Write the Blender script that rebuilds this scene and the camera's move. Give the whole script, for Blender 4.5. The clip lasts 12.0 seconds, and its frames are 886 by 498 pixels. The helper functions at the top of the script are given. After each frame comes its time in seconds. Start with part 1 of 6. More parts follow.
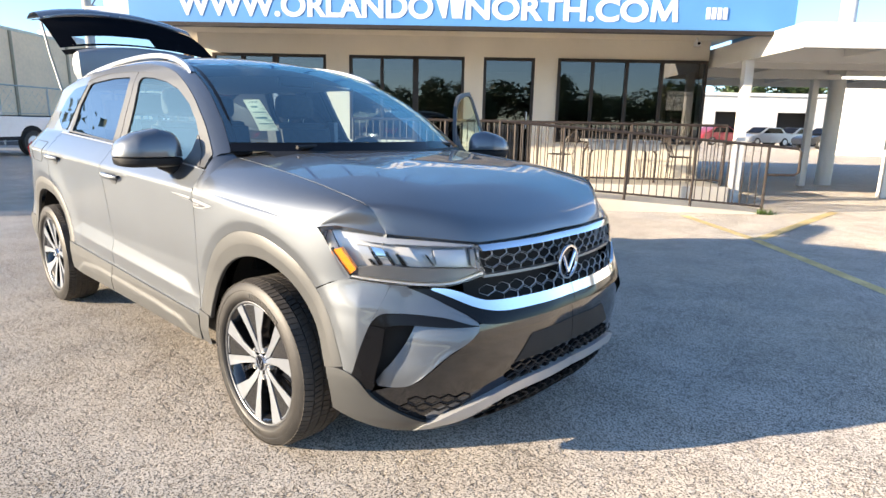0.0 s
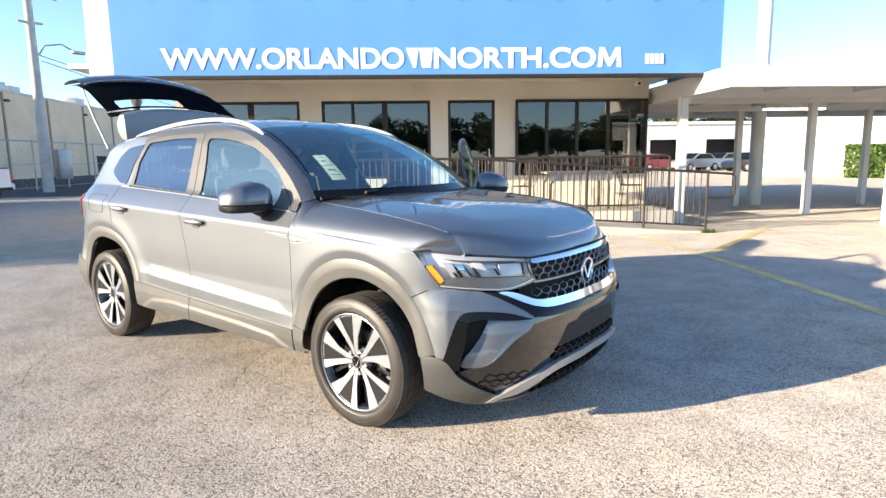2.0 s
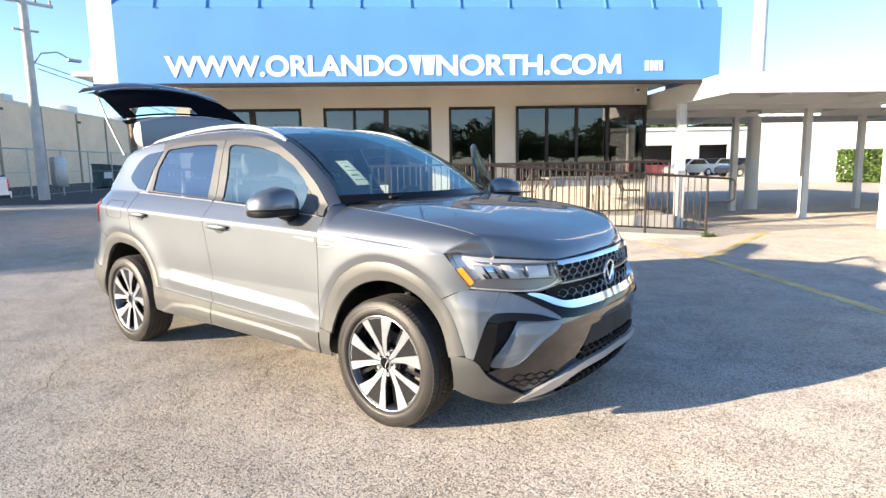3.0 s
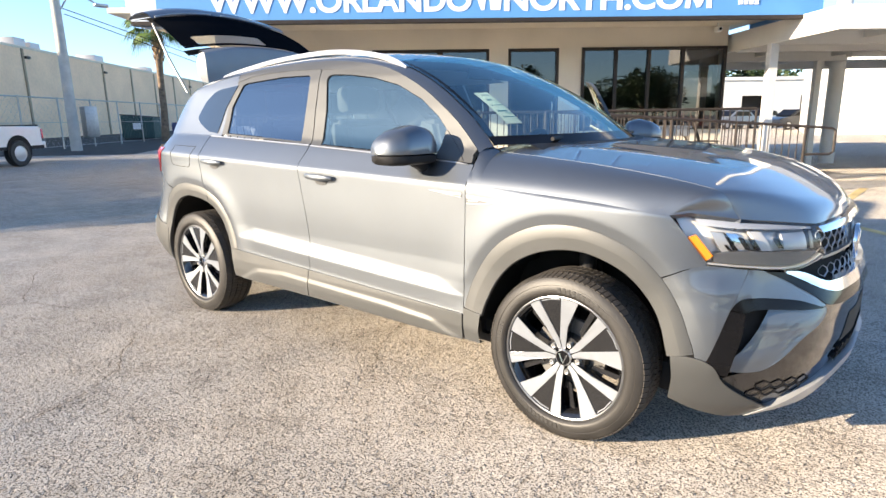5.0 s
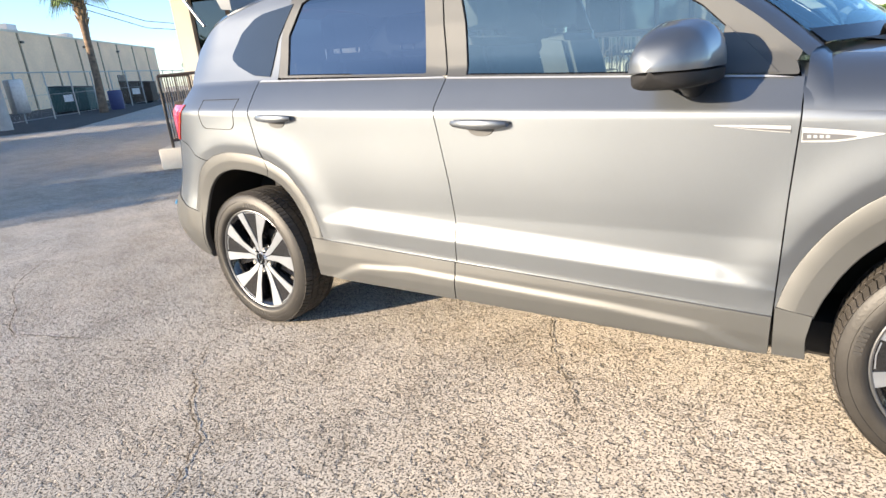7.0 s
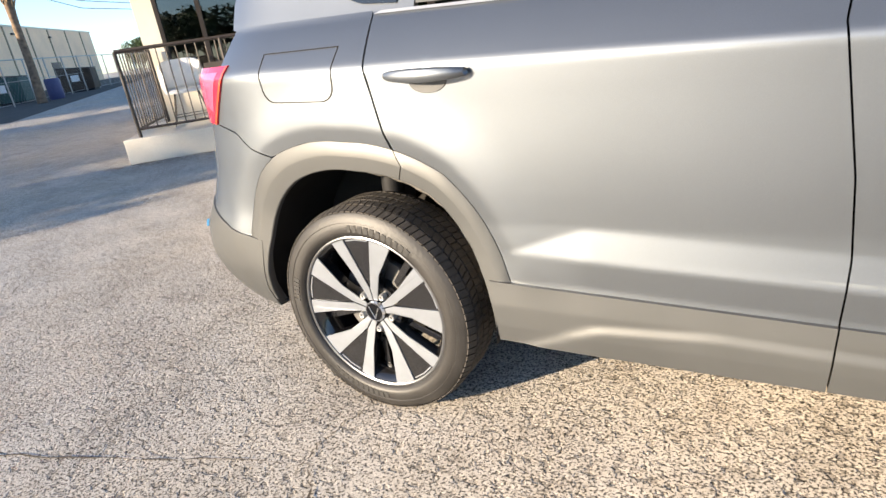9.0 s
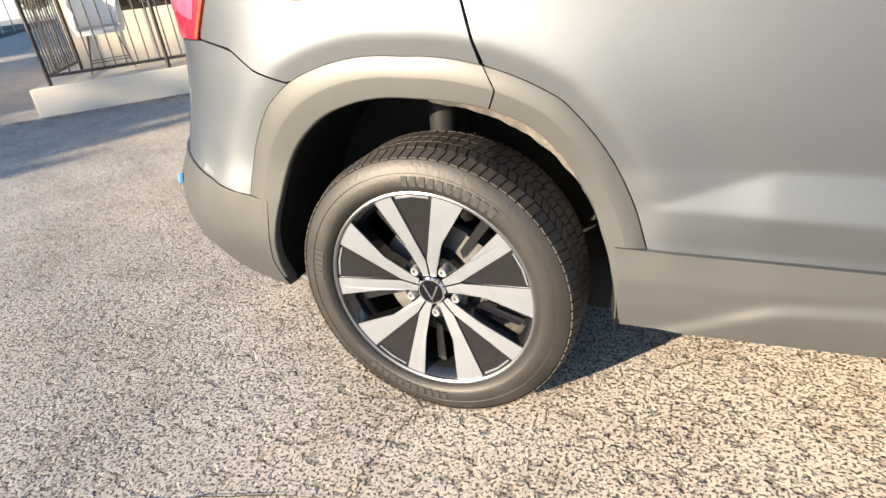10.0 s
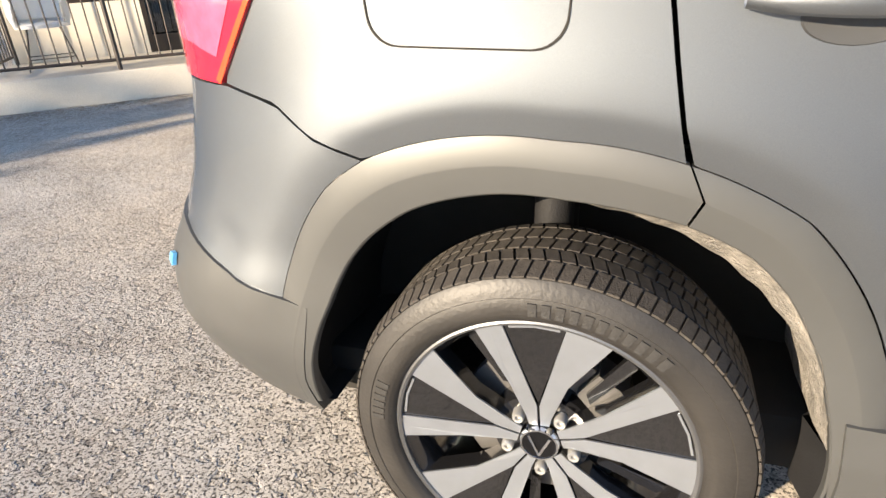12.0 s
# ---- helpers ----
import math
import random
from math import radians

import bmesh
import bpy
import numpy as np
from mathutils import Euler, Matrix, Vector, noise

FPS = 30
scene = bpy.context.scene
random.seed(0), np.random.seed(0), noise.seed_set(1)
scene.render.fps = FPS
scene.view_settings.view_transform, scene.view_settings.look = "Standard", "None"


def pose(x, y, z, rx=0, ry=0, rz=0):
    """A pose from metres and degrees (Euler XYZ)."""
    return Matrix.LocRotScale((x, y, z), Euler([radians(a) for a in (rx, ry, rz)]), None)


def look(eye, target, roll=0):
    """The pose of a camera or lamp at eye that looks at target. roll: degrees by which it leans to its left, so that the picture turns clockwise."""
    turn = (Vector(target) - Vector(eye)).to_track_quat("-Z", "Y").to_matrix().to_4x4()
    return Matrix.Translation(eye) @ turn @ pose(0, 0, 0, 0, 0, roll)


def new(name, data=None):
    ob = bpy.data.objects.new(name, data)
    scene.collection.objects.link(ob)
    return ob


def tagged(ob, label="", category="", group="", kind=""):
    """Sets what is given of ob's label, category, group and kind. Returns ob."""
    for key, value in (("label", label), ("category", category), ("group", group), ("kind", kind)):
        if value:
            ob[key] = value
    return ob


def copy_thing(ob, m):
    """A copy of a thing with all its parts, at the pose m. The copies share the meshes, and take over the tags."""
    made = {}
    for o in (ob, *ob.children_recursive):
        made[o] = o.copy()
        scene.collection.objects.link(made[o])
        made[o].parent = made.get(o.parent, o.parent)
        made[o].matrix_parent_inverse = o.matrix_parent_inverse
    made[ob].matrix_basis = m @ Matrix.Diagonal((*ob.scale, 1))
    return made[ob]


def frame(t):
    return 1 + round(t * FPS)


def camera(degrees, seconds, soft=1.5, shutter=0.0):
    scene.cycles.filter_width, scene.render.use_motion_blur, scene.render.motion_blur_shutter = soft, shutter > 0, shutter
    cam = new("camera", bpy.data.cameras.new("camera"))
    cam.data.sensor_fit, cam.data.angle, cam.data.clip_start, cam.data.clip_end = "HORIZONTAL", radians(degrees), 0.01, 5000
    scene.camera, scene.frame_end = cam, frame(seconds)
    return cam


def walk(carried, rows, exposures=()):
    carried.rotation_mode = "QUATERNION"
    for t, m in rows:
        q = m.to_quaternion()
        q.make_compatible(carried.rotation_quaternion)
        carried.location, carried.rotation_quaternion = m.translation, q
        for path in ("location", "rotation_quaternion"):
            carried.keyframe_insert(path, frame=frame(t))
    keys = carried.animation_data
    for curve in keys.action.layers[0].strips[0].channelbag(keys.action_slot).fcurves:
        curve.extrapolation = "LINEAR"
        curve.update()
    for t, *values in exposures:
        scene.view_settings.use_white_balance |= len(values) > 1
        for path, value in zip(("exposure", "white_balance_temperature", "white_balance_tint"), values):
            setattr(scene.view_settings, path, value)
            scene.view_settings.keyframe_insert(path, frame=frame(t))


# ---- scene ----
cam = camera(74.0, 12.0)
PATH = [
    (0, (3.329, -1.915, 1.275), (2.008, -0.473, 0.855), 1.2),
    (0.5, (3.352, -2.165, 1.3), (2.043, -0.695, 0.949), 1.5),
    (1, (3.433, -2.387, 1.327), (2.166, -0.876, 0.995), 1.5),
    (1.5, (3.443, -2.576, 1.34), (2.198, -1.043, 1.019), 0.2),
    (2, (3.411, -2.766, 1.338), (2.206, -1.199, 1.032), -0.8),
    (2.5, (3.38, -2.887, 1.341), (2.19, -1.305, 1.052), -1.0),
    (3, (3.317, -2.918, 1.333), (2.127, -1.335, 1.048), -1.0),
    (3.2, (3.256, -2.911, 1.314), (2.061, -1.333, 1.033), -0.8),
    (5, (2.334, -2.742, 1.254), (1.1, -1.229, 0.817), -0.9),
    (5.5, (2.008, -2.639, 1.219), (0.808, -1.106, 0.758), -1.1),
    (6, (1.672, -2.603, 1.196), (0.509, -1.059, 0.685), -1.1),
    (6.5, (1.324, -2.618, 1.197), (0.221, -1.057, 0.61), -2.5),
    (7, (0.987, -2.525, 1.184), (-0.116, -0.974, 0.571), -5.5),
    (7.5, (0.67, -2.425, 1.197), (-0.425, -0.857, 0.611), -6.0),
    (9.3, (-0.477, -1.971, 1.09), (-1.407, -0.365, 0.344), -8.9),
    (9.5, (-0.594, -1.938, 1.071), (-1.443, -0.303, 0.293), -8.0),
    (10, (-0.796, -1.834, 1.007), (-1.577, -0.213, 0.133), -7.5),
    (10.5, (-0.93, -1.687, 0.934), (-1.661, -0.102, -0.043), -7.1),
    (11, (-1.001, -1.587, 0.886), (-1.682, -0.002, -0.128), -6.4),
    (11.5, (-1.04, -1.546, 0.899), (-1.692, 0.044, -0.124), -5.2),
    (12, (-1.218, -1.54, 1.06), (-1.837, 0.156, 0.199), -3.4),
]
walk(cam, [(t, look(eye, target, roll)) for t, eye, target, roll in PATH], exposures=((0.0, 1.68, 6700, 10), (8.0, 1.58, 6650, 10), (10.0, 1.58, 6850, 10), (12.0, 1.58, 6800, 10)))

# ---- light ----
SUN_AZ, SUN_EL = math.atan2(-0.853, -0.522), radians(14.5)
world = bpy.data.worlds.new("sky")
scene.world = world
world.use_nodes = True
wn = world.node_tree.nodes
wl = world.node_tree.links
sky = wn.new("ShaderNodeTexSky")
sky.sky_type = "NISHITA"
sky.sun_disc = False
sky.sun_elevation = SUN_EL
sky.sun_rotation = math.pi / 2 - SUN_AZ
sky.air_density, sky.dust_density, sky.ozone_density = 0.74, 0.3, 2.9
wl.new(sky.outputs[0], wn["Background"].inputs[0])
wn["Background"].inputs[1].default_value = 0.13
sun = new("sun", bpy.data.lights.new("sun", "SUN"))
sun.data.energy, sun.data.angle, sun.data.color = 5.0, radians(0.55), (1.0, 0.84, 0.64)
sun_to = Vector((math.cos(SUN_AZ) * math.cos(SUN_EL), math.sin(SUN_AZ) * math.cos(SUN_EL), math.sin(SUN_EL)))
sun.matrix_world = look(sun_to * 60, (0, 0, 0))

# ---- materials ----
MATS = {}


def mat(name, color, rough=0.6, metal=0.0, var=0.12, scale=8.0, bump=0.0, bscale=60.0, coat=0.0, spec=0.5, fine=0.0, fscale=150.0, coat_rough=0.03):
    """A surface with stains at a large scale, grain at a small one, and relief."""
    if name in MATS:
        return MATS[name]
    m = bpy.data.materials.new(name)
    m.use_nodes = True
    n, l = m.node_tree.nodes, m.node_tree.links
    b = n["Principled BSDF"]
    b.inputs["Roughness"].default_value = rough
    b.inputs["Metallic"].default_value = metal
    b.inputs["Coat Weight"].default_value = coat
    b.inputs["Coat Roughness"].default_value = coat_rough
    b.inputs["Specular IOR Level"].default_value = spec
    tc = n.new("ShaderNodeTexCoord")
    nz = n.new("ShaderNodeTexNoise")
    nz.inputs["Scale"].default_value = scale
    nz.inputs["Detail"].default_value = 6
    l.new(tc.outputs["Object"], nz.inputs["Vector"])
    ramp = n.new("ShaderNodeValToRGB")
    ramp.color_ramp.elements[0].position, ramp.color_ramp.elements[1].position = 0.3, 0.7
    ramp.color_ramp.elements[0].color = (*[c * (1 - var) for c in color], 1)
    ramp.color_ramp.elements[1].color = (*[min(1, c * (1 + var)) for c in color], 1)
    l.new(nz.outputs["Fac"], ramp.inputs[0])
    out = ramp.outputs[0]
    if fine:
        f = n.new("ShaderNodeTexNoise")
        f.inputs["Scale"].default_value = fscale
        f.inputs["Detail"].default_value = 3
        l.new(tc.outputs["Object"], f.inputs["Vector"])
        fr = n.new("ShaderNodeValToRGB")
        fr.color_ramp.elements[0].position, fr.color_ramp.elements[1].position = 0.35, 0.65
        fr.color_ramp.elements[0].color = (1 - fine, 1 - fine, 1 - fine, 1)
        fr.color_ramp.elements[1].color = (1, 1, 1, 1)
        l.new(f.outputs["Fac"], fr.inputs[0])
        mx = n.new("ShaderNodeMix")
        mx.data_type, mx.blend_type = "RGBA", "MULTIPLY"
        mx.inputs["Factor"].default_value = 1
        l.new(out, mx.inputs["A"])
        l.new(fr.outputs[0], mx.inputs["B"])
        out = mx.outputs["Result"]
    l.new(out, b.inputs["Base Color"])
    if bump:
        bn = n.new("ShaderNodeTexNoise")
        bn.inputs["Scale"].default_value = bscale
        bn.inputs["Detail"].default_value = 4
        l.new(tc.outputs["Object"], bn.inputs["Vector"])
        bp = n.new("ShaderNodeBump")
        bp.inputs["Strength"].default_value = bump
        bp.inputs["Distance"].default_value = 0.01
        l.new(bn.outputs["Fac"], bp.inputs["Height"])
        l.new(bp.outputs["Normal"], b.inputs["Normal"])
    MATS[name] = m
    return m


def glass(name, tint, ior=1.5, gloss=(1, 1, 1), rough=0.0):
    """A thin pane: tinted see-through with a Fresnel gloss."""
    if name in MATS:
        return MATS[name]
    m = bpy.data.materials.new(name)
    m.use_nodes = True
    n, l = m.node_tree.nodes, m.node_tree.links
    n.remove(n["Principled BSDF"])
    tr = n.new("ShaderNodeBsdfTransparent")
    tr.inputs[0].default_value = (*tint, 1)
    gl = n.new("ShaderNodeBsdfGlossy")
    gl.inputs["Color"].default_value = (*gloss, 1)
    gl.inputs["Roughness"].default_value = rough
    fr = n.new("ShaderNodeFresnel")
    fr.inputs[0].default_value = ior
    mx = n.new("ShaderNodeMixShader")
    l.new(fr.outputs[0], mx.inputs[0])
    l.new(tr.outputs[0], mx.inputs[1])
    l.new(gl.outputs[0], mx.inputs[2])
    l.new(mx.outputs[0], n["Material Output"].inputs[0])
    MATS[name] = m
    return m


def emit(name, color, strength):
    m = mat(name, color, 0.4)
    b = m.node_tree.nodes["Principled BSDF"]
    b.inputs["Emission Color"].default_value = (*color, 1)
    b.inputs["Emission Strength"].default_value = strength
    return m


def asphalt():
    """Worn parking-lot asphalt: pale exposed stones in dark binder, broad stains."""
    m = bpy.data.materials.new("worn_asphalt")
    m.use_nodes = True
    n, l = m.node_tree.nodes, m.node_tree.links
    b = n["Principled BSDF"]
    b.inputs["Roughness"].default_value = 0.85
    b.inputs["Diffuse Roughness"].default_value = 0.6
    tc = n.new("ShaderNodeTexCoord")

    def noise_at(scale, detail=4, rough=0.55):
        t = n.new("ShaderNodeTexNoise")
        t.inputs["Scale"].default_value, t.inputs["Detail"].default_value, t.inputs["Roughness"].default_value = scale, detail, rough
        l.new(tc.outputs["Object"], t.inputs["Vector"])
        return t.outputs["Fac"]

    def ramp_of(src, stops):
        r = n.new("ShaderNodeValToRGB")
        while len(r.color_ramp.elements) < len(stops):
            r.color_ramp.elements.new(0.5)
        for e, (p, c) in zip(r.color_ramp.elements, stops):
            e.position, e.color = p, (*c, 1)
        l.new(src, r.inputs[0])
        return r.outputs[0]

    def mult(a, c, fac=1.0):
        x = n.new("ShaderNodeMix")
        x.data_type, x.blend_type = "RGBA", "MULTIPLY"
        x.inputs["Factor"].default_value = fac
        l.new(a, x.inputs["A"])
        l.new(c, x.inputs["B"])
        return x.outputs["Result"]

    def cells(scale):
        warp = n.new("ShaderNodeTexNoise")
        warp.inputs["Scale"].default_value = scale * 0.6
        l.new(tc.outputs["Object"], warp.inputs["Vector"])
        mv = n.new("ShaderNodeVectorMath")
        mv.operation = "MULTIPLY_ADD"
        l.new(warp.outputs["Color"], mv.inputs[0])
        mv.inputs[1].default_value = (0.9 / scale, 0.9 / scale, 0.9 / scale)
        l.new(tc.outputs["Object"], mv.inputs[2])
        v = n.new("ShaderNodeTexVoronoi")
        v.inputs["Scale"].default_value = scale
        l.new(mv.outputs[0], v.inputs["Vector"])
        sp = n.new("ShaderNodeSeparateColor")
        l.new(v.outputs["Color"], sp.inputs[0])
        return v.outputs["Distance"], sp.outputs[0]

    dist, tone = cells(95)
    stones = ramp_of(tone, [(0.0, (0.575, 0.542, 0.490)), (0.3, (0.635, 0.60, 0.543)), (0.7, (0.675, 0.638, 0.577)), (1.0, (0.73, 0.69, 0.625))])
    joint = ramp_of(dist, [(0.40, (1, 1, 1)), (0.75, (0.35, 0.35, 0.36))])
    col = mult(stones, joint, 0.20)

    def pits(scale, lo, hi, floor, spread):
        """Open pores between the stones, thicker in some places than in others."""
        add = n.new("ShaderNodeMath")
        add.operation = "MULTIPLY_ADD"
        l.new(noise_at(2.2, 3), add.inputs[0])
        add.inputs[1].default_value = spread
        l.new(noise_at(scale, 2.5, 0.5), add.inputs[2])
        return ramp_of(add.outputs[0], [(lo, (floor, floor * 0.93, floor * 0.84)), (hi, (1, 1, 1))])

    pores = pits(128, 0.448, 0.500, 0.06, 0.07)
    col = mult(col, pores, 0.86)
    col = mult(col, pits(72, 0.418, 0.478, 0.22, 0.07), 0.60)
    clumps = pits(30, 0.43, 0.50, 0.30, 0.10)
    col = mult(col, clumps, 0.42)
    col = mult(col, pits(11, 0.42, 0.52, 0.55, 0.16), 0.26)
    col = mult(col, pits(4.2, 0.44, 0.58, 0.72, 0.10), 0.22)
    col = mult(col, pits(260, 0.42, 0.50, 0.35, 0.07), 0.36)
    col = mult(col, ramp_of(noise_at(0.55, 6, 0.65), [(0.3, (0.86, 0.86, 0.87)), (0.7, (1.04, 1.02, 1.0))]))
    col = mult(col, ramp_of(noise_at(3.1, 5, 0.6), [(0.3, (0.92, 0.92, 0.925)), (0.65, (1.03, 1.02, 1.01))]))
    col = mult(col, ramp_of(noise_at(0.33, 4, 0.5), [(0.36, (0.98, 0.99, 1.0)), (0.64, (1.05, 0.99, 0.90))]))
    l.new(col, b.inputs["Base Color"])
    hgt = n.new("ShaderNodeMath")
    hgt.operation = "ADD"
    l.new(pores, hgt.inputs[0])
    l.new(clumps, hgt.inputs[1])
    bp = n.new("ShaderNodeBump")
    bp.inputs["Strength"].default_value, bp.inputs["Distance"].default_value = 0.55, 0.008
    l.new(hgt.outputs[0], bp.inputs["Height"])
    l.new(bp.outputs[0], b.inputs["Normal"])
    return m


PAINT = mat("grey_metallic_paint", (0.165, 0.182, 0.202), 0.505, 0.92, 0.03, 3.0, coat=1.0, fine=0.08, fscale=900)
PAINT.node_tree.nodes["Principled BSDF"].inputs["Coat IOR"].default_value = 1.62
TRIM_GREY = mat("satin_grey_cladding", (0.092, 0.094, 0.093), 0.50, 0.45, 0.06, 5.0, coat=0.10, coat_rough=0.35)
GLOSS_BLACK = mat("piano_black", (0.006, 0.006, 0.007), 0.10, 0, 0.1, spec=0.22)
BLACK_PLASTIC = mat("black_plastic", (0.015, 0.015, 0.016), 0.6, 0, 0.15, 20, 0.15, 300, spec=0.25)
RUBBER = mat("tyre_rubber", (0.028, 0.027, 0.026), 0.6, 0, 0.25, 9, 0.15, 200, fine=0.2)
TREAD = mat("dusty_tread", (0.052, 0.045, 0.038), 0.75, 0, 0.3, 14, 0.3, 300, fine=0.3)
SIDEWALL = mat("dusty_sidewall", (0.025, 0.023, 0.021), 0.5, 0, 0.35, 7, 0.1, 120)
CHROME = mat("chrome", (0.82, 0.83, 0.85), 0.08, 1.0, 0.02)
SATIN = mat("satin_silver", (0.54, 0.55, 0.56), 0.35, 0.6, 0.03)
MACHINED = mat("machined_alloy", (0.41, 0.44, 0.485), 0.36, 0.8, 0.04, 30)
RIM_BLACK = mat("black_rim_lacquer", (0.010, 0.010, 0.011), 0.16, 0, 0.1, coat=0.8)
CAVITY = mat("dark_cavity", (0.032, 0.030, 0.028), 0.9, spec=0.1)
CLOTH = mat("black_seat_cloth", (0.06, 0.062, 0.068), 0.8, 0, 0.15, 30, 0.2, 400)
GREY_TRIM = mat("grey_headliner", (0.42, 0.42, 0.42), 0.9, 0, 0.05)
WINDOW = glass("window_glass", (0.70, 0.92, 0.90), 4.2, (1.0, 1.0, 0.80))
TINTED = glass("privacy_glass", (0.14, 0.17, 0.20), 3.3)
WINDSHIELD = glass("windshield_glass", (0.74, 0.94, 0.96), 3.3, (0.74, 0.97, 1.0))
CREAM = mat("cream_stucco", (0.75, 0.685, 0.575), 0.85, 0, 0.06, 1.3, 0.25, 90, fine=0.06)
WHITE = mat("white_painted_metal", (0.68, 0.67, 0.64), 0.55, 0, 0.06, 1.5, 0.05, 40)
BLUE = mat("blue_metal_fascia", (0.105, 0.295, 0.60), 0.45, 0.0, 0.06, 0.8)
BROWN = mat("dark_bronze_frame", (0.035, 0.026, 0.02), 0.45, 0.3, 0.15)
IRON = mat("brown_painted_iron", (0.045, 0.034, 0.028), 0.5, 0.2, 0.25, 12)
CONCRETE = mat("pale_concrete", (0.64, 0.59, 0.50), 0.9, 0, 0.14, 1.2, 0.3, 60, fine=0.12)
YELLOW = mat("worn_yellow_line", (0.80, 0.60, 0.27), 0.85, 0, 0.3, 3, 0.3, 80, fine=0.4, fscale=60)
ASPHALT = asphalt()
TAN = mat("tan_warehouse_wall", (0.90, 0.655, 0.435), 0.85, 0, 0.08, 0.35, 0.1, 6, fine=0.08, fscale=4)
# near-black: the dimness indoors is put into the surface colour
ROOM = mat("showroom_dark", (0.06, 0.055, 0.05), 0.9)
SHOP_GLASS = glass("shop_glass", (0.30, 0.30, 0.29), 1.9)
GREENLEAF = mat("hedge_leaves", (0.09, 0.15, 0.03), 0.6, 0, 0.5, 3)
LEAF = mat("tree_leaves", (0.045, 0.075, 0.022), 0.6, 0, 0.5, 1.2)
BARK = mat("bark", (0.19, 0.13, 0.085), 0.9, 0, 0.4, 6, 0.6, 20)
WOODPOLE = mat("weathered_pole", (0.50, 0.48, 0.44), 0.85, 0, 0.15, 3, 0.3, 20)
GRAPHITE = mat("satin_graphite", (0.20, 0.205, 0.215), 0.35, 0.8, 0.05)
STEEL = mat("galvanised_steel", (0.42, 0.42, 0.41), 0.45, 0.6, 0.15, 12)
WHITE_CAR = mat("white_car_paint", (0.78, 0.78, 0.77), 0.3, 0, 0.03, coat=0.8)
PLASTIC_WHITE = mat("white_plastic", (0.80, 0.79, 0.76), 0.45, 0, 0.05)
RED_LENS = mat("red_lens", (0.62, 0.02, 0.045), 0.12, 0, 0.15, 25, coat=1.0)
AMBER = mat("amber_lens", (0.85, 0.27, 0.01), 0.15, 0, 0.1, coat=1.0)

# ---- mesh helpers ----
B = Matrix.Rotation(radians(41.0), 4, "Z")  # axes of the dealership: x along its front, y into it


def link(name, bm, material, parent=None, m=None, smooth=False, label=""):
    if not isinstance(bm, bpy.types.Mesh):
        bmesh.ops.recalc_face_normals(bm, faces=bm.faces)
        me = bpy.data.meshes.new(name)
        bm.to_mesh(me)
        bm.free()
        if material:
            me.materials.append(material)
        if smooth:
            me.shade_smooth()
            me.set_sharp_from_angle(angle=radians(smooth if smooth > 1 else 35))
    else:
        me = bm
    ob = new(name, me)
    if parent:
        ob.parent = parent
    if m is not None:
        ob.matrix_basis = m
    if label:
        ob["label"] = label
    return ob


def part(name, bm, material, parent, label="", smooth=35, m=None):
    return link(name, bm, material, parent, m, smooth, label)


def empty(name, m=None):
    ob = new(name)
    ob.empty_display_size = 0.2
    if m is not None:
        ob.matrix_basis = m
    return ob


def add_box(bm, x0, x1, y0, y1, z0, z1, bevel=0.0):
    r = bmesh.ops.create_cube(bm, size=1, matrix=Matrix.Translation(((x0 + x1) / 2, (y0 + y1) / 2, (z0 + z1) / 2)) @ Matrix.Diagonal((abs(x1 - x0), abs(y1 - y0), abs(z1 - z0), 1)))
    if bevel:
        es = list({e for v in r["verts"] for e in v.link_edges})
        bmesh.ops.bevel(bm, geom=es, offset=bevel, segments=2, affect="EDGES", profile=0.5)
    return bm


def box(x0, x1, y0, y1, z0, z1, bevel=0.0):
    return add_box(bmesh.new(), x0, x1, y0, y1, z0, z1, bevel)


def tube(pts, r, sides=8, bm=None, radii=None, closed=False):
    """A round bar along points."""
    bm = bm or bmesh.new()
    pts = [Vector(p) for p in pts]
    rings = []
    n = len(pts)
    ref = None
    for i, p in enumerate(pts):
        a = pts[(i - 1) % n] if closed else pts[max(i - 1, 0)]
        c = pts[(i + 1) % n] if closed else pts[min(i + 1, n - 1)]
        t = (c - a).normalized()
        if ref is None:
            ref = Vector((0, 0, 1)) if abs(t.z) < 0.9 else Vector((1, 0, 0))
        s = t.cross(ref).normalized()
        ref = s.cross(t).normalized()
        rr = radii[i] if radii else r
        rings.append([bm.verts.new(p + rr * (math.cos(2 * math.pi * k / sides) * s + math.sin(2 * math.pi * k / sides) * ref)) for k in range(sides)])
    for i in range(n if closed else n - 1):
        a, c = rings[i], rings[(i + 1) % n]
        for k in range(sides):
            bm.faces.new((a[k], a[(k + 1) % sides], c[(k + 1) % sides], c[k]))
    if not closed:
        bm.faces.new(rings[0][::-1])
        bm.faces.new(rings[-1])
    return bm


def grid_mesh(rows, bm=None, closed=False):
    """Quads over rows of points."""
    bm = bm or bmesh.new()
    vs = [[bm.verts.new(p) for p in r] for r in rows]
    for i in range(len(vs) - 1):
        k = len(vs[i])
        for j in range(k if closed else k - 1):
            bm.faces.new((vs[i][j], vs[i][(j + 1) % k], vs[i + 1][(j + 1) % k], vs[i + 1][j]))
    return bm


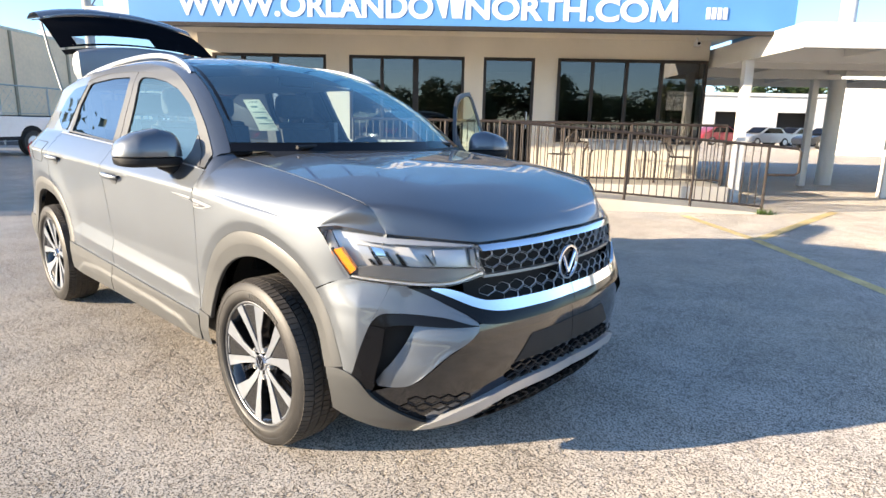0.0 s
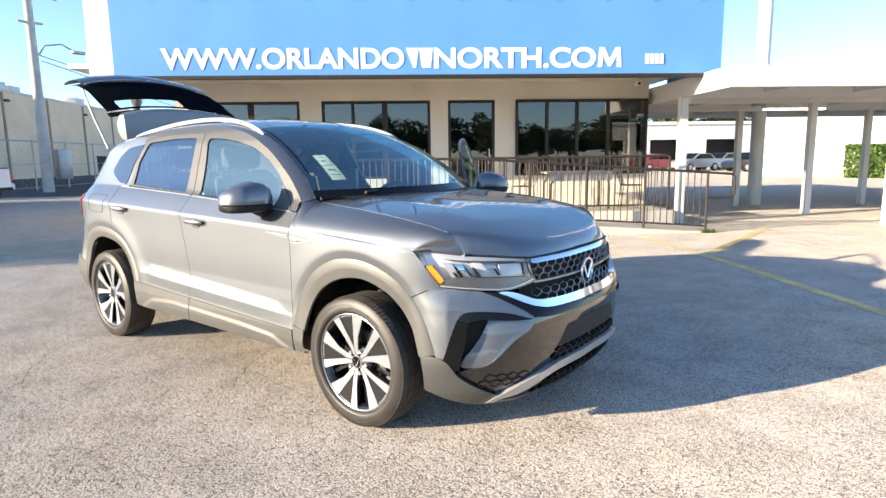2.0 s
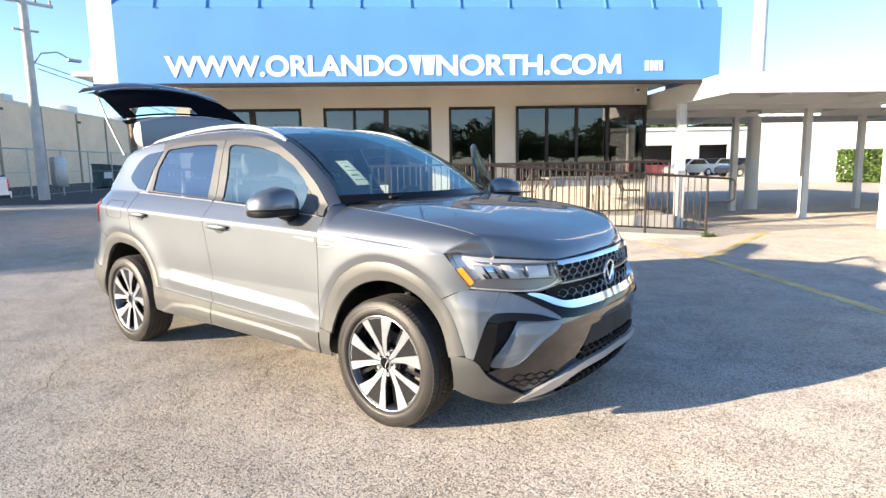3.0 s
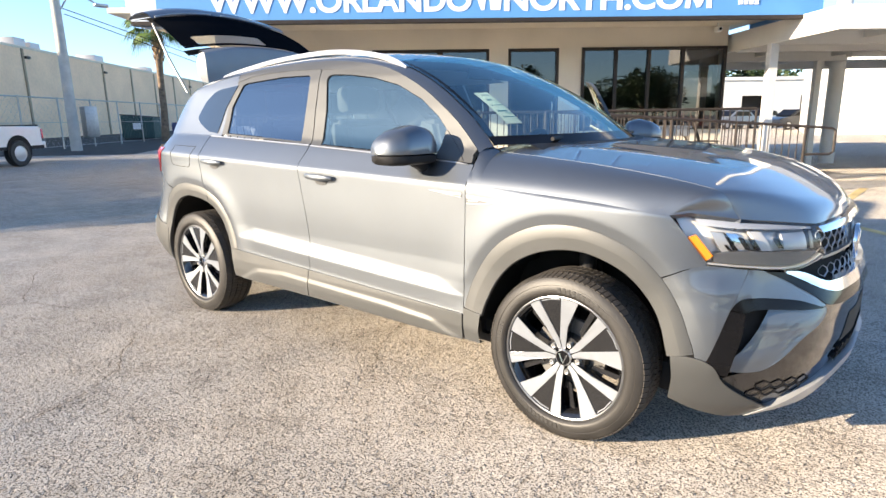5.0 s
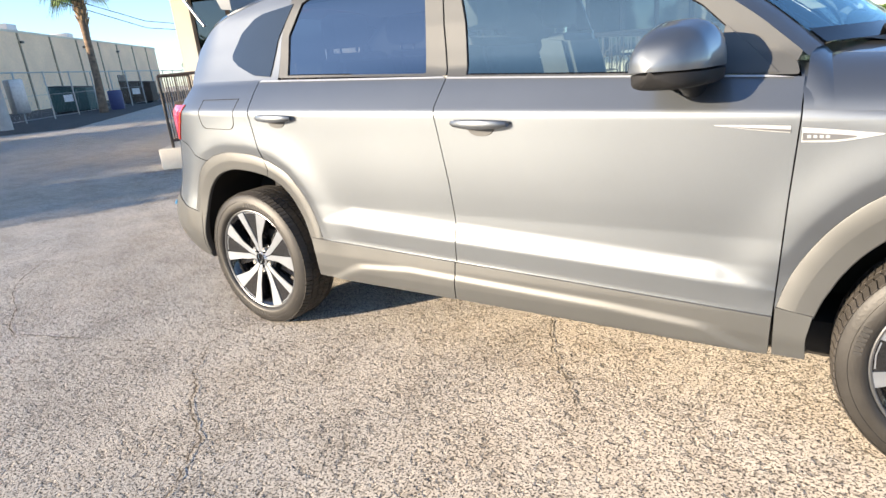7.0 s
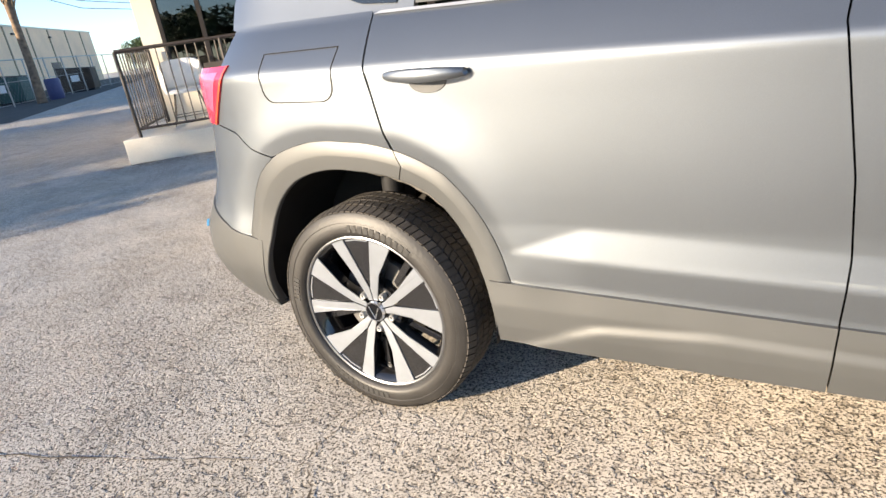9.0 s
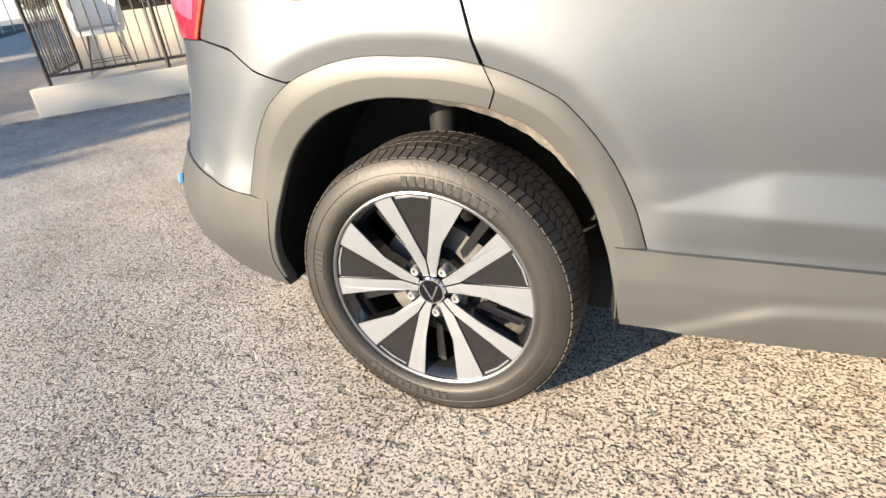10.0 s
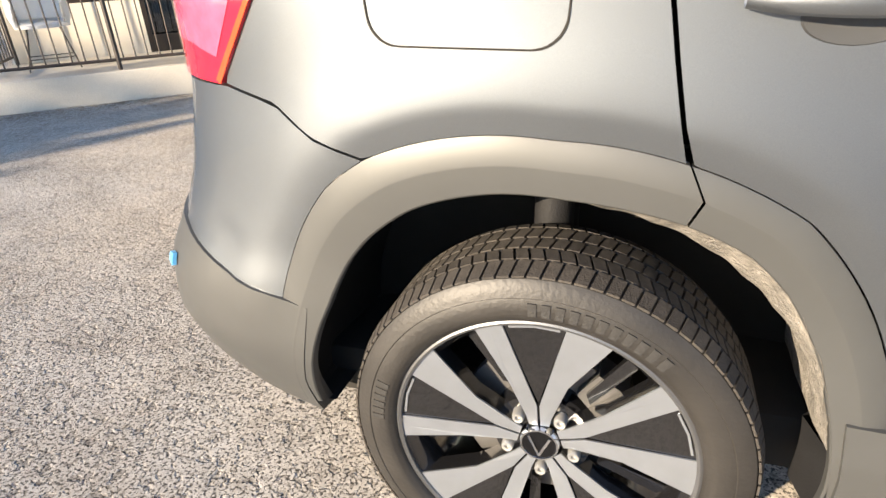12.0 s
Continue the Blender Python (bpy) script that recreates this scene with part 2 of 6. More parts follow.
def prism(outline, y0, y1, bm=None, axis="y"):
    """An outline in x, z pulled from y0 to y1."""
    bm = bm or bmesh.new()
    put = (lambda a, c, y: (a, y, c)) if axis == "y" else ((lambda a, c, y: (y, a, c)) if axis == "x" else (lambda a, c, y: (a, c, y)))
    f = [bm.verts.new(put(a, c, y0)) for a, c in outline]
    g = [bm.verts.new(put(a, c, y1)) for a, c in outline]
    bm.faces.new(f)
    bm.faces.new(g[::-1])
    k = len(f)
    for i in range(k):
        bm.faces.new((f[i], g[i], g[(i + 1) % k], f[(i + 1) % k]))
    return bm


def polyline(pts, n):
    """n points evenly along a polyline of 2D or 3D points."""
    p = np.array(pts, float)
    s = np.concatenate([[0], np.cumsum(np.linalg.norm(np.diff(p, axis=0), axis=1))])
    q = np.linspace(0, s[-1], n)
    return np.stack([np.interp(q, s, p[:, k]) for k in range(p.shape[1])], 1)


def spline(pts, n):
    """n points evenly along a smooth curve through the points."""
    p = np.array(pts, float)
    if len(p) < 3:
        return polyline(pts, n)
    e = np.vstack([2 * p[0] - p[1], p, 2 * p[-1] - p[-2]])
    out = []
    for i in range(1, len(e) - 2):
        for t in np.linspace(0, 1, 12, endpoint=False):
            a, b, c, d = e[i - 1], e[i], e[i + 1], e[i + 2]
            out.append(0.5 * (2 * b + (c - a) * t + (2 * a - 5 * b + 4 * c - d) * t * t + (3 * b - a - 3 * c + d) * t ** 3))
    out.append(p[-1])
    return polyline(out, n)


def coons(b, t, l, r, nu, nv):
    """A patch between four edges (bottom and top left to right, left and right upwards)."""
    b, t, l, r = polyline(b, nu), polyline(t, nu), polyline(l, nv), polyline(r, nv)
    u = np.linspace(0, 1, nu)[None, :, None]
    v = np.linspace(0, 1, nv)[:, None, None]
    ruled = (1 - v) * b[None] + v * t[None] + (1 - u) * l[:, None] + u * r[:, None]
    return ruled - ((1 - u) * (1 - v) * b[0] + u * (1 - v) * b[-1] + (1 - u) * v * t[0] + u * v * t[-1])

# ---- ground ----
bm = bmesh.new()
bmesh.ops.create_grid(bm, x_segments=2, y_segments=2, size=400)
tagged(link("ground", bm, ASPHALT), "worn pale grey asphalt parking lot with exposed stones", "ground", kind="structure")


def line_mark(name, p, q, w=0.125):
    p, q = Vector((*p, 0)), Vector((*q, 0))
    d = (q - p).normalized()
    s = Vector((-d.y, d.x, 0)) * w / 2
    bm = bmesh.new()
    bm.faces.new([bm.verts.new(v + Vector((0, 0, 0.004))) for v in (p - s, q - s, q + s, p + s)])
    return tagged(link(name, bm, YELLOW), "worn yellow painted parking line on asphalt", "road marking", kind="structure")


line_mark("road_marking", (0.12, 6.86), (1.40, 5.62))
line_mark("road_marking", (1.43, 5.59), (5.0, 1.45))
line_mark("road_marking", (1.46, 5.68), (1.62, 9.2))

# ---- dealership ----
WV, SV = 8.27, 6.15
UL, UR = -3.92, 5.96
building = empty("dealership_building", B)
tagged(building, "single-storey cream stucco car dealership with a tall blue fascia", "building")


def wall_with_holes(name, u0, u1, z0, z1, v0, v1, holes, material, parent):
    """A wall along x with openings (x0, x1, z0, z1) through it, as blocks butted together."""
    x = u0
    for a, c, lo, hi in sorted(holes):
        part(name, box(x, a, v0, v1, z0, z1), material, parent, smooth=0)
        if lo > z0:
            part(name, box(a, c, v0, v1, z0, lo), material, parent, smooth=0)
        part(name, box(a, c, v0, v1, hi, z1), material, parent, smooth=0)
        x = c
    if x < u1:
        part(name, box(x, u1, v0, v1, z0, z1), material, parent, smooth=0)


FLOOR = 0.30
WT = 2.53
holes = [(-3.65, -1.41, FLOOR, WT), (-0.96, 1.29, FLOOR, WT), (1.66, 2.65, FLOOR, WT), (3.09, 5.8, 0.95, WT)]
wall_with_holes("wall", UL, UR - 0.001, 0, 2.9, WV, WV + 0.2, holes, CREAM, building)
part("wall", box(UL, UL + 0.2, WV + 0.2, 16, 0, 2.9), CREAM, building, smooth=0)
part("wall", box(UR - 0.2, UR, WV + 2.2, 16, 0, 2.9), CREAM, building, smooth=0)
part("wall", box(UL, UR, 16, 16.2, 0, 2.9), CREAM, building, smooth=0)
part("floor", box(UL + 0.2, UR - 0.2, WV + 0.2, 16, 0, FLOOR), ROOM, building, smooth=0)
part("soffit", box(-4.85, UR + 0.32, SV + 0.06, 16.2, 2.9, 2.98), CREAM, building, smooth=0)
part("roof", box(-4.85, UR + 0.3, SV + 0.7, 16.2, 2.981, 3.3), WHITE, building, smooth=0)


def glazing(name, u0, u1, z0, z1, v, mullions=(), door=False, parent=None):
    """A bronze frame with its panes."""
    w = empty(name)
    w.parent = parent
    f = 0.055
    part("frame", box(u0, u0 + f, v - 0.03, v + 0.07, z0, z1), BROWN, w, smooth=0)
    part("frame", box(u1 - f, u1, v - 0.03, v + 0.07, z0, z1), BROWN, w, smooth=0)
    part("frame", box(u0 + f, u1 - f, v - 0.03, v + 0.07, z1 - f, z1), BROWN, w, smooth=0)
    part("frame", box(u0 + f, u1 - f, v - 0.03, v + 0.07, z0, z0 + (0.2 if door else f)), BROWN, w, smooth=0)
    for mu in mullions:
        part("mullion", box(mu - 0.03, mu + 0.03, v - 0.03, v + 0.07, z0 + f, z1 - f), BROWN, w, smooth=0)
    xs = [u0 + f, *[q for mu in mullions for q in (mu - 0.03, mu + 0.03)], u1 - f]
    for a, c in zip(xs[::2], xs[1::2]):
        p = part("pane", box(a, c, v + 0.015, v + 0.025, z0 + (0.2 if door else f), z1 - f), SHOP_GLASS, w, smooth=0)
        p.visible_shadow = False
    if door:
        part("handle", tube([(u1 - 0.13, v - 0.03, 1.2), (u1 - 0.13, v - 0.08, 1.22), (u1 - 0.13, v - 0.08, 1.5), (u1 - 0.13, v - 0.03, 1.52)], 0.012), SATIN, w)
    return w


glazing("window", -3.65, -2.41, 0.92, WT, WV + 0.03, (-3.05,), parent=building)
part("wall", box(-3.65, -2.41, WV, WV + 0.2, FLOOR, 0.92), CREAM, building, smooth=0)
glazing("door", -2.41, -1.41, FLOOR, WT, WV + 0.03, door=True, parent=building)
glazing("window", -0.96, 0.34, 0.92, WT, WV + 0.03, (-0.32,), parent=building)
part("wall", box(-0.96, 0.34, WV, WV + 0.2, FLOOR, 0.92), CREAM, building, smooth=0)
glazing("door", 0.34, 1.29, FLOOR, WT, WV + 0.03, door=True, parent=building)
glazing("door", 1.66, 2.65, FLOOR, WT, WV + 0.03, door=True, parent=building)
glazing("window", 3.09, UR - 0.02, 0.95, WT, WV - 0.02, (3.76, 4.41, 5.08), parent=building)

PALE_BLUE = mat("faded_pale_panel", (0.62, 0.70, 0.80), 0.5, 0, 0.08, 0.8)
# blue fascia with its standing seams and the sign
part("fascia", box(-4.06, UR + 0.33, SV - 0.03, SV + 0.06, 2.76, 4.0), BLUE, building, smooth=0)
bm = prism([(SV - 0.03, 4.0), (SV + 0.06, 4.0), (SV + 0.7, 5.4), (SV + 0.6, 5.4)], -4.06, UR + 0.33, axis="x")
part("mansard", bm, BLUE, building, smooth=0)
for k in range(12):
    u = -3.4 + k * 0.85
    bm = prism([(SV - 0.06, 3.98), (SV - 0.03, 3.98), (SV + 0.6, 5.4), (SV + 0.57, 5.4)], u - 0.012, u + 0.012, axis="x")
    part("seam", bm, BLUE, building, smooth=0)
part("fascia_return", box(UR + 0.331, UR + 0.40, SV - 0.03, SV + 2.0, 2.76, 4.0), BLUE, building, smooth=0)
part("fascia_return", box(-4.46, -4.061, SV - 0.02, SV + 0.5, 2.72, 5.0), PALE_BLUE, building, smooth=0)
part("drip_edge", box(-4.46, UR + 0.38, SV - 0.05, SV + 0.08, 2.70, 2.758), BROWN, building, smooth=0)


def letters(text, name, size, x, y, z, m, material, depth=0.008, width=None, parent=None, turn=None):
    """Raised lettering, its left foot at x, z on a wall that faces -y."""
    cu = bpy.data.curves.new(name, "FONT")
    cu.body, cu.size, cu.extrude, cu.offset = text, size, depth / 2, size * 0.030
    ob = bpy.data.objects.new("tmp", cu)
    scene.collection.objects.link(ob)
    bpy.context.view_layer.update()
    me = bpy.data.meshes.new_from_object(ob.evaluated_get(bpy.context.evaluated_depsgraph_get()))
    bpy.data.objects.remove(ob)
    me.transform(Matrix.Rotation(radians(90), 4, "X"))
    xs = [v.co.x for v in me.vertices]
    if width:
        s = width / (max(xs) - min(xs))
        me.transform(Matrix.Diagonal((s, 1, 1, 1)) @ Matrix.Translation((-min(xs), 0, 0)))
    me.transform(Matrix.Translation((x, y, z)))
    me.name = name
    me.materials.clear()
    me.materials.append(material)
    return link(name, me, None, parent, m)


SIGN_WHITE = mat("white_letter", (0.85, 0.85, 0.84), 0.5, 0, 0.03)
letters("WWW.ORLANDO", "sign_letters", 0.46, -3.28, SV - 0.034, 2.875, None, SIGN_WHITE, width=4.05, parent=building)
letters("NORTH.CO", "sign_letters", 0.46, 1.28, SV - 0.034, 2.875, None, SIGN_WHITE, width=2.82, parent=building)
M_SHAPE = [(4.14, 2.872), (4.165, 3.203), (4.25, 3.203), (4.35, 3.01), (4.45, 3.203), (4.535, 3.203), (4.56, 2.872), (4.485, 2.872), (4.472, 3.07), (4.375, 2.885), (4.325, 2.885), (4.228, 3.07), (4.215, 2.872)]
part("sign_letters", prism(M_SHAPE, SV - 0.038, SV - 0.030), SIGN_WHITE, building, smooth=0)
part("sign_block", prism([(0.80, 3.2), (0.92, 2.875), (0.97, 2.875), (1.02, 3.2)], SV - 0.037, SV - 0.031), SIGN_WHITE, building, smooth=0)
part("sign_block", prism([(1.03, 3.2), (1.07, 2.875), (1.22, 2.875), (1.26, 3.2)], SV - 0.037, SV - 0.031), SIGN_WHITE, building, smooth=0)
for k in range(4):
    part("number_bar", box(4.99 + k * 0.085, 5.05 + k * 0.085, SV - 0.045, SV - 0.031, 2.92, 3.09), SIGN_WHITE, building, smooth=0)

# platform and ramp
tagged(link("platform", box(-4.05, 5.85, 6.55, WV - 0.001, 0, FLOOR, 0.01), CONCRETE, m=B), "raised pale concrete walkway along the shop front", "walkway", kind="structure")
bm = prism([(1.8, 0.0), (5.95, 0.0), (5.95, 0.012), (1.8, 0.30)], 5.45, 6.565)
tagged(link("ramp", bm, CONCRETE, m=B), "pale concrete wheelchair ramp beside the walkway", "ramp", kind="structure")


def railing(name, p, q, h=1.02, gap=0.115, posts=(0, 1), label="brown painted iron railing with upright bars", z_off=0.1):
    """A rail from p to q (feet), with posts, bars and two rails."""
    p, q = Vector(p), Vector(q)
    r = empty(name, B)
    tagged(r, label, "railing", group="walkway railings")
    n = int((q - p).length / gap)
    up = Vector((0, 0, 1))
    part("rail", tube([p + up * h, q + up * h], 0.022), IRON, r)
    part("rail", tube([p + up * z_off, q + up * z_off], 0.016), IRON, r)
    for f in posts:
        c = p.lerp(q, f)
        part("post", tube([c, c + up * h], 0.022), IRON, r)
    bar = tube([(0, 0, 0), (0, 0, h - z_off)], 0.008, 6)
    bar_mesh = bpy.data.meshes.new("bar")
    bar.to_mesh(bar_mesh)
    bar.free()
    bar_mesh.materials.append(IRON)
    for k in range(1, n):
        b = new("bar", bar_mesh)
        b.parent = r
        b.location = p.lerp(q, k / n) + up * z_off
    return r


railing("railing", (-3.86, 6.65, FLOOR), (-1.9, 6.65, FLOOR), posts=(0, 0.62, 1))
railing("railing", (-3.86, 6.7, FLOOR), (-3.86, 8.2, FLOOR), posts=(1,))
railing("railing", (-0.6, 6.65, FLOOR), (5.75, 6.65, FLOOR), posts=(0, 0.25, 0.5, 0.75, 1))
r = railing("railing", (1.85, 5.52, 0.30), (5.92, 5.52, 0.012), posts=(0, 0.24, 0.48, 0.73, 1))
part("rail_loop", tube([(5.92, 5.52, 1.03), (6.34, 5.52, 1.0), (6.40, 5.52, 0.96), (6.40, 5.52, 0.64), (6.34, 5.52, 0.60), (5.92, 5.52, 0.6)], 0.02), IRON, r)

# canopy
canopy = tagged(empty("canopy", B), "white painted steel carport canopy on square posts", "canopy")
part("roof_deck", box(6.1, 24, 5.3, 13.2, 2.62, 2.72), WHITE, canopy, smooth=0)
part("fascia_board", box(6.05, 24, 5.22, 5.3, 2.42, 2.76), WHITE, canopy, smooth=0)
part("fascia_board", box(6.05, 6.1, 5.3, 13.2, 2.42, 2.76), WHITE, canopy, smooth=0)
part("fascia_board", box(6.05, 24, 13.2, 13.28, 2.42, 2.76), WHITE, canopy, smooth=0)
for v in (6.98, 8.15, 10.4):
    part("beam", box(6.101, 24, v - 0.06, v + 0.06, 2.40, 2.619), WHITE, canopy, smooth=0)
for k in range(5):
    u = 7.7 + 1.8 * k
    part("purlin", box(u - 0.04, u + 0.04, 5.301, 13.199, 2.5, 2.618), WHITE, canopy, smooth=0)
for u, v, w in ((6.12, 6.98, 0.075), (9.55, 5.9, 0.07), (9.55, 8.15, 0.07), (9.25, 10.45, 0.07), (12.56, 10.3, 0.07), (12.9, 5.9, 0.07)):
    part("post", box(u - w, u + w, v - w, v + w, 0, 2.42, 0.008), WHITE, canopy, smooth=0)
TUBE = emit("fluorescent_tube", (1.0, 0.97, 0.9), 1.0)
for u, v in ((9.9, 9.3), (11.2, 7.2)):
    lamp = tagged(empty("canopy_light", B @ pose(u, v, 2.36, 0, 0, 0)), "white fluorescent strip light under the carport canopy", "lamp", group="canopy lights")
    part("housing", box(-0.75, 0.75, -0.09, 0.09, 0.02, 0.13, 0.01), WHITE, lamp)
    part("diffuser", box(-0.73, 0.73, -0.07, 0.07, -0.02, 0.019, 0.008), TUBE, lamp)
    part("bracket", box(-0.03, 0.03, -0.03, 0.03, 0.131, 0.27), WHITE, lamp, smooth=0)
bm = tube([(0, 0, 0), (0, 0, 9.5)], 0.17, 16)
tagged(link("sign_pole", bm, WHITE, m=B @ pose(10.0, 10.85, 0), smooth=40), "thick white painted steel pole rising through the canopy", "pole")

# far side: white building, hedge, low shop
wb = tagged(empty("white_building", B), "long bright white painted block building", "building")
bm = prism([(21.5, 29.4), (40, 18.0), (46, 28), (27.5, 39.4)], 0, 4.2, axis="z")
part("wall", bm, WHITE, wb, smooth=0)
bm = prism([(21.3, 29.4), (40, 17.8), (46.3, 28), (27.5, 39.7)], 4.2, 4.6, axis="z")
part("parapet", bm, WHITE, wb, smooth=0)
bm = prism([(9.0, 4.6), (19, 4.6), (14, 6.8)], 0.2, 13.0)
part("gable", bm, WHITE, wb, smooth=0, m=Matrix.Translation((21.5, 29.4, 0)) @ Matrix.Rotation(math.atan2(-11.4, 18.5), 4, "Z"))
fb = tagged(empty("low_shop_building", B), "low pale building with dark open bays behind parked cars", "building")
wall_with_holes("wall", 10, 48, 0, 4.4, 56, 56.3, [(14 + 6 * k, 17.2 + 6 * k, 0.0, 2.9) for k in range(5)], WHITE, fb)
part("roof", box(9.8, 48.2, 55.8, 66, 4.401, 4.7), WHITE, fb, smooth=0)
# dark sheet behind the openings, painted as the bays' shade
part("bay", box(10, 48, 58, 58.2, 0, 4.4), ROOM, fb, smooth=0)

# ---- the grey car ----
CY = 0.09
car = tagged(empty("car", pose(0, CY, 0)), "grey metallic compact crossover car with open tailgate and open driver door", "car")
PLAN = spline([(2.16, 0), (2.155, -0.2), (2.11, -0.45), (2.02, -0.63), (1.90, -0.765), (1.74, -0.85), (1.5, -0.892), (1.2, -0.905), (0.6, -0.905), (0, -0.905), (-0.6, -0.905), (-1.2, -0.905), (-1.5, -0.90), (-1.75, -0.885), (-1.95, -0.835), (-2.09, -0.73), (-2.17, -0.55), (-2.21, -0.3), (-2.22, 0)], 700)
_arc = np.concatenate([[0], np.cumsum(np.linalg.norm(np.diff(PLAN, axis=0), axis=1))])
_q = np.interp(0, -PLAN[:, 0], _arc) - _arc  # way along the body's outline: 0 amidships, positive to the front
QF, QR = float(_q[0]), float(_q[-1])
_tan = np.gradient(PLAN, axis=0)
_tan /= np.linalg.norm(_tan, axis=1)[:, None]
SIDE = np.array([(0.10, 0.14), (0.18, 0.09), (0.25, 0.045), (0.31, 0.022), (0.36, 0.014), (0.42, 0.011), (0.47, 0.0145), (0.56, 0.019), (0.64, 0.018), (0.72, 0.012), (0.80, 0.007), (0.90, 0.001), (0.965, -0.003), (0.978, -0.001), (0.988, 0.007), (1.02, 0.032), (1.08, 0.078), (1.12, 0.11), (1.2, 0.14), (1.3, 0.175), (1.46, 0.24), (1.53, 0.28), (1.58, 0.33), (1.64, 0.45)])
FRONT = np.array([(0.10, 0.22), (0.14, 0.14), (0.18, 0.07), (0.24, 0.0), (0.32, -0.03), (0.45, -0.055), (0.55, -0.054), (0.60, -0.044), (0.66, -0.020), (0.70, -0.005), (0.75, 0.008), (0.84, 0.02), (0.87, 0.04), (0.90, 0.08), (0.95, 0.2), (1.1, 0.5)])
REAR = np.array([(0.28, 0.05), (0.36, -0.03), (0.45, -0.078), (0.56, -0.065), (0.62, -0.025), (0.75, 0.03), (0.9, 0.07), (1.06, 0.08), (1.2, 0.15), (1.4, 0.32), (1.52, 0.44)])
AXF, AXR, RW = 1.34, -1.34, 0.335


def softened(prof, width):
    """A profile with its corners rounded over a width in metres."""
    z = np.arange(0.05, 1.7, 0.002)
    d = np.interp(z, prof[:, 0], prof[:, 1])
    k = max(1, int(width / 0.002)) | 1
    for _ in range(2):
        d = np.convolve(np.pad(d, k // 2, mode="edge"), np.ones(k) / k, mode="valid")
    return np.stack([z, d], 1)


SIDE, FRONT, REAR = softened(SIDE, 0.010), softened(FRONT, 0.034), softened(REAR, 0.040)


def smooth_step(a, c, x):
    t = min(1.0, max(0.0, (x - a) / (c - a)))
    return t * t * (3 - 2 * t)


SEAM_FRONT = ([0, 23, 39, 47, 60, 82, 102, 124, 144, 164, 180], [0.480, 0.483, 0.500, 0.508, 0.521, 0.526, 0.524, 0.514, 0.496, 0.485, 0.482])
SEAM_REAR = ([0, 20, 31, 44, 54, 72, 88, 98, 109, 118, 128, 140, 157, 180], [0.482, 0.487, 0.501, 0.520, 0.534, 0.526, 0.521, 0.530, 0.539, 0.547, 0.546, 0.530, 0.504, 0.490])


def arch_seam(cx, deg):
    """Radius of the seam between body and wheel-opening cladding: squarish, not round."""
    return float(np.interp(deg, *(SEAM_FRONT if cx > 0 else SEAM_REAR)))


def flare(q, z):
    """The fender's swell: it rises to a soft arc round the cladding's seam and leans in again inside it."""
    f = 0.0
    for c in (AXF, AXR):
        r = math.hypot(q - c, z - RW)
        if r < 0.9:
            w = r - arch_seam(c, math.degrees(math.atan2(z - RW, q - c)) % 360) - 0.040
            h = 0.010 * math.exp(-((w / 0.085) ** 2)) if w > 0 else 0.010 - 0.19 * min(-w, 0.040)
            f += h * smooth_step(0.40, 0.60, z)
    return f


def crease(q, z):
    """The chiselled facet low on the doors and the step of the sill."""
    f = 0.0
    if -0.9 < q < 0.88:
        zl = np.interp(q, [-0.88, 0.87], [0.566, 0.497])
        zu = max(zl + 0.001, np.interp(q, [-0.88, -0.68, 0.70, 0.87], [0.566, 0.636, 0.565, 0.498]))
        amp = 0.18 * (zu - zl)
        if zl <= z < zu:
            f += amp * (zu - z) / (zu - zl)
        elif z < zl:
            f += amp * max(0.25, 1 - (zl - z) / 0.09)
    if -0.9 < q < 0.88 and z < 0.47:
        zs = np.interp(q, [-0.85, -0.66, -0.4, 0.4, 0.68, 0.86], [0.315, 0.400, 0.418, 0.395, 0.375, 0.30])
        f += 0.008 * smooth_step(zs + 0.004, zs - 0.026, z)
    if 1.68 < q < 2.02:
        # the front bumper's corner: a flat flank up to an upright fold
        f += 0.018 * min((q - 1.68) / 0.185, (2.02 - q) / 0.155, 1) * smooth_step(0.30, 0.42, z) * smooth_step(0.76, 0.66, z)
    return f


def shoulder(q):
    return np.interp(q, [-1.65, -0.19, 0.89, 1.7], [1.058, 1.014, 0.982, 0.93]) - 0.98


def S(q, z, out=0.0):
    """The point of the body's right side at q along the outline and height z, out metres proud of it."""
    x, y = np.interp(-q, -_q, PLAN[:, 0]), np.interp(-q, -_q, PLAN[:, 1])
    tx, ty = np.interp(-q, -_q, _tan[:, 0]), np.interp(-q, -_q, _tan[:, 1])
    n = math.hypot(tx, ty)
    tx, ty = tx / n, ty / n
    wf, wr = smooth_step(1.6, 2.25, q), smooth_step(-1.6, -2.3, q)
    zz = z - shoulder(q) * smooth_step(0.75, 0.95, z) * (1 - smooth_step(1.05, 1.35, z))
    d = (1 - wf - wr) * np.interp(zz, SIDE[:, 0], SIDE[:, 1]) + wf * np.interp(z, FRONT[:, 0], FRONT[:, 1]) + wr * np.interp(z, REAR[:, 0], REAR[:, 1])
    d -= out + crease(q, z) + (flare(q, z) if -1.9 < q < 2.15 else 0)
    return Vector((x + d * ty, y - d * tx, z))


def skin(grid, out=0.0, thick=0.02):
    """Body skin over a patch of (q, z), with its edges turned inwards."""
    g = np.pad(grid, ((1, 1), (1, 1), (0, 0)), mode="edge")
    rows = []
    for i, r in enumerate(g):
        row = []
        for j, (q, z) in enumerate(r):
            rim = i in (0, len(g) - 1) or j in (0, len(r) - 1)
            row.append(S(q, z, out - thick if rim else out))
        rows.append(row)
    return grid_mesh(rows)


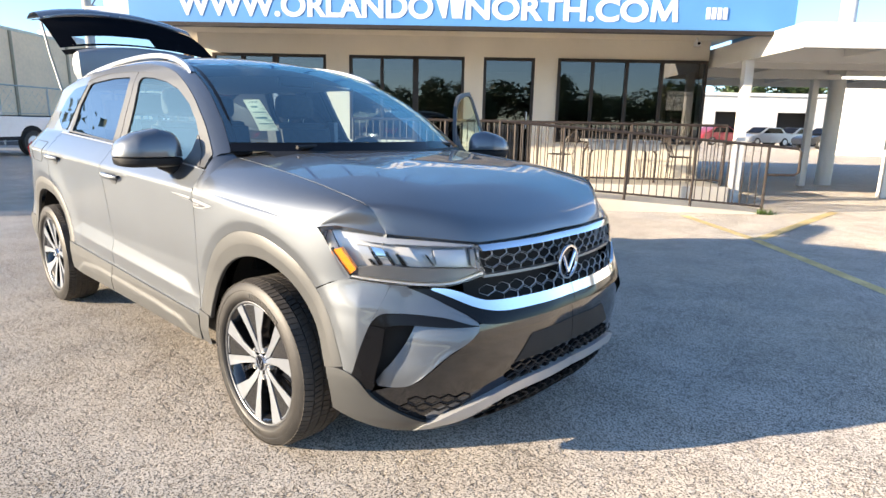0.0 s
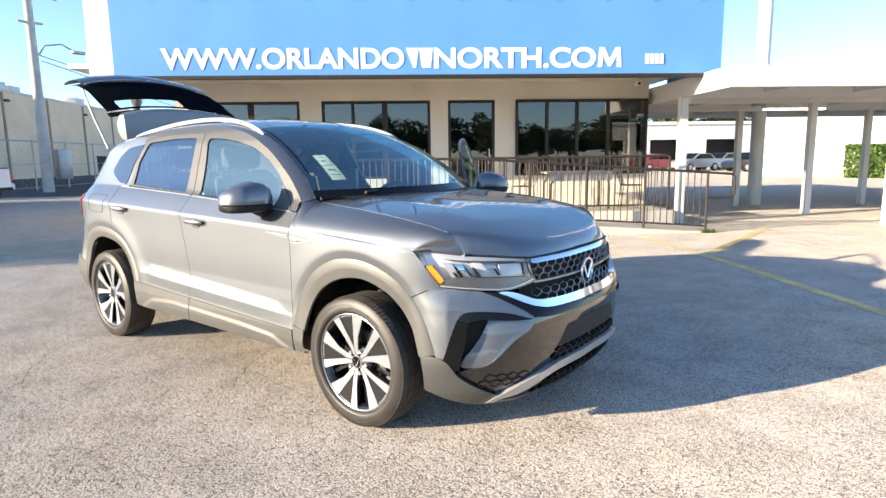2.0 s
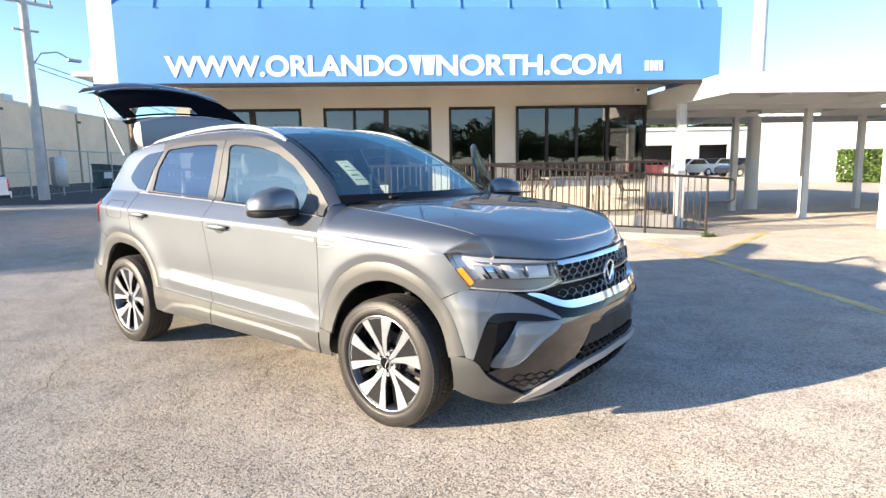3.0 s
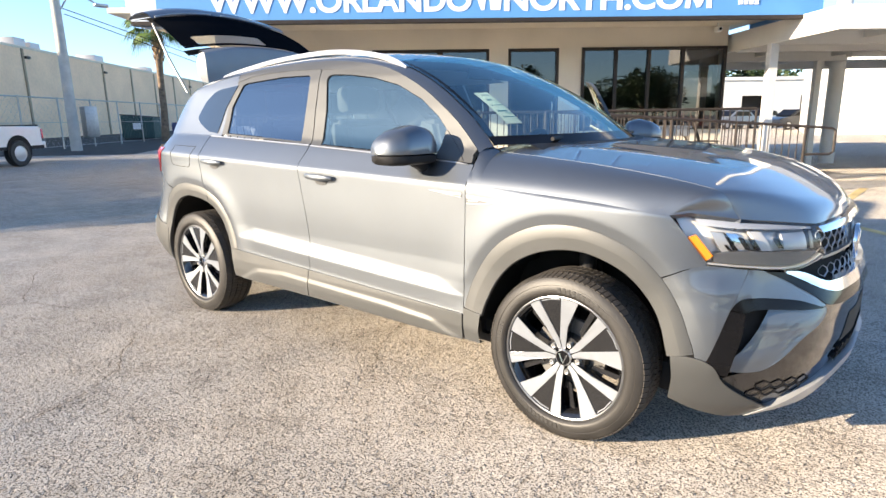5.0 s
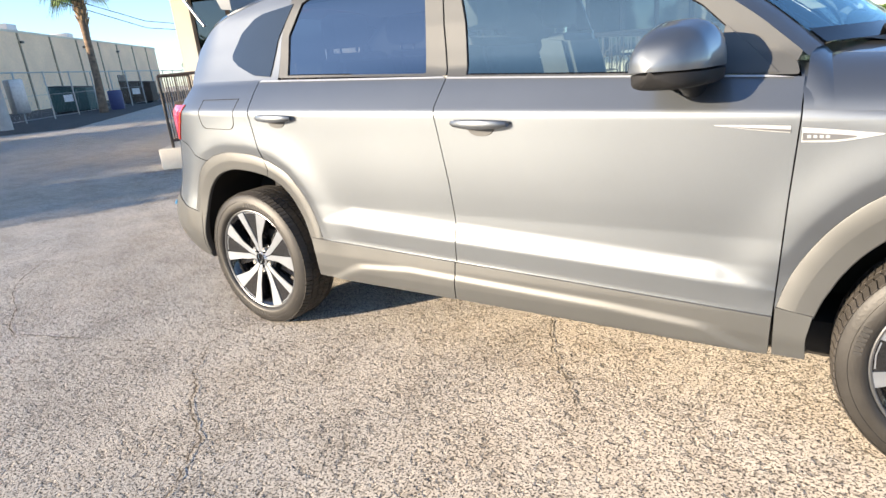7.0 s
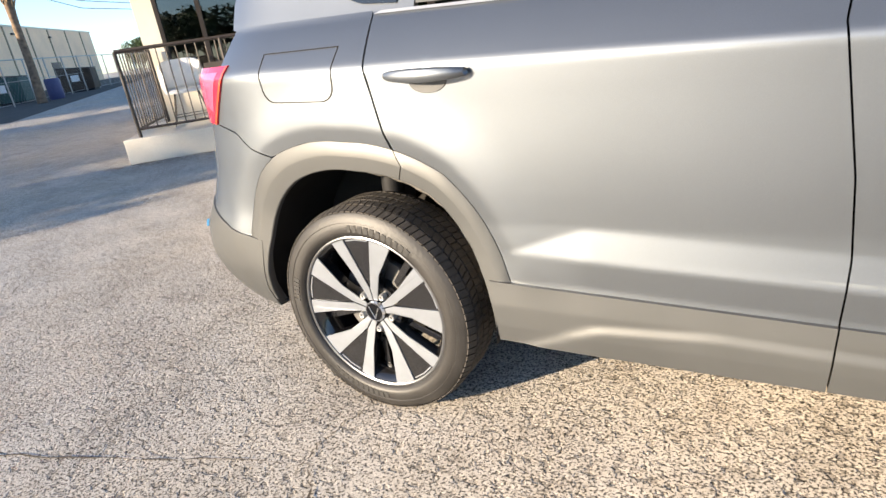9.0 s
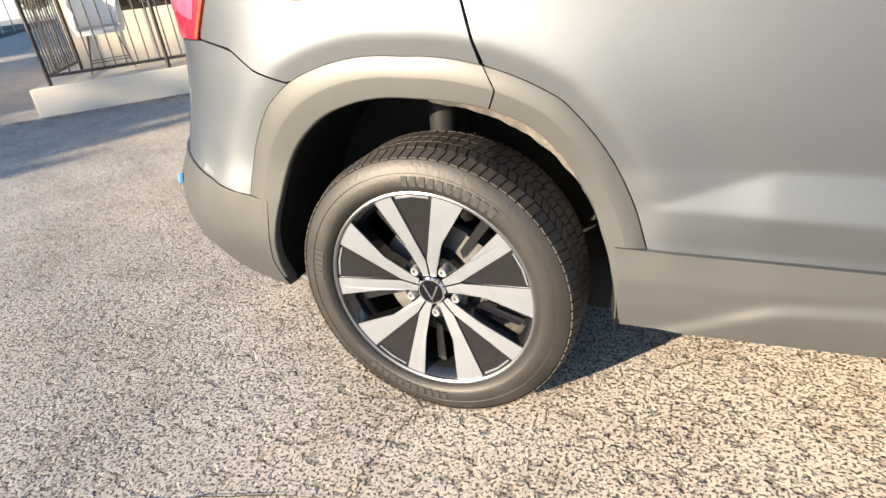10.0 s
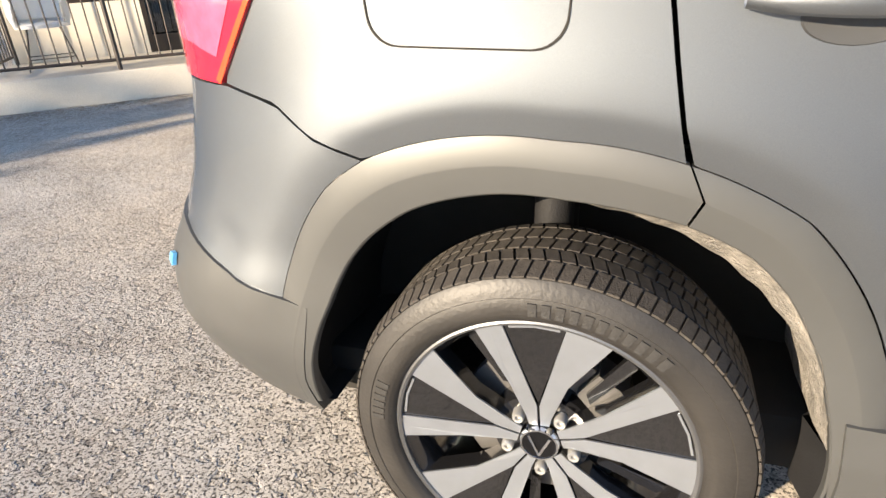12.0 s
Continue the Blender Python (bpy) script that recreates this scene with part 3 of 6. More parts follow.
def ring(outer, inner, n, out=0.0, thick=0.02, mid=2):
    """A frame between two closed outlines of (q, z)."""
    o, i = polyline([*outer, outer[0]], n + 1)[:-1], polyline([*inner, inner[0]], n + 1)[:-1]
    rows = [[S(q, z, out - thick) for q, z in o]]
    for f in np.linspace(0, 1, mid + 1):
        rows.append([S(*(a * (1 - f) + c * f), out) for a, c in zip(o, i)])
    rows.append([S(q, z, out - thick) for q, z in i])
    return grid_mesh(rows, closed=True)


def seam_arc(cx, a0, a1, n=30):
    """The body's edge along the cladding's seam."""
    return [(cx + (arch_seam(cx, a) + 0.0015) * math.cos(radians(a)), RW + (arch_seam(cx, a) + 0.0015) * math.sin(radians(a))) for a in np.linspace(a0, a1, n)]


def mirrored(ob, parent=None):
    """The same part on the other flank."""
    c = ob.copy()
    scene.collection.objects.link(c)
    c.parent = parent or ob.parent
    c.matrix_basis = Matrix.Diagonal((1, -1, 1, 1)) @ ob.matrix_basis
    for ch in ob.children:
        k = ch.copy()
        scene.collection.objects.link(k)
        k.parent = c
    return c


def both(name, bm, material, label="", smooth=30):
    o = part(name, bm, material, car, label, smooth)
    mirrored(o)
    return o


# shut lines, rear to front
LB = [(-0.190, 0.31), (-0.180, 0.46), (-0.172, 0.60), (-0.182, 0.76), (-0.218, 1.03), (-0.205, 1.118)]
LF = [(0.858, 0.30), (0.862, 0.43), (0.875, 0.75), (0.888, 0.97), (0.885, 1.060)]
G = 0.0019


def shift(line, dq):
    return [(q + dq, z) for q, z in line]


def between(line, z0, z1):
    p = polyline(line, 120)
    return [tuple(v) for v in p if z0 - 1e-6 <= v[1] <= z1 + 1e-6]


# front door
lb, lf = shift(between(LB, 0.452, 1.118), G), shift(between(LF, 0.415, 1.060), -G)
door = part("front_door", skin(coons([lb[0], lf[0]], [lb[-1], (0.33, 1.092), lf[-1]], lb, lf, 44, 96)), PAINT, car)
FRAME_TOP = [(-1.86, 1.33), (-1.70, 1.43), (-1.50, 1.49), (-1.25, 1.53), (-0.78, 1.572), (-0.28, 1.575), (0.15, 1.522), (0.44, 1.42), (0.70, 1.268), (0.885, 1.118)]
ft = [tuple(v) for v in spline(FRAME_TOP, 160)]
SEAM = [tuple(v) for v in spline([(-1.09, 1.488), (-0.944, 1.515), (-0.70, 1.529), (-0.30, 1.521), (0.144, 1.477), (0.327, 1.427), (0.502, 1.347), (0.669, 1.241), (0.81, 1.138), (0.862, 1.098)], 120)]


def inset(loop, d):
    """A closed outline moved inwards."""
    p = np.array(loop)
    c = p.mean(0)
    a, b = np.roll(p, 1, 0), np.roll(p, -1, 0)
    t = b - a
    n = np.stack([-t[:, 1], t[:, 0]], 1)
    n /= np.linalg.norm(n, axis=1)[:, None]
    n *= np.sign(((c - p) * n).sum(1))[:, None]
    return [tuple(v) for v in p + n * d]


def seal(inner, parent, out=-0.003, name="window_seal"):
    """The black rubber round a pane."""
    loop = [tuple(v) for v in polyline([*inner, inner[0]], 161)[:-1]]
    part(name, ring(loop, inset(loop, 0.004), 160, out - 0.0025, 0.003, 1), SEAL, parent, "black window seal")


SEAL = GLOSS_BLACK
seg = [p for p in SEAM if p[0] > -0.297]
outer = [(-0.203, 1.121), (-0.25, 1.3), (-0.296, 1.515), *seg, (0.872, 1.066), (0.33, 1.096)]
inner = [(-0.127, 1.124), (-0.165, 1.3), (-0.225, 1.462), (-0.215, 1.484), (-0.18, 1.488), (-0.044, 1.479), (0.145, 1.454), (0.324, 1.411), (0.497, 1.338), (0.617, 1.262), (0.697, 1.188), (0.80, 1.082), (0.551, 1.089), (0.27, 1.103)]
part("window_frame", ring(outer, inner, 260, 0.0), TRIM_GREY, door)
seal(inner, door)
part("glass", skin(coons([(-0.122, 1.117), (0.27, 1.097), (0.55, 1.082), (0.83, 1.068)], [(-0.242, 1.492), (-0.044, 1.485), (0.145, 1.460), (0.324, 1.417), (0.497, 1.344), (0.617, 1.268), (0.70, 1.19)], [(-0.122, 1.117), (-0.16, 1.3), (-0.242, 1.492)], [(0.83, 1.068), (0.70, 1.19)], 24, 12), -0.007, 0.004), WINDOW, door).visible_shadow = False
part("mirror_sail", skin(coons([(0.665, 1.080), (0.825, 1.074)], [(0.682, 1.200), (0.692, 1.196)], [(0.665, 1.080), (0.682, 1.200)], [(0.825, 1.074), (0.692, 1.196)], 6, 6), 0.004, 0.01), TRIM_GREY, door, "grey triangular mirror base")
part("belt_molding", skin(coons([(-0.2, 1.117), (0.33, 1.090), (0.86, 1.061)], [(-0.2, 1.122), (0.33, 1.095), (0.80, 1.069)], [(-0.2, 1.117), (-0.2, 1.122)], [(0.86, 1.061), (0.80, 1.069)], 24, 3), 0.006, 0.008), SATIN, door, "bright belt strip")
top_edge = [p for p in ft if -1.10 < p[0] < 0.885]
both("cant_rail", skin(coons(shift(SEAM, 0.0), [(q, z - 0.008) for q, z in top_edge], [SEAM[0], (top_edge[0][0], top_edge[0][1] - 0.008)], [SEAM[-1], (top_edge[-1][0], top_edge[-1][1] - 0.008)], 90, 4), 0.003, 0.012), TRIM_GREY)
lb2, lf2 = shift(between(LB, 0.31, 0.46), G), shift(between(LF, 0.30, 0.425), -G)
part("door_cladding", skin(coons([lb2[0], lf2[0]], [lb2[-1], lf2[-1]], lb2, lf2, 44, 30), 0.010, 0.03), TRIM_GREY, door)


def handle(q0, q1, z):
    """A pull handle with its scoop."""
    n = 14
    rows = []
    for i in range(n + 1):
        f = i / n
        q = q0 + (q1 - q0) * f
        h = 0.0165 * math.sin(math.pi * min(1, max(0, 0.08 + 0.84 * f))) ** 0.4
        o = 0.012 + 0.030 * math.sin(math.pi * f) ** 0.6
        rows.append([S(q, z - f * 0.006 + h * math.cos(a), o + 0.012 * math.sin(a)) for a in np.linspace(0, 2 * math.pi, 10, endpoint=False)])
    return grid_mesh(rows, closed=True)


def scoop(qc, z):
    rows = []
    for r, o in ((0.054, -0.002), (0.050, 0.0030), (0.036, 0.0024), (0.02, 0.0018), (0.001, 0.0015)):
        rows.append([S(qc + r * math.cos(a), z - 0.008 + 0.54 * r * math.sin(a), o) for a in np.linspace(0, 2 * math.pi, 24, endpoint=False)])
    return grid_mesh(rows, closed=True)


# dark colour paints the hollow's shade; the dish itself lies on the door skin
SCOOP = mat("shaded_scoop_paint", (0.05, 0.052, 0.055), 0.5, 0.2, 0.03, coat=0.2)
part("handle", handle(-0.135, 0.078, 0.974), PAINT, door)
part("handle_scoop", scoop(-0.028, 0.962), SCOOP, door)

# rear door
arch_r = seam_arc(AXR, 70.3, 17)
lr = [(-0.866, 0.47), (-0.867, 0.482), *arch_r[::-1], (-1.176, 0.88), (-1.190, 0.95), (-1.206, 1.04), (-1.225, 1.165)]
lb, lb2 = shift(between(LB, 0.452, 1.118), -G), shift(between(LB, 0.31, 0.462), -G)
rdoor = part("rear_door", skin(coons([lr[0], lb[0]], [lr[-1], lb[-1]], shift(lr, 0.0015), lb, 48, 96)), PAINT, car)
seg = [p for p in SEAM if p[0] < -0.305]
outer = [(-1.10, 1.170), (-1.122, 1.34), *seg, (-0.302, 1.515), (-0.257, 1.3), (-0.211, 1.126)]
inner = [(-1.045, 1.176), (-1.078, 1.34), (-1.022, 1.466), (-0.99, 1.479), (-0.65, 1.498), (-0.40, 1.495), (-0.372, 1.482), (-0.335, 1.3), (-0.304, 1.139)]
part("window_frame", ring(outer, inner, 240, 0.0), TRIM_GREY, rdoor)
seal(inner, rdoor)
part("glass", skin(coons([(-1.05, 1.169), (-0.30, 1.132)], [(-1.03, 1.481), (-0.65, 1.505), (-0.37, 1.500)], [(-1.05, 1.169), (-1.085, 1.34), (-1.03, 1.481)], [(-0.30, 1.132), (-0.33, 1.3), (-0.37, 1.500)], 20, 12), -0.007, 0.004), TINTED, rdoor, "dark privacy glass").visible_shadow = False
part("belt_molding", skin(coons([(-1.22, 1.160), (-0.215, 1.119)], [(-1.20, 1.166), (-0.215, 1.125)], [(-1.22, 1.160), (-1.20, 1.166)], [(-0.215, 1.119), (-0.215, 1.125)], 24, 3), 0.006, 0.008), SATIN, rdoor, "bright belt strip")
part("door_cladding", skin(coons([(-0.922, 0.312), lb2[0]], [(-0.932, 0.486), lb2[-1]], [(-0.922, 0.312), (-0.922, 0.39), (-0.932, 0.486)], lb2, 36, 30), 0.0115, 0.03), TRIM_GREY, rdoor)
part("handle", handle(-1.135, -0.920, 1.016), PAINT, rdoor)
part("handle_scoop", scoop(-1.028, 1.003), SCOOP, rdoor)
mirrored(rdoor)

# rear quarter, with the fixed window
top_arc = seam_arc(AXR, 118.4, 71.2)
bot = [(-1.86, 0.915), (-1.75, 0.893), (-1.685, 0.848), *top_arc]
quarter = part("quarter_panel", skin(coons(bot, [(-1.78, 1.185), (-1.233, 1.168)], [(-1.86, 0.915), (-1.775, 1.06), (-1.78, 1.185)], [top_arc[-1], (-1.1805, 0.88), (-1.1945, 0.95), (-1.2105, 1.04), (-1.2295, 1.168)], 48, 34)), PAINT, car)
seg = [p for p in ft if -1.86 < p[0] < -1.10]
top = [(q, z - 0.008) for q, z in seg]
part("pillar", skin(coons([(-1.80, 1.178), (-1.104, 1.158)], top, [(-1.80, 1.178), (-1.83, 1.25), top[0]], [(-1.104, 1.158), (-1.104, 1.172), (-1.125, 1.34), (-1.093, 1.488), top[-1]], 60, 16), -0.002), PAINT, quarter)
pane_b, pane_t = [(-1.450, 1.268), (-1.40, 1.238), (-1.27, 1.190), (-1.156, 1.178)], [(-1.452, 1.306), (-1.413, 1.379), (-1.33, 1.435), (-1.27, 1.452), (-1.072, 1.470)]
pane_l, pane_r = [pane_b[0], (-1.459, 1.286), pane_t[0]], [pane_b[-1], (-1.142, 1.337), pane_t[-1]]
part("glass", skin(coons(pane_b, pane_t, pane_l, pane_r, 30, 16), 0.003, 0.006), mat("dark_fixed_glass", (0.02, 0.025, 0.03), 0.03, 0, 0.05, coat=1.0, spec=0.5), quarter, "dark privacy glass")
loop = [*pane_b, *pane_r[1:], *pane_t[::-1][1:], *pane_l[::-1][1:-1]]
seal(loop, quarter, 0.005)
fuel = [(-1.574, 1.10), *[(-1.526 - 0.042 * math.cos(a), 1.014 - 0.040 * math.sin(a)) for a in np.linspace(0, math.pi / 2, 8)], *[(-1.356 + 0.042 * math.sin(a), 1.008 - 0.040 * math.cos(a)) for a in np.linspace(0, math.pi / 2, 8)], (-1.306, 1.095)]
part("fuel_flap_seam", ring([(q + 0.0022 * (1 if q > -1.47 else -1), z + 0.0022 * (1 if z > 1.02 else -1)) for q, z in fuel], fuel, 120, 0.0016, 0.004, 1), CAVITY, quarter)
mirrored(quarter)

# tail lamp
LAMP_EDGE = [(-1.868, 0.914), (-1.80, 0.985), (-1.742, 1.048), (-1.725, 1.085)]
both("tail_lamp", skin(coons([(-1.868, 0.914), (-2.05, 0.920), (-2.25, 0.935)], [(-1.725, 1.085), (-2.25, 1.085)], LAMP_EDGE, [(-2.25, 0.935), (-2.25, 1.085)], 22, 14), 0.005, 0.04), RED_LENS, "glossy red tail lamp")
both("tail_lamp_inner", skin(coons([(-1.865, 0.955), (-1.95, 0.975), (-2.25, 0.985)], [(-1.775, 1.070), (-2.25, 1.070)], [(-1.865, 0.955), (-1.82, 1.01), (-1.775, 1.070)], [(-2.25, 0.985), (-2.25, 1.070)], 16, 8), 0.0062, 0.004), mat("pink_lens", (0.72, 0.10, 0.18), 0.15, 0, 0.15, 40, coat=1.0), "paler upper part of the tail lamp")
both("tail_lamp_edge", skin(coons([(-1.869, 0.914), (-1.880, 0.920)], [(-1.726, 1.085), (-1.737, 1.083)], [(p[0] - 0.001, p[1]) for p in LAMP_EDGE], [(-1.880, 0.920), (-1.811, 0.988), (-1.753, 1.049), (-1.737, 1.083)], 4, 12), 0.0066, 0.003), mat("orange_lens", (0.78, 0.085, 0.03), 0.15, 0, 0.1, coat=1.0), "orange edge of the tail lamp")

# rear bumper
ra = seam_arc(AXR, 157, 119)
rb = part("rear_bumper", skin(coons([ra[0], (-1.9, 0.545), (-2.08, 0.60), (QR, 0.63)], [ra[-1], (-1.685, 0.843), (-1.75, 0.888), (-1.86, 0.910), (-2.2, 0.91), (QR, 0.89)], ra, [(QR, 0.63), (QR, 0.89)], 34, 20)), PAINT, car)
mirrored(rb)
rbl = part("bumper_cladding", skin(coons([(-1.775, 0.288), (-1.9, 0.308), (-2.1, 0.345), (QR, 0.355)], [(-1.748, 0.540), (-1.9, 0.577), (-2.08, 0.635), (-2.2, 0.655), (QR, 0.66)], [(-1.775, 0.288), (-1.782, 0.376), (-1.765, 0.46), (-1.748, 0.540)], [(QR, 0.355), (QR, 0.66)], 34, 12), 0.006, 0.04), TRIM_GREY, car)
mirrored(rbl)

# wheel-opening cladding


def OPENING(cx, deg):
    """Radius of the wheel opening: round in front, squarer behind."""
    if cx > 0:
        return float(np.interp(deg, [-5, 20, 36, 58, 80, 101, 124, 152, 190], [0.392, 0.397, 0.416, 0.434, 0.436, 0.424, 0.413, 0.394, 0.390]))
    return float(np.interp(deg, [-5, 14, 24, 31, 38, 48, 56, 66, 75, 85, 98, 115, 128, 136, 143, 150, 165, 186], [0.405, 0.412, 0.419, 0.429, 0.438, 0.454, 0.461, 0.455, 0.447, 0.442, 0.448, 0.452, 0.445, 0.438, 0.430, 0.424, 0.426, 0.428]))


for cx, pieces in ((AXR, ((0.0, 0.3722), (0.3744, 1.0))), (AXF, ((0.0, 1.0),))):
    for f0, f1 in pieces:
        n = int(64 * (f1 - f0)) + 2
        rows = []
        for w, o in ((0.0, -0.014), (0.0, 0.0), (0.03, 0.0026), (0.50, 0.0062), (0.53, 0.0063), (0.97, 0.0012), (1.0, 0.0), (1.0, -0.015)):
            lo = math.degrees(math.asin((0.318 - RW) / 0.42))
            if w > 0.55:
                lo = lo + (w - 0.55) / 0.45 * (math.degrees(math.asin((0.445 - RW) / 0.4945)) - lo)
            row = []
            for k in range(n + 1):
                lo1 = max(lo, 13.8) if cx > 0 else lo
                hi = 180 - lo1 if cx > 0 else 180 - lo
                d = lo1 + (hi - lo1) * (f0 + (f1 - f0) * k / n)
                r = OPENING(cx, d) * (1 - w) + (arch_seam(cx, d) + 0.0003) * w
                row.append(S(cx + r * math.cos(radians(d)), RW + r * math.sin(radians(d)), o))
            rows.append(row)
        both("arch_cladding", grid_mesh(rows), TRIM_GREY, smooth=25)

rows = []
for f in (0, 0.0, *np.linspace(0, 1, 9), 1.0):
    z = 0.302 + f * 0.1265
    row = []
    for q in (0.8665, *np.linspace(0.8665, float(np.interp(z, [0.302, 0.36, 0.4285], [0.948, 0.944, 0.956])), 8)):
        p = S(q, 0.4285, 0.008 - 0.012 * smooth_step(0.36, 0.30, z))
        zt = z + f * float(np.interp(q, [0.8665, 0.956], [0.022, 0.009]))
        row.append(Vector((p.x, p.y + (0.03 if not row or len(rows) in (0, 11) else 0), zt)))
    rows.append(row)
both("fender_sill", grid_mesh(rows), TRIM_GREY)

# front fender
fa = seam_arc(AXF, 168, 47)
lf = shift(between(LF, 0.435, 0.99), G)
FS = [(0.89, 0.99), (1.12, 0.978), (1.45, 0.957), (1.70, 0.925)]
fender = part("front_fender", skin(coons([lf[0], *fa], FS, lf, [fa[-1], (1.76, 0.7425), (1.835, 0.7615), (1.716, 0.910), (1.70, 0.925)], 44, 30)), PAINT, car)


HOOD = spline([(0.7, 1.154), (0.8, 1.151), (1.0, 1.142), (1.3, 1.122), (1.6, 1.09), (1.8, 1.050), (1.92, 1.006), (2.02, 0.957), (2.08, 0.925), (2.13, 0.90)], 300)


def zh(x, y):
    """Height of the hood."""
    c = np.interp(x, HOOD[:, 0], HOOD[:, 1])
    v = abs(y) / 0.74
    return c - 0.03 * v ** 2 - 0.012 * v ** 6 + 0.007 * math.exp(-(((abs(y) - 0.5) / 0.12) ** 2)) * smooth_step(2.05, 1.6, x)


def bend(a, ta, c, tc, t):
    """A point at t on the curve that leaves a along ta and reaches c along tc."""
    L = (c - a).length / 2.6
    p1, p2 = a + ta.normalized() * L, c - tc.normalized() * L
    return a * (1 - t) ** 3 + 3 * p1 * t * (1 - t) ** 2 + 3 * p2 * t * t * (1 - t) + c * t ** 3


HE = spline([(0.86, -0.705), (1.2, -0.730), (1.5, -0.746), (1.68, -0.750), (1.80, -0.742)], 40)
rows = []
fs = spline(FS, 40)
for (q, z), (hx, hy) in zip(fs, HE):
    a = S(q, z - 0.004, 0.0008)
    c = Vector((hx, hy - 0.007, zh(hx, hy)))
    m1 = a + Vector((0, 0.012, 0.045 if q < 1.5 else 0.045 - 0.03 * smooth_step(1.5, 1.7, q)))
    m2 = c + Vector((0, -0.07, -0.012))
    row = []
    for t in np.linspace(0, 1, 9):
        row.append(a * (1 - t) ** 3 + 3 * m1 * t * (1 - t) ** 2 + 3 * m2 * t * t * (1 - t) + c * t ** 3)
    row.append(c + Vector((0, 0.0, -0.03)))
    rows.append(row)
part("fender_top", grid_mesh(rows), PAINT, fender)
post = [S(0.8885, z) for z in np.linspace(0.99, 1.112, 8)] + [S(0.8885, 1.112) + Vector((0.016, 0.062, 0.020))]
mid = [a.lerp(c, 0.5) + Vector((0, -0.006 * math.sin(math.pi * i / 8), 0.004)) for i, (a, c) in enumerate(zip(post, rows[3][:9]))]
part("fender_corner", grid_mesh([[p + Vector((0, 0.02, -0.01)) for p in post], post, mid, rows[3][:9]]), PAINT, fender)
tail = rows[-1][:9]
nose = [S(q, float(np.interp(q, [1.705, 1.764, 1.836, 1.95], [0.924, 0.932, 0.924, 0.907])), 0.002) for q in np.linspace(1.705, 1.95, 9)]
back = rows[-3][:9]
bm = grid_mesh([[bend(a, a - o, c, Vector((0.62, -0.08, -0.8)), t) for a, o, c in zip(tail, back, nose)] for t in np.linspace(0, 1, 9)] + [[p + Vector((-0.01, 0.01, -0.015)) for p in nose]])
part("fender_nose", bm, PAINT, fender)
mirrored(fender)
n = 41
rows = []
for i in range(n):
    f = i / (n - 1)
    row = []
    for v in np.linspace(-1, 1, 33):
        hx, hy = polyline(HE, n)[i]
        e = 1 - abs(v) ** 2.4
        x = hx + (0.16 * (1 - f) + 0.255 * f) * e
        y = -hy * v
        row.append(Vector((x, y, zh(x, y))))
    rows.append(row)
rows.insert(0, [p + Vector((0, 0, -0.03)) for p in rows[0]])
last = rows[-1]
lip = []
for v in np.linspace(-1, 1, 33):
    q = QF - abs(v) * (QF - 1.952)
    p = S(q, float(np.interp(q, [1.952, 2.07, 2.19, 2.3, QF], [0.908, 0.897, 0.884, 0.872, 0.876])), 0.004)
    lip.append(Vector((p.x, math.copysign(p.y, v), p.z)))
before = rows[-3]
for t in np.linspace(0, 1, 8)[1:]:
    rows.append([bend(a, a - o, c, Vector((0.35 + 0.3 * abs(v) ** 4, 0, -1)), t) for a, o, c, v in zip(last, before, lip, np.linspace(-1, 1, 33))])
rows.append([p + Vector((-0.02, 0, -0.012)) for p in rows[-1]])
drop = Vector((0, 0, -0.03))
rows = [[r[0] + drop, *r, r[-1] + drop] for r in rows]
part("hood", grid_mesh(rows), PAINT, car)

# roof, windscreen and pillars
edge = [p for p in ft if -1.75 < p[0]]
pin, pout = [], []
for q, z in edge:
    o = S(q, z - 0.01)
    f = smooth_step(0.0, 0.3, q)
    pout.append(o)
    pin.append(o + Vector((0.03 * f, 0.055 + 0.01 * f, 0.028 * (1 - f) + 0.022 * f)))
side_roof = [p for p in range(len(edge)) if edge[p][0] <= 0.16]
rows = []
for i in side_roof:
    f = smooth_step(-0.6, 0.16, edge[i][0])
    p = pin[i]
    row = []
    for v in np.linspace(-1, 1, 25):
        row.append(Vector((p.x + 0.10 * f * (1 - v * v), -p.y * v, p.z + (0.048 - 0.01 * f) * (1 - abs(v) ** 2.2))))
    rows.append(row)
part("roof", grid_mesh(rows), PAINT, car)
pil = part("roof_side", grid_mesh([pout, [(a + c) / 2 + Vector((0, -0.004, 0.006)) for a, c in zip(pout, pin)], pin]), PAINT, car)
mirrored(pil)
k0 = side_roof[-1]
left_edge = pin[k0:]
nv = len(left_edge)
rows = []
for i, p in enumerate(left_edge):
    f = i / (nv - 1)
    row = []
    for v in np.linspace(-1, 1, 25):
        e = 1 - v * v
        row.append(Vector((p.x + (0.10 + 0.13 * f) * e, -p.y * v, p.z + (0.038 * (1 - f) + 0.0 * f) * e + 0.004)))
    rows.append(row)
ws = part("windshield", grid_mesh(rows), WINDSHIELD, car, "clear windshield with a pale paper sticker")
ws.visible_shadow = False
ws_rows = rows
bm = bmesh.new()
grid_mesh([[p + Vector((0, 0.0, 0.003)) for p in left_edge], [p + Vector((0.012, 0.03, 0.008)) for p in left_edge]], bm)
both("windshield_seal", bm, SEAL, "black windshield seal")
part("windshield_frit", grid_mesh([[p + Vector((0.002, 0, 0.003)) for p in r] for r in ws_rows[-4:]]), SEAL, car, "black border at the foot of the windshield")
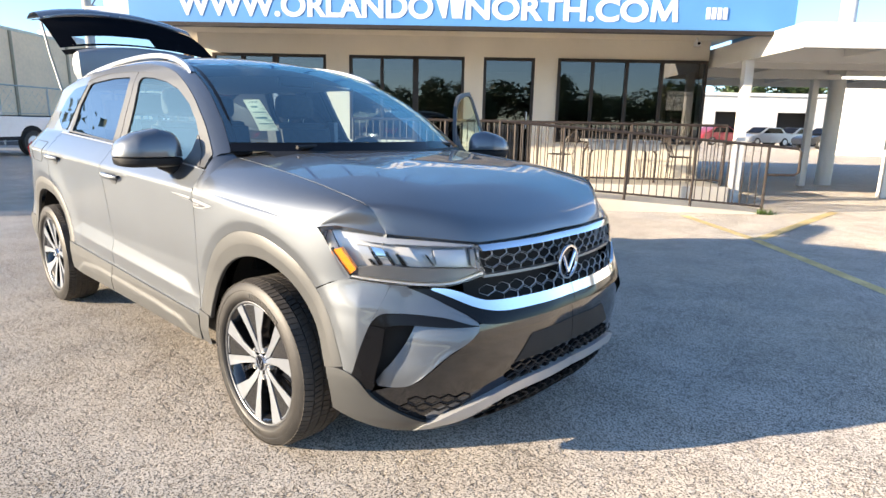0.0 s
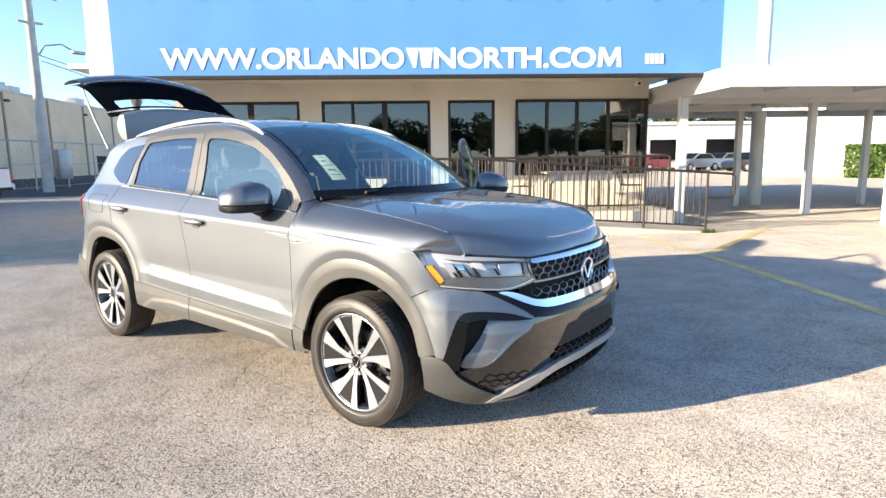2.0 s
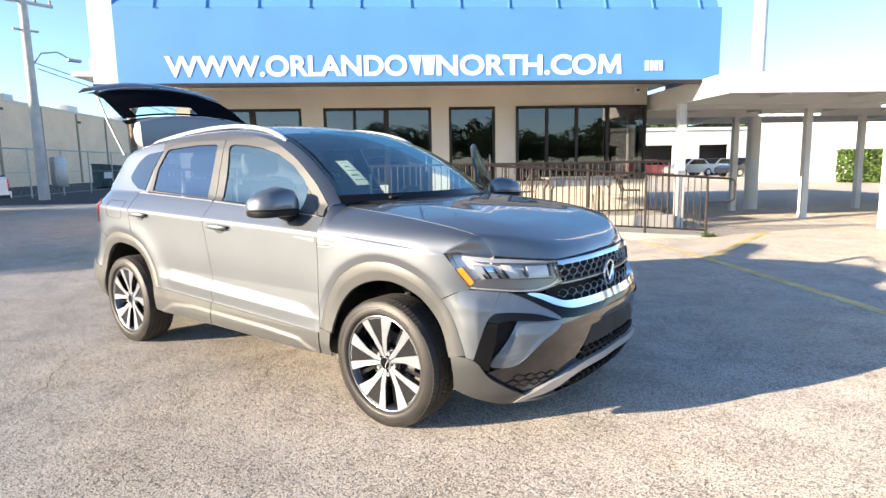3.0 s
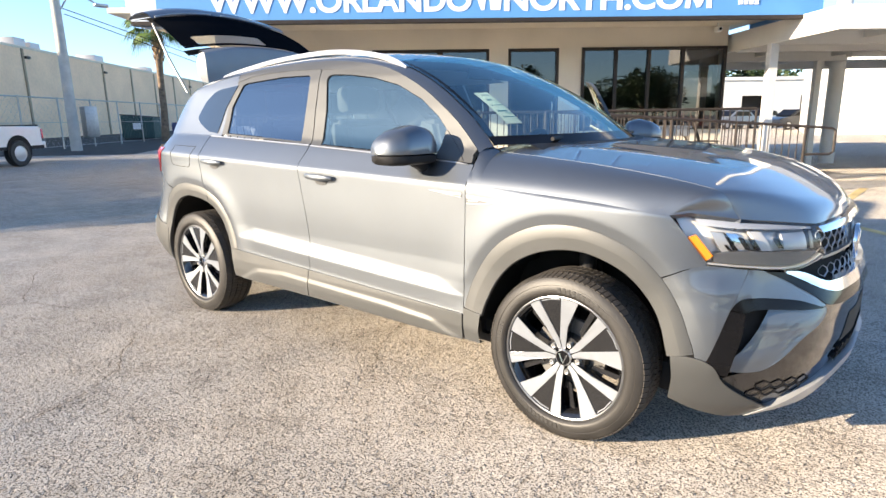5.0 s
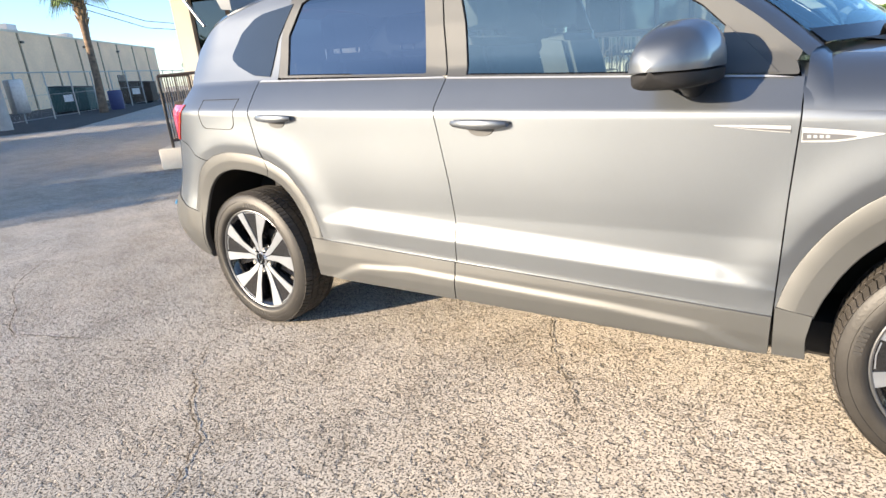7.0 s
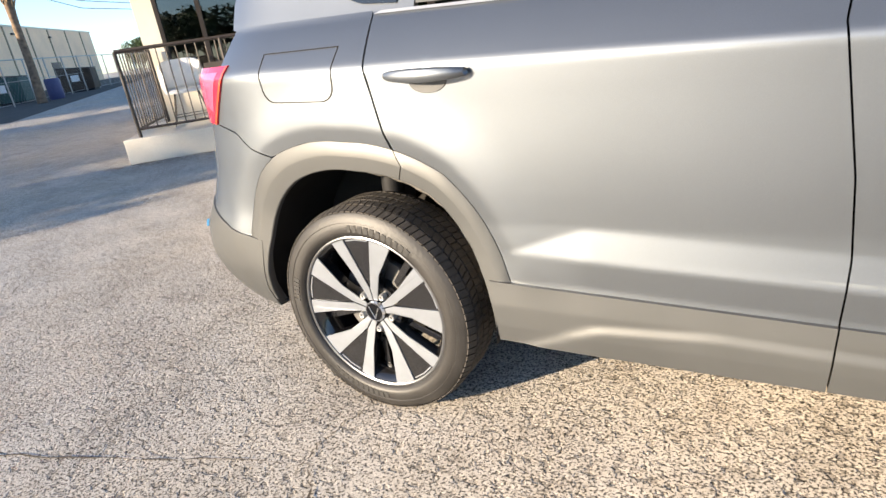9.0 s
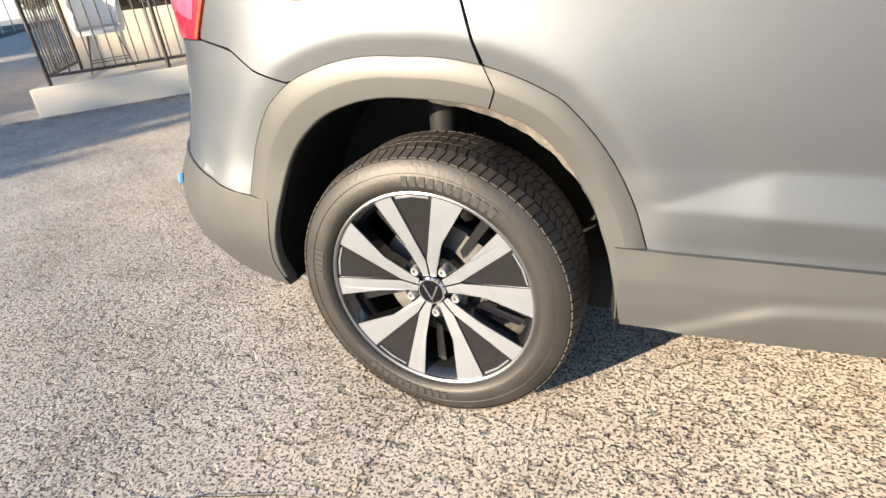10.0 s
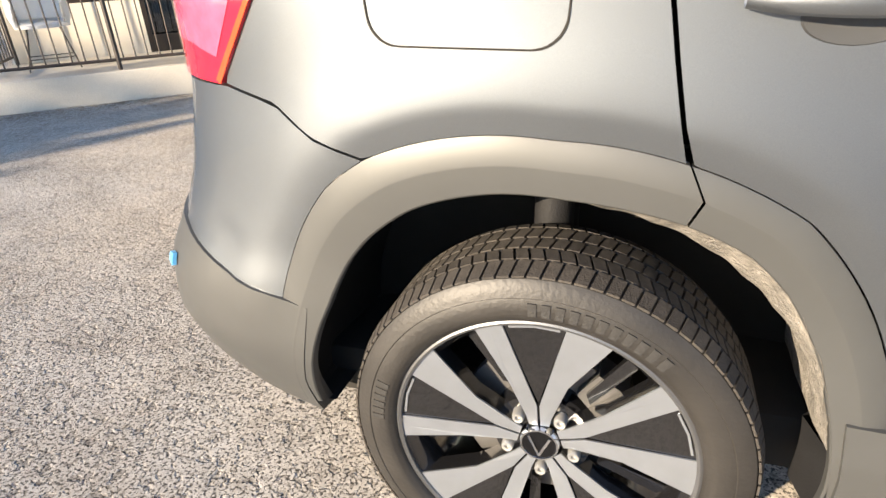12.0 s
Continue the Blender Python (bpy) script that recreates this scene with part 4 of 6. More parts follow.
# cowl between hood and windscreen
rows2 = []
for dz, dx in ((0.005, -0.02), (0.0, 0.03), (-0.02, 0.10)):
    rows2.append([p + Vector((dx, 0, dz)) for p in rows[-1][2:-2]])
part("cowl", grid_mesh(rows2), BLACK_PLASTIC, car, "black plastic cowl")
for y0, y1 in ((-0.5, 0.05), (0.1, 0.6)):
    pts = [(1.06, y0, 1.155), (1.02, (y0 + y1) / 2, 1.16), (0.985, y1, 1.155)]
    part("wiper", tube(pts, 0.009), BLACK_PLASTIC, car)
# roof rails
rr = []
for f in np.linspace(0, 1, 30):
    q = -1.36 + 1.67 * f
    z = float(np.interp(q, [p[0] for p in ft], [p[1] for p in ft]))
    base = S(q, z) + Vector((0, 0.055, 0.012))
    rr.append(base + Vector((0, 0, 0.030 * (math.sin(math.pi * f ** 1.25) ** 0.5))))
bm = bmesh.new()
prof = [(-0.014, -0.012), (-0.017, 0.0), (-0.010, 0.014), (0.008, 0.014), (0.014, 0.0), (0.012, -0.012)]
grid_mesh([[p + Vector((0, a, c)) for a, c in prof] for p in rr], bm, closed=True)
both("roof_rail", bm, SATIN, "satin silver roof rail")

# underbody and wheel wells
part("underbody", box(-1.85, 1.74, -0.74, 0.74, 0.24, 0.36, 0.02), CAVITY, car)
part("floor_pan", box(-0.88, 0.86, -0.80, 0.80, 0.361, 0.42), CAVITY, car)
for cx in (AXF, AXR):
    for sgn in (1, -1):
        rows = []
        for y, r in ((-0.835 if cx < 0 else -0.77, 0.470), (-0.74, 0.470), (-0.52, 0.45), (-0.5, 0.30), (-0.5, 0.02)):
            rows.append([Vector((cx + r * math.cos(a), sgn * y, max(0.30, RW + 0.01 + r * math.sin(a)))) for a in np.linspace(-0.5, math.pi + 0.5, 30)])
        part("wheel_well", grid_mesh(rows), CAVITY, car, "black wheel well liner")
FELT = mat("grey_felt_liner", (0.25, 0.232, 0.205), 0.95, 0, 0.35, 30, 0.6, 160, fine=0.3)
for cx in (AXR, AXF):
    if cx < 0:
        rows = []
        for y, dr in ((-0.893, 0.0), (-0.875, 0.25), (-0.85, 0.75), (-0.82, 1.0), (-0.76, 1.15), (-0.70, 1.3), (-0.64, 1.4), (-0.60, 1.2), (-0.58, -1.0)):
            row = []
            for d in np.linspace(12, 84, 60):
                r = OPENING(cx, d) + 0.002 - dr * max(0.008, OPENING(cx, d) - 0.414) + 0.0015 * math.sin(0.7 * d + 60 * y)
                row.append(Vector((cx + r * math.cos(radians(d)), y, RW + r * math.sin(radians(d)))))
            rows.append(row)
        both("felt_liner", grid_mesh(rows), FELT, "rough grey felt wheel well liner")
        rows = []
        for y, dr in ((-0.895, 0.004), (-0.87, 0.0), (-0.80, -0.016), (-0.76, 0.03)):
            rows.append([Vector((cx + (OPENING(cx, d) + dr) * math.cos(radians(d)), y, RW + (OPENING(cx, d) + dr) * math.sin(radians(d)))) for d in np.linspace(-6, 11.6, 12)])
        both("splash_flap", grid_mesh(rows), BLACK_PLASTIC, "black plastic splash flap")
    rows_ = [[Vector((cx - 0.02 + r * math.cos(a), -0.60 + r * math.sin(a), z)) for a in np.linspace(0, 2 * math.pi, 16, endpoint=False)] for r, z in ((0.001, 0.795), (0.055, 0.794), (0.055, 0.755), (0.038, 0.75), (0.038, 0.60), (0.045, 0.595), (0.045, 0.40))]
    both("shock_absorber", grid_mesh(rows_, closed=True), BLACK_PLASTIC, "black shock absorber")

# ---- nose ----


def patch(b, t, l=None, r=None, nu=20, nv=8):
    l, r = l or [b[0], t[0]], r or [b[-1], t[-1]]
    b, t, l, r = [spline(e, 60) if len(e) > 2 else e for e in (b, t, l, r)]
    return coons(b, t, l, r, nu, nv)


def hex_net(q0, q1, z0, z1, w, h, bar, out, inside, deep=0.016):
    """A net of flat hexagons, bent to the nose."""
    bm = bmesh.new()
    row = 0
    z = z0
    while z < z1:
        q = q0 + (w / 2 if row % 2 else 0)
        while q < q1:
            if inside(q, z):
                o, i, d = [], [], []
                for a, c in ((0.5, 0.16), (0.5, -0.16), (0.0, -0.5), (-0.5, -0.16), (-0.5, 0.16), (0.0, 0.5)):
                    pq, pz = q + a * w, z + c * h * 1.33
                    iq, iz = q + a * (w - 2 * bar), z + c * (h * 1.33 - 2 * bar)
                    o.append(bm.verts.new(S(pq, pz, out)))
                    i.append(bm.verts.new(S(iq, iz, out - 0.002)))
                    d.append(bm.verts.new(S(iq, iz, out - deep)))
                for k in range(6):
                    j = (k + 1) % 6
                    bm.faces.new((o[k], o[j], i[j], i[k]))
                    bm.faces.new((i[k], i[j], d[j], d[k]))
            q += w
        z += h
        row += 1
    return bm


QM = QF - 0.001
fa_low = seam_arc(AXF, 46, 12)
both("front_bumper", skin(patch([(1.826, 0.437), (1.847, 0.432)], [(1.6920, 0.7045), (1.76, 0.738), (1.83, 0.758), (1.97, 0.744)], [*fa_low[::-1], (1.6920, 0.7045)], [(1.847, 0.432), (1.88, 0.542), (1.906, 0.612), (1.94, 0.68), (1.97, 0.744)], 24, 24)), PAINT)
both("bumper_wing", skin(patch([(1.908, 0.614), (1.924, 0.636), (1.957, 0.651), (2.06, 0.647), (2.16, 0.631), (2.225, 0.607), (2.266, 0.600)], [(1.972, 0.744), (2.0, 0.742), (2.028, 0.738)], [(1.908, 0.614), (1.94, 0.68), (1.972, 0.744)], [(2.266, 0.600), (2.26, 0.614), (2.228, 0.638), (2.164, 0.674), (2.104, 0.706), (2.028, 0.738)], 28, 14), 0.001), PAINT)
both("front_panel", skin(coons([(1.90, 0.36), (1.96, 0.30), (2.05, 0.24), (2.3, 0.24), (QM, 0.24)], [(2.272, 0.598), (2.40, 0.60), (QM, 0.60)], [(1.90, 0.36), (1.955, 0.382), (2.06, 0.400), (2.16, 0.494), (2.225, 0.536), (2.272, 0.598)], [(QM, 0.24), (QM, 0.60)], 40, 24), -0.014, 0.02), mat("polished_black_panel", (0.010, 0.009, 0.009), 0.12, 0, 0.1, coat=1.0, spec=0.6), "gloss black lower nose panel")
both("chrome_strip", skin(patch([(2.105, 0.728), (2.168, 0.702), (2.232, 0.672), (2.288, 0.652), (2.364, 0.637), (2.50, 0.632), (QM, 0.630)], [(2.112, 0.734), (2.164, 0.728), (2.212, 0.713), (2.272, 0.688), (2.332, 0.676), (2.50, 0.670), (QM, 0.668)], None, None, 36, 5), 0.008, 0.03), CHROME, "curved chrome strip under the grille")
both("nose_lip", skin(patch([(2.03, 0.736), (2.104, 0.704), (2.164, 0.672), (2.228, 0.636), (2.272, 0.606), (2.368, 0.594), (2.55, 0.592), (QM, 0.592)], [(2.11, 0.728), (2.168, 0.701), (2.232, 0.671), (2.288, 0.651), (2.364, 0.636), (2.50, 0.631), (QM, 0.629)], None, None, 36, 6), 0.004, 0.03), GLOSS_BLACK)
both("chrome_strip", skin(patch([(2.30, 0.846), (QM, 0.846)], [(2.29, 0.866), (QM, 0.866)], None, None, 24, 4), 0.014, 0.03), CHROME, "chrome strip over the grille")
both("grille_backing", skin(patch([(2.25, 0.60), (QM, 0.57)], [(2.25, 0.85), (QM, 0.86)], None, None, 20, 6), -0.06, 0.005), CAVITY)
both("grille_mesh", hex_net(2.32, QF + 0.03, 0.645, 0.850, 0.070, 0.031, 0.0021, -0.008, lambda q, z: q <= QF + 0.001 and z > 0.655 + 0.07 * smooth_step(2.42, 2.25, q) and abs(z - 0.752) > 0.014, 0.004), SATIN, "silver-edged honeycomb grille", smooth=0)
both("grille_bar", skin(patch([(2.305, 0.752), (QM, 0.748)], [(2.305, 0.762), (QM, 0.757)], None, None, 20, 4), 0.000, 0.02), GRAPHITE, "satin bar across the grille")
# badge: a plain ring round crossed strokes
bm = bmesh.new()
rows = []
for r, x in ((0.068, 0.0), (0.071, 0.012), (0.068, 0.020), (0.060, 0.020), (0.057, 0.012)):
    rows.append([Vector((2.150 + x, r * math.cos(a), 0.748 + r * math.sin(a))) for a in np.linspace(0, 2 * math.pi, 40, endpoint=False)])
grid_mesh(rows, bm, closed=True)
badge = part("badge", bm, CHROME, car, "round chrome badge")
bm = bmesh.new()
bmesh.ops.create_circle(bm, cap_ends=True, segments=32, radius=0.064, matrix=pose(2.158, 0, 0.748, 0, 90, 0))
part("badge_disc", bm, GLOSS_BLACK, badge)
for y0, y1, z0, z1 in ((-0.042, 0.0, 0.782, 0.71), (0.042, 0.0, 0.782, 0.71)):
    part("badge_stroke", tube([(2.166, y0, z0), (2.166, y1, z1)], 0.007), CHROME, badge)
# headlamps
lamp_b = [(1.816, 0.763), (1.932, 0.751), (2.06, 0.743), (2.16, 0.735), (2.24, 0.748), (2.312, 0.764)]
lamp_t = [(1.720, 0.920), (1.764, 0.929), (1.836, 0.921), (1.95, 0.905), (2.068, 0.893), (2.184, 0.881), (2.29, 0.866)]
lamp_r = [(2.312, 0.764), (2.290, 0.82), (2.29, 0.866)]
lamp = part("headlamp", skin(patch(lamp_b, lamp_t, None, lamp_r, 26, 10), -0.05, 0.02), mat("lamp_housing", (0.72, 0.73, 0.74), 0.3, 0.35), car, "clear headlamp with amber side reflector")
part("lens", skin(patch(lamp_b, lamp_t, None, lamp_r, 26, 10), 0.006, 0.05), glass("lamp_lens", (0.93, 0.94, 0.95), 1.45), lamp).visible_shadow = False
part("side_reflector", skin(patch([(1.823, 0.768), (1.850, 0.791)], [(1.758, 0.850), (1.792, 0.860)], None, None, 6, 8), -0.006, 0.02), AMBER, lamp, "amber reflector")
part("light_strip", skin(patch([(1.80, 0.892), (1.928, 0.879), (2.064, 0.870), (2.278, 0.857)], [(1.785, 0.912), (1.836, 0.908), (1.95, 0.895), (2.07, 0.884), (2.28, 0.863)], None, None, 20, 4), -0.012, 0.02), mat("pale_light_guide", (0.55, 0.58, 0.62), 0.25, 0.2, 0.05), lamp, "pale daytime running strip")
for q0, q1, z0, z1, lean, material in ((1.885, 1.93, 0.800, 0.868, 0.045, SATIN), (1.945, 1.985, 0.806, 0.864, 0.05, CHROME), (2.035, 2.085, 0.800, 0.866, 0.05, PLASTIC_WHITE), (2.135, 2.255, 0.800, 0.852, 0.01, mat("frosted_lamp", (0.66, 0.67, 0.69), 0.35, 0.3))):
    part("reflector", skin(patch([(q0, z0), (q1, z0 - 0.004)], [(q0 - lean, z1), (q1 - lean, z1 - 0.004)], None, None, 5, 5), -0.025, 0.02), material, lamp)
for q0, z0, z1, w in ((1.905, 0.806, 0.825, 0.014), (1.928, 0.806, 0.850, 0.012), (1.975, 0.806, 0.848, 0.013), (2.012, 0.804, 0.842, 0.015), (2.118, 0.802, 0.836, 0.008)):
    part("lamp_fin", skin(patch([(q0, z0), (q0 + w, z0)], [(q0 - 0.6 * (z1 - z0) - 0.004, z1), (q0 - 0.6 * (z1 - z0) + 0.4 * w, z1)], None, None, 2, 4), -0.016, 0.02), GLOSS_BLACK, lamp)
part("bracket", skin(patch([(2.268, 0.79), (2.290, 0.79)], [(2.264, 0.848), (2.282, 0.848)], None, None, 3, 5), -0.02, 0.02), GRAPHITE, lamp)
part("bezel", skin(patch([(1.83, 0.764), (1.95, 0.753), (2.16, 0.738), (2.305, 0.766)], [(1.835, 0.770), (1.95, 0.759), (2.16, 0.744), (2.302, 0.772)], None, None, 20, 3), -0.002, 0.02), SATIN, lamp)
part("lower_bezel", skin(patch([(1.855, 0.770), (1.95, 0.761), (2.16, 0.746), (2.295, 0.774)], [(1.852, 0.796), (1.952, 0.806), (2.06, 0.796), (2.285, 0.782)], None, None, 20, 3), -0.012, 0.03), GRAPHITE, lamp, "grey lower lamp bezel")
mirrored(lamp)
# fog pocket
both("fog_pocket", skin(patch([(1.87, 0.39), (2.10, 0.39)], [(1.94, 0.62), (2.30, 0.61)], None, None, 12, 8), -0.055, 0.01), CAVITY)
vane = patch([(1.920, 0.402), (1.936, 0.386), (2.024, 0.394), (2.076, 0.432)], [(2.056, 0.606), (2.16, 0.601), (2.264, 0.598)], [(1.920, 0.402), (1.944, 0.438), (1.976, 0.474), (2.02, 0.538), (2.056, 0.606)], [(2.076, 0.432), (2.156, 0.506), (2.22, 0.546), (2.256, 0.578), (2.264, 0.598)], 24, 20)
rows = []
for i, r in enumerate(vane):
    rows.append([S(q, z, 0.004 - 0.034 * (1 - j / (len(r) - 1)) ** 1.5) for j, (q, z) in enumerate(r)])
rows.insert(0, [S(q, z, -0.08) for q, z in vane[0]])
rows.append([S(q, z, -0.08) for q, z in vane[-1]])
both("fog_vane", grid_mesh(rows), PAINT, "grey vane in the fog light pocket")
both("fog_blade", skin(patch([(1.956, 0.604), (1.988, 0.613), (2.056, 0.612), (2.16, 0.602), (2.245, 0.598)], [(1.908, 0.614), (1.924, 0.636), (1.957, 0.650), (2.06, 0.646), (2.16, 0.630), (2.25, 0.600)], None, None, 24, 5), 0.003, 0.03), GLOSS_BLACK)
both("fog_blade", skin(patch([(1.832, 0.394), (1.916, 0.378)], [(1.906, 0.612), (1.955, 0.602)], [(1.832, 0.394), (1.856, 0.462), (1.88, 0.542), (1.906, 0.612)], [(1.916, 0.378), (1.928, 0.45), (1.944, 0.514), (1.955, 0.602)], 8, 14), 0.002, 0.03), GLOSS_BLACK)
# lower mouth: honeycomb, satin skid plate, number plate holder
both("lower_mesh", hex_net(2.33, QF + 0.03, 0.21, 0.30, 0.056, 0.030, 0.006, 0.004, lambda q, z: q <= QF + 0.001 and z < 0.20 + 0.10 * smooth_step(2.25, 2.5, q)), BLACK_PLASTIC, "black honeycomb in the lower air intake", smooth=0)
both("lower_mesh", hex_net(2.42, QF + 0.03, 0.375, 0.43, 0.056, 0.030, 0.007, -0.004, lambda q, z: q <= QF + 0.001), BLACK_PLASTIC, "black honeycomb band", smooth=0)
both("lower_mesh", hex_net(2.03, 2.25, 0.30, 0.345, 0.056, 0.030, 0.006, -0.010, lambda q, z: z > 0.24 + 0.25 * max(0, 2.1 - q)), BLACK_PLASTIC, "black honeycomb corner", smooth=0)
both("skid_plate", skin(patch([(2.06, 0.175), (2.20, 0.225), (2.36, 0.297), (2.5, 0.318), (QM, 0.325)], [(2.09, 0.225), (2.21, 0.290), (2.37, 0.345), (2.5, 0.362), (QM, 0.37)], None, None, 34, 5), 0.016, 0.04), SATIN, "satin silver skid plate")
both("skid_plate", skin(patch([(2.09, 0.160), (2.25, 0.158), (2.45, 0.168), (QM, 0.17)], [(2.10, 0.184), (2.25, 0.182), (2.45, 0.190), (QM, 0.192)], None, None, 30, 4), 0.010, 0.04), SATIN, "satin silver lower lip")
both("lower_backing", skin(patch([(2.1, 0.18), (QM, 0.18)], [(2.1, 0.36), (QM, 0.36)], None, None, 20, 6), -0.03, 0.01), CAVITY)
both("lower_bumper", skin(patch([(1.738, 0.262), (1.85, 0.215), (2.0, 0.172), (2.14, 0.156)], [(1.736, 0.433), (1.80, 0.441), (1.864, 0.418), (1.914, 0.345), (2.02, 0.275), (2.14, 0.215)], [(1.738, 0.262), (1.745, 0.34), (1.736, 0.433)], None, 26, 12), 0.006, 0.04), TRIM_GREY)
both("plate_holder", skin(patch([(QF - 0.34, 0.43), (QM, 0.435)], [(QF - 0.26, 0.525), (QM, 0.53)], None, None, 16, 5), -0.0115, 0.004), mat("matte_black_plastic", (0.012, 0.012, 0.012), 0.7), "empty matte black number plate holder")
part("film_scrap", skin(patch([(-2.085, 0.548), (-2.112, 0.550)], [(-2.088, 0.572), (-2.110, 0.568)], None, None, 3, 3), 0.016, 0.008), mat("blue_film", (0.10, 0.35, 0.62), 0.4), car, "scrap of blue protective film")
# side badges on the fender
both("fender_spear", skin(patch([(0.892, 0.906), (0.97, 0.908), (1.055, 0.924)], [(0.892, 0.943), (0.97, 0.936), (1.058, 0.927)], None, None, 16, 5), 0.003, 0.006), SATIN, "silver spear-shaped fender ornament")
both("fender_badge", skin(patch([(0.894, 0.911), (0.965, 0.913), (1.005, 0.919)], [(0.894, 0.930), (0.965, 0.926), (1.005, 0.922)], None, None, 12, 4), 0.0055, 0.004), GRAPHITE, "slim dark fender badge")
for k in range(4):
    both("badge_bar", skin(patch([(0.904 + 0.013 * k, 0.917), (0.912 + 0.013 * k, 0.917)], [(0.904 + 0.013 * k, 0.9245), (0.912 + 0.013 * k, 0.924)], None, None, 2, 2), 0.0068, 0.003), SATIN)
part("door_spear", skin(patch([(0.690, 0.9505), (0.78, 0.938), (0.8665, 0.930)], [(0.690, 0.9515), (0.78, 0.950), (0.8675, 0.947)], None, None, 14, 4), 0.003, 0.006), SATIN, door, "silver tapering door ornament")
part("door_spear_inlay", skin(patch([(0.715, 0.9475), (0.78, 0.940), (0.8665, 0.932)], [(0.715, 0.9485), (0.78, 0.9435), (0.8675, 0.938)], None, None, 14, 3), 0.0045, 0.003), GRAPHITE, door)

# ---- door mirror ----


def mirror_shell(z_low, z_top, x_front, x_back, grow, flat):
    """A housing along y from the door outwards: arched above, flat below, rounded at its outer end."""
    rows = []
    for f in np.linspace(0, 1, 22):
        y = -0.835 - 0.262 * f
        e = max(0.02, 1 - abs(2 * f - 1) ** 7) ** 0.45
        top = float(np.interp(f, *z_top))
        mid, half = (np.interp(f, *x_front) + x_back) / 2, (np.interp(f, *x_front) - x_back) / 2 + grow
        row = []
        for b in np.linspace(0, 2 * math.pi, 36, endpoint=False):
            c, k = math.cos(b), math.sin(b)
            x = mid + e * half * math.copysign(abs(c) ** 0.62, c)
            z = z_low + (e ** 0.6 * (top - z_low) * k ** 0.85 if k > 0 else -flat * e * abs(k) ** 0.4)
            row.append(Vector((x, y, z)))
        rows.append(row)
    rows.insert(0, [Vector((0.59, rows[0][0].y, z_low + 0.01))] * 36)
    rows.append([Vector((0.57, rows[-1][0].y - 0.002, z_low + 0.01))] * 36)
    return grid_mesh(rows, closed=True)


FRONT_X = ([0, 0.3, 0.7, 1.0], [0.715, 0.712, 0.690, 0.640])
part("side_mirror", mirror_shell(1.107, ([0, 0.15, 0.4, 0.7, 0.9, 1.0], [1.190, 1.214, 1.226, 1.206, 1.178, 1.155]), FRONT_X, 0.505, 0.0, 0.003), PAINT, door, "grey painted door mirror")
part("mirror_cover", mirror_shell(1.098, ([0, 1], [1.103, 1.103]), FRONT_X, 0.507, -0.004, 0.040), BLACK_PLASTIC, door, "black lower mirror cover")
part("mirror_stalk", tube([(0.625, -0.800, 1.030), (0.628, -0.845, 1.040), (0.622, -0.885, 1.060), (0.615, -0.92, 1.075)], 0.03, 14, radii=[0.042, 0.034, 0.030, 0.028]), BLACK_PLASTIC, door)
far_door = mirrored(door)
far_door.matrix_basis = pose(0.87, 0.86, 0, 0, 0, -62) @ pose(-0.87, -0.86, 0) @ Matrix.Diagonal((1, -1, 1, 1))

# ---- open tailgate ----
def gate_row(x, z, w, crown, dx=0.0, n=33, v0=-1.0, v1=1.0):
    return [Vector((x - dx * (1 - v * v), w * v, z + crown * (1 - abs(v) ** 2.2))) for v in np.linspace(v0, v1, n)]


def gate_band(f0, f1, v0, v1, lift=0.0, n=24, m=6):
    """Part of the window's surface, f from the spoiler to the lower panel."""
    rows = []
    for f in np.linspace(f0, f1, m):
        x, z, w, c, dx = [float(np.interp(f, [0, 0.5, 1], k)) for k in ((-1.79, -2.06, -2.33), (1.752, 1.91, 2.035), (0.60, 0.60, 0.585), (0.06, 0.075, 0.09), (0, 0.03, 0.08))]
        rows.append(gate_row(x, z + lift, w, c, dx, n, v0, v1))
    return grid_mesh(rows)


# matte black stands in for tinted glass with dark sky reflected in it
GATE_BLACK = mat("black_gate_lacquer", (0.006, 0.007, 0.009), 0.9, 0, 0.1, spec=0.0)
# spoiler colour is paler than the body: low-sky reflection put into the paint
gate = part("tailgate", grid_mesh([gate_row(-1.70, 1.52, 0.50, 0.05), gate_row(-1.69, 1.58, 0.51, 0.052), gate_row(-1.69, 1.68, 0.515, 0.056), gate_row(-1.700, 1.722, 0.51, 0.058), gate_row(-1.72, 1.738, 0.50, 0.06), gate_row(-1.79, 1.745, 0.50, 0.06), gate_row(-1.81, 1.70, 0.50, 0.06)]), mat("dusty_spoiler_paint", (0.22, 0.235, 0.255), 0.5, 0.3, 0.04), car, "grey open tailgate")
for sy in (-1, 1):
    part("spoiler_end", grid_mesh([[Vector((x, sy * y, z)) for x, y, z in ((-1.70, 0.50, 1.52), (-1.69, 0.51, 1.58), (-1.69, 0.515, 1.68), (-1.71, 0.51, 1.73))], [Vector((x, sy * y, z)) for x, y, z in ((-1.76, 0.515, 1.53), (-1.765, 0.535, 1.58), (-1.765, 0.54, 1.66), (-1.75, 0.525, 1.72))]]), MATS["dusty_spoiler_paint"], gate)
part("tailgate_glass", gate_band(0.05, 0.24, -0.80, 0.15, 0.0), glass("gate_glass", (0.78, 0.84, 0.86), 1.5), gate, "see-through strip of tailgate window").visible_shadow = False
part("window_border", gate_band(0.0, 0.05, -1, 1), GATE_BLACK, gate, "black tailgate window border")
part("window_border", gate_band(0.05, 0.24, -1, -0.80, n=6), GATE_BLACK, gate)
part("window_border", gate_band(0.05, 0.24, 0.15, 1, n=12), GATE_BLACK, gate)
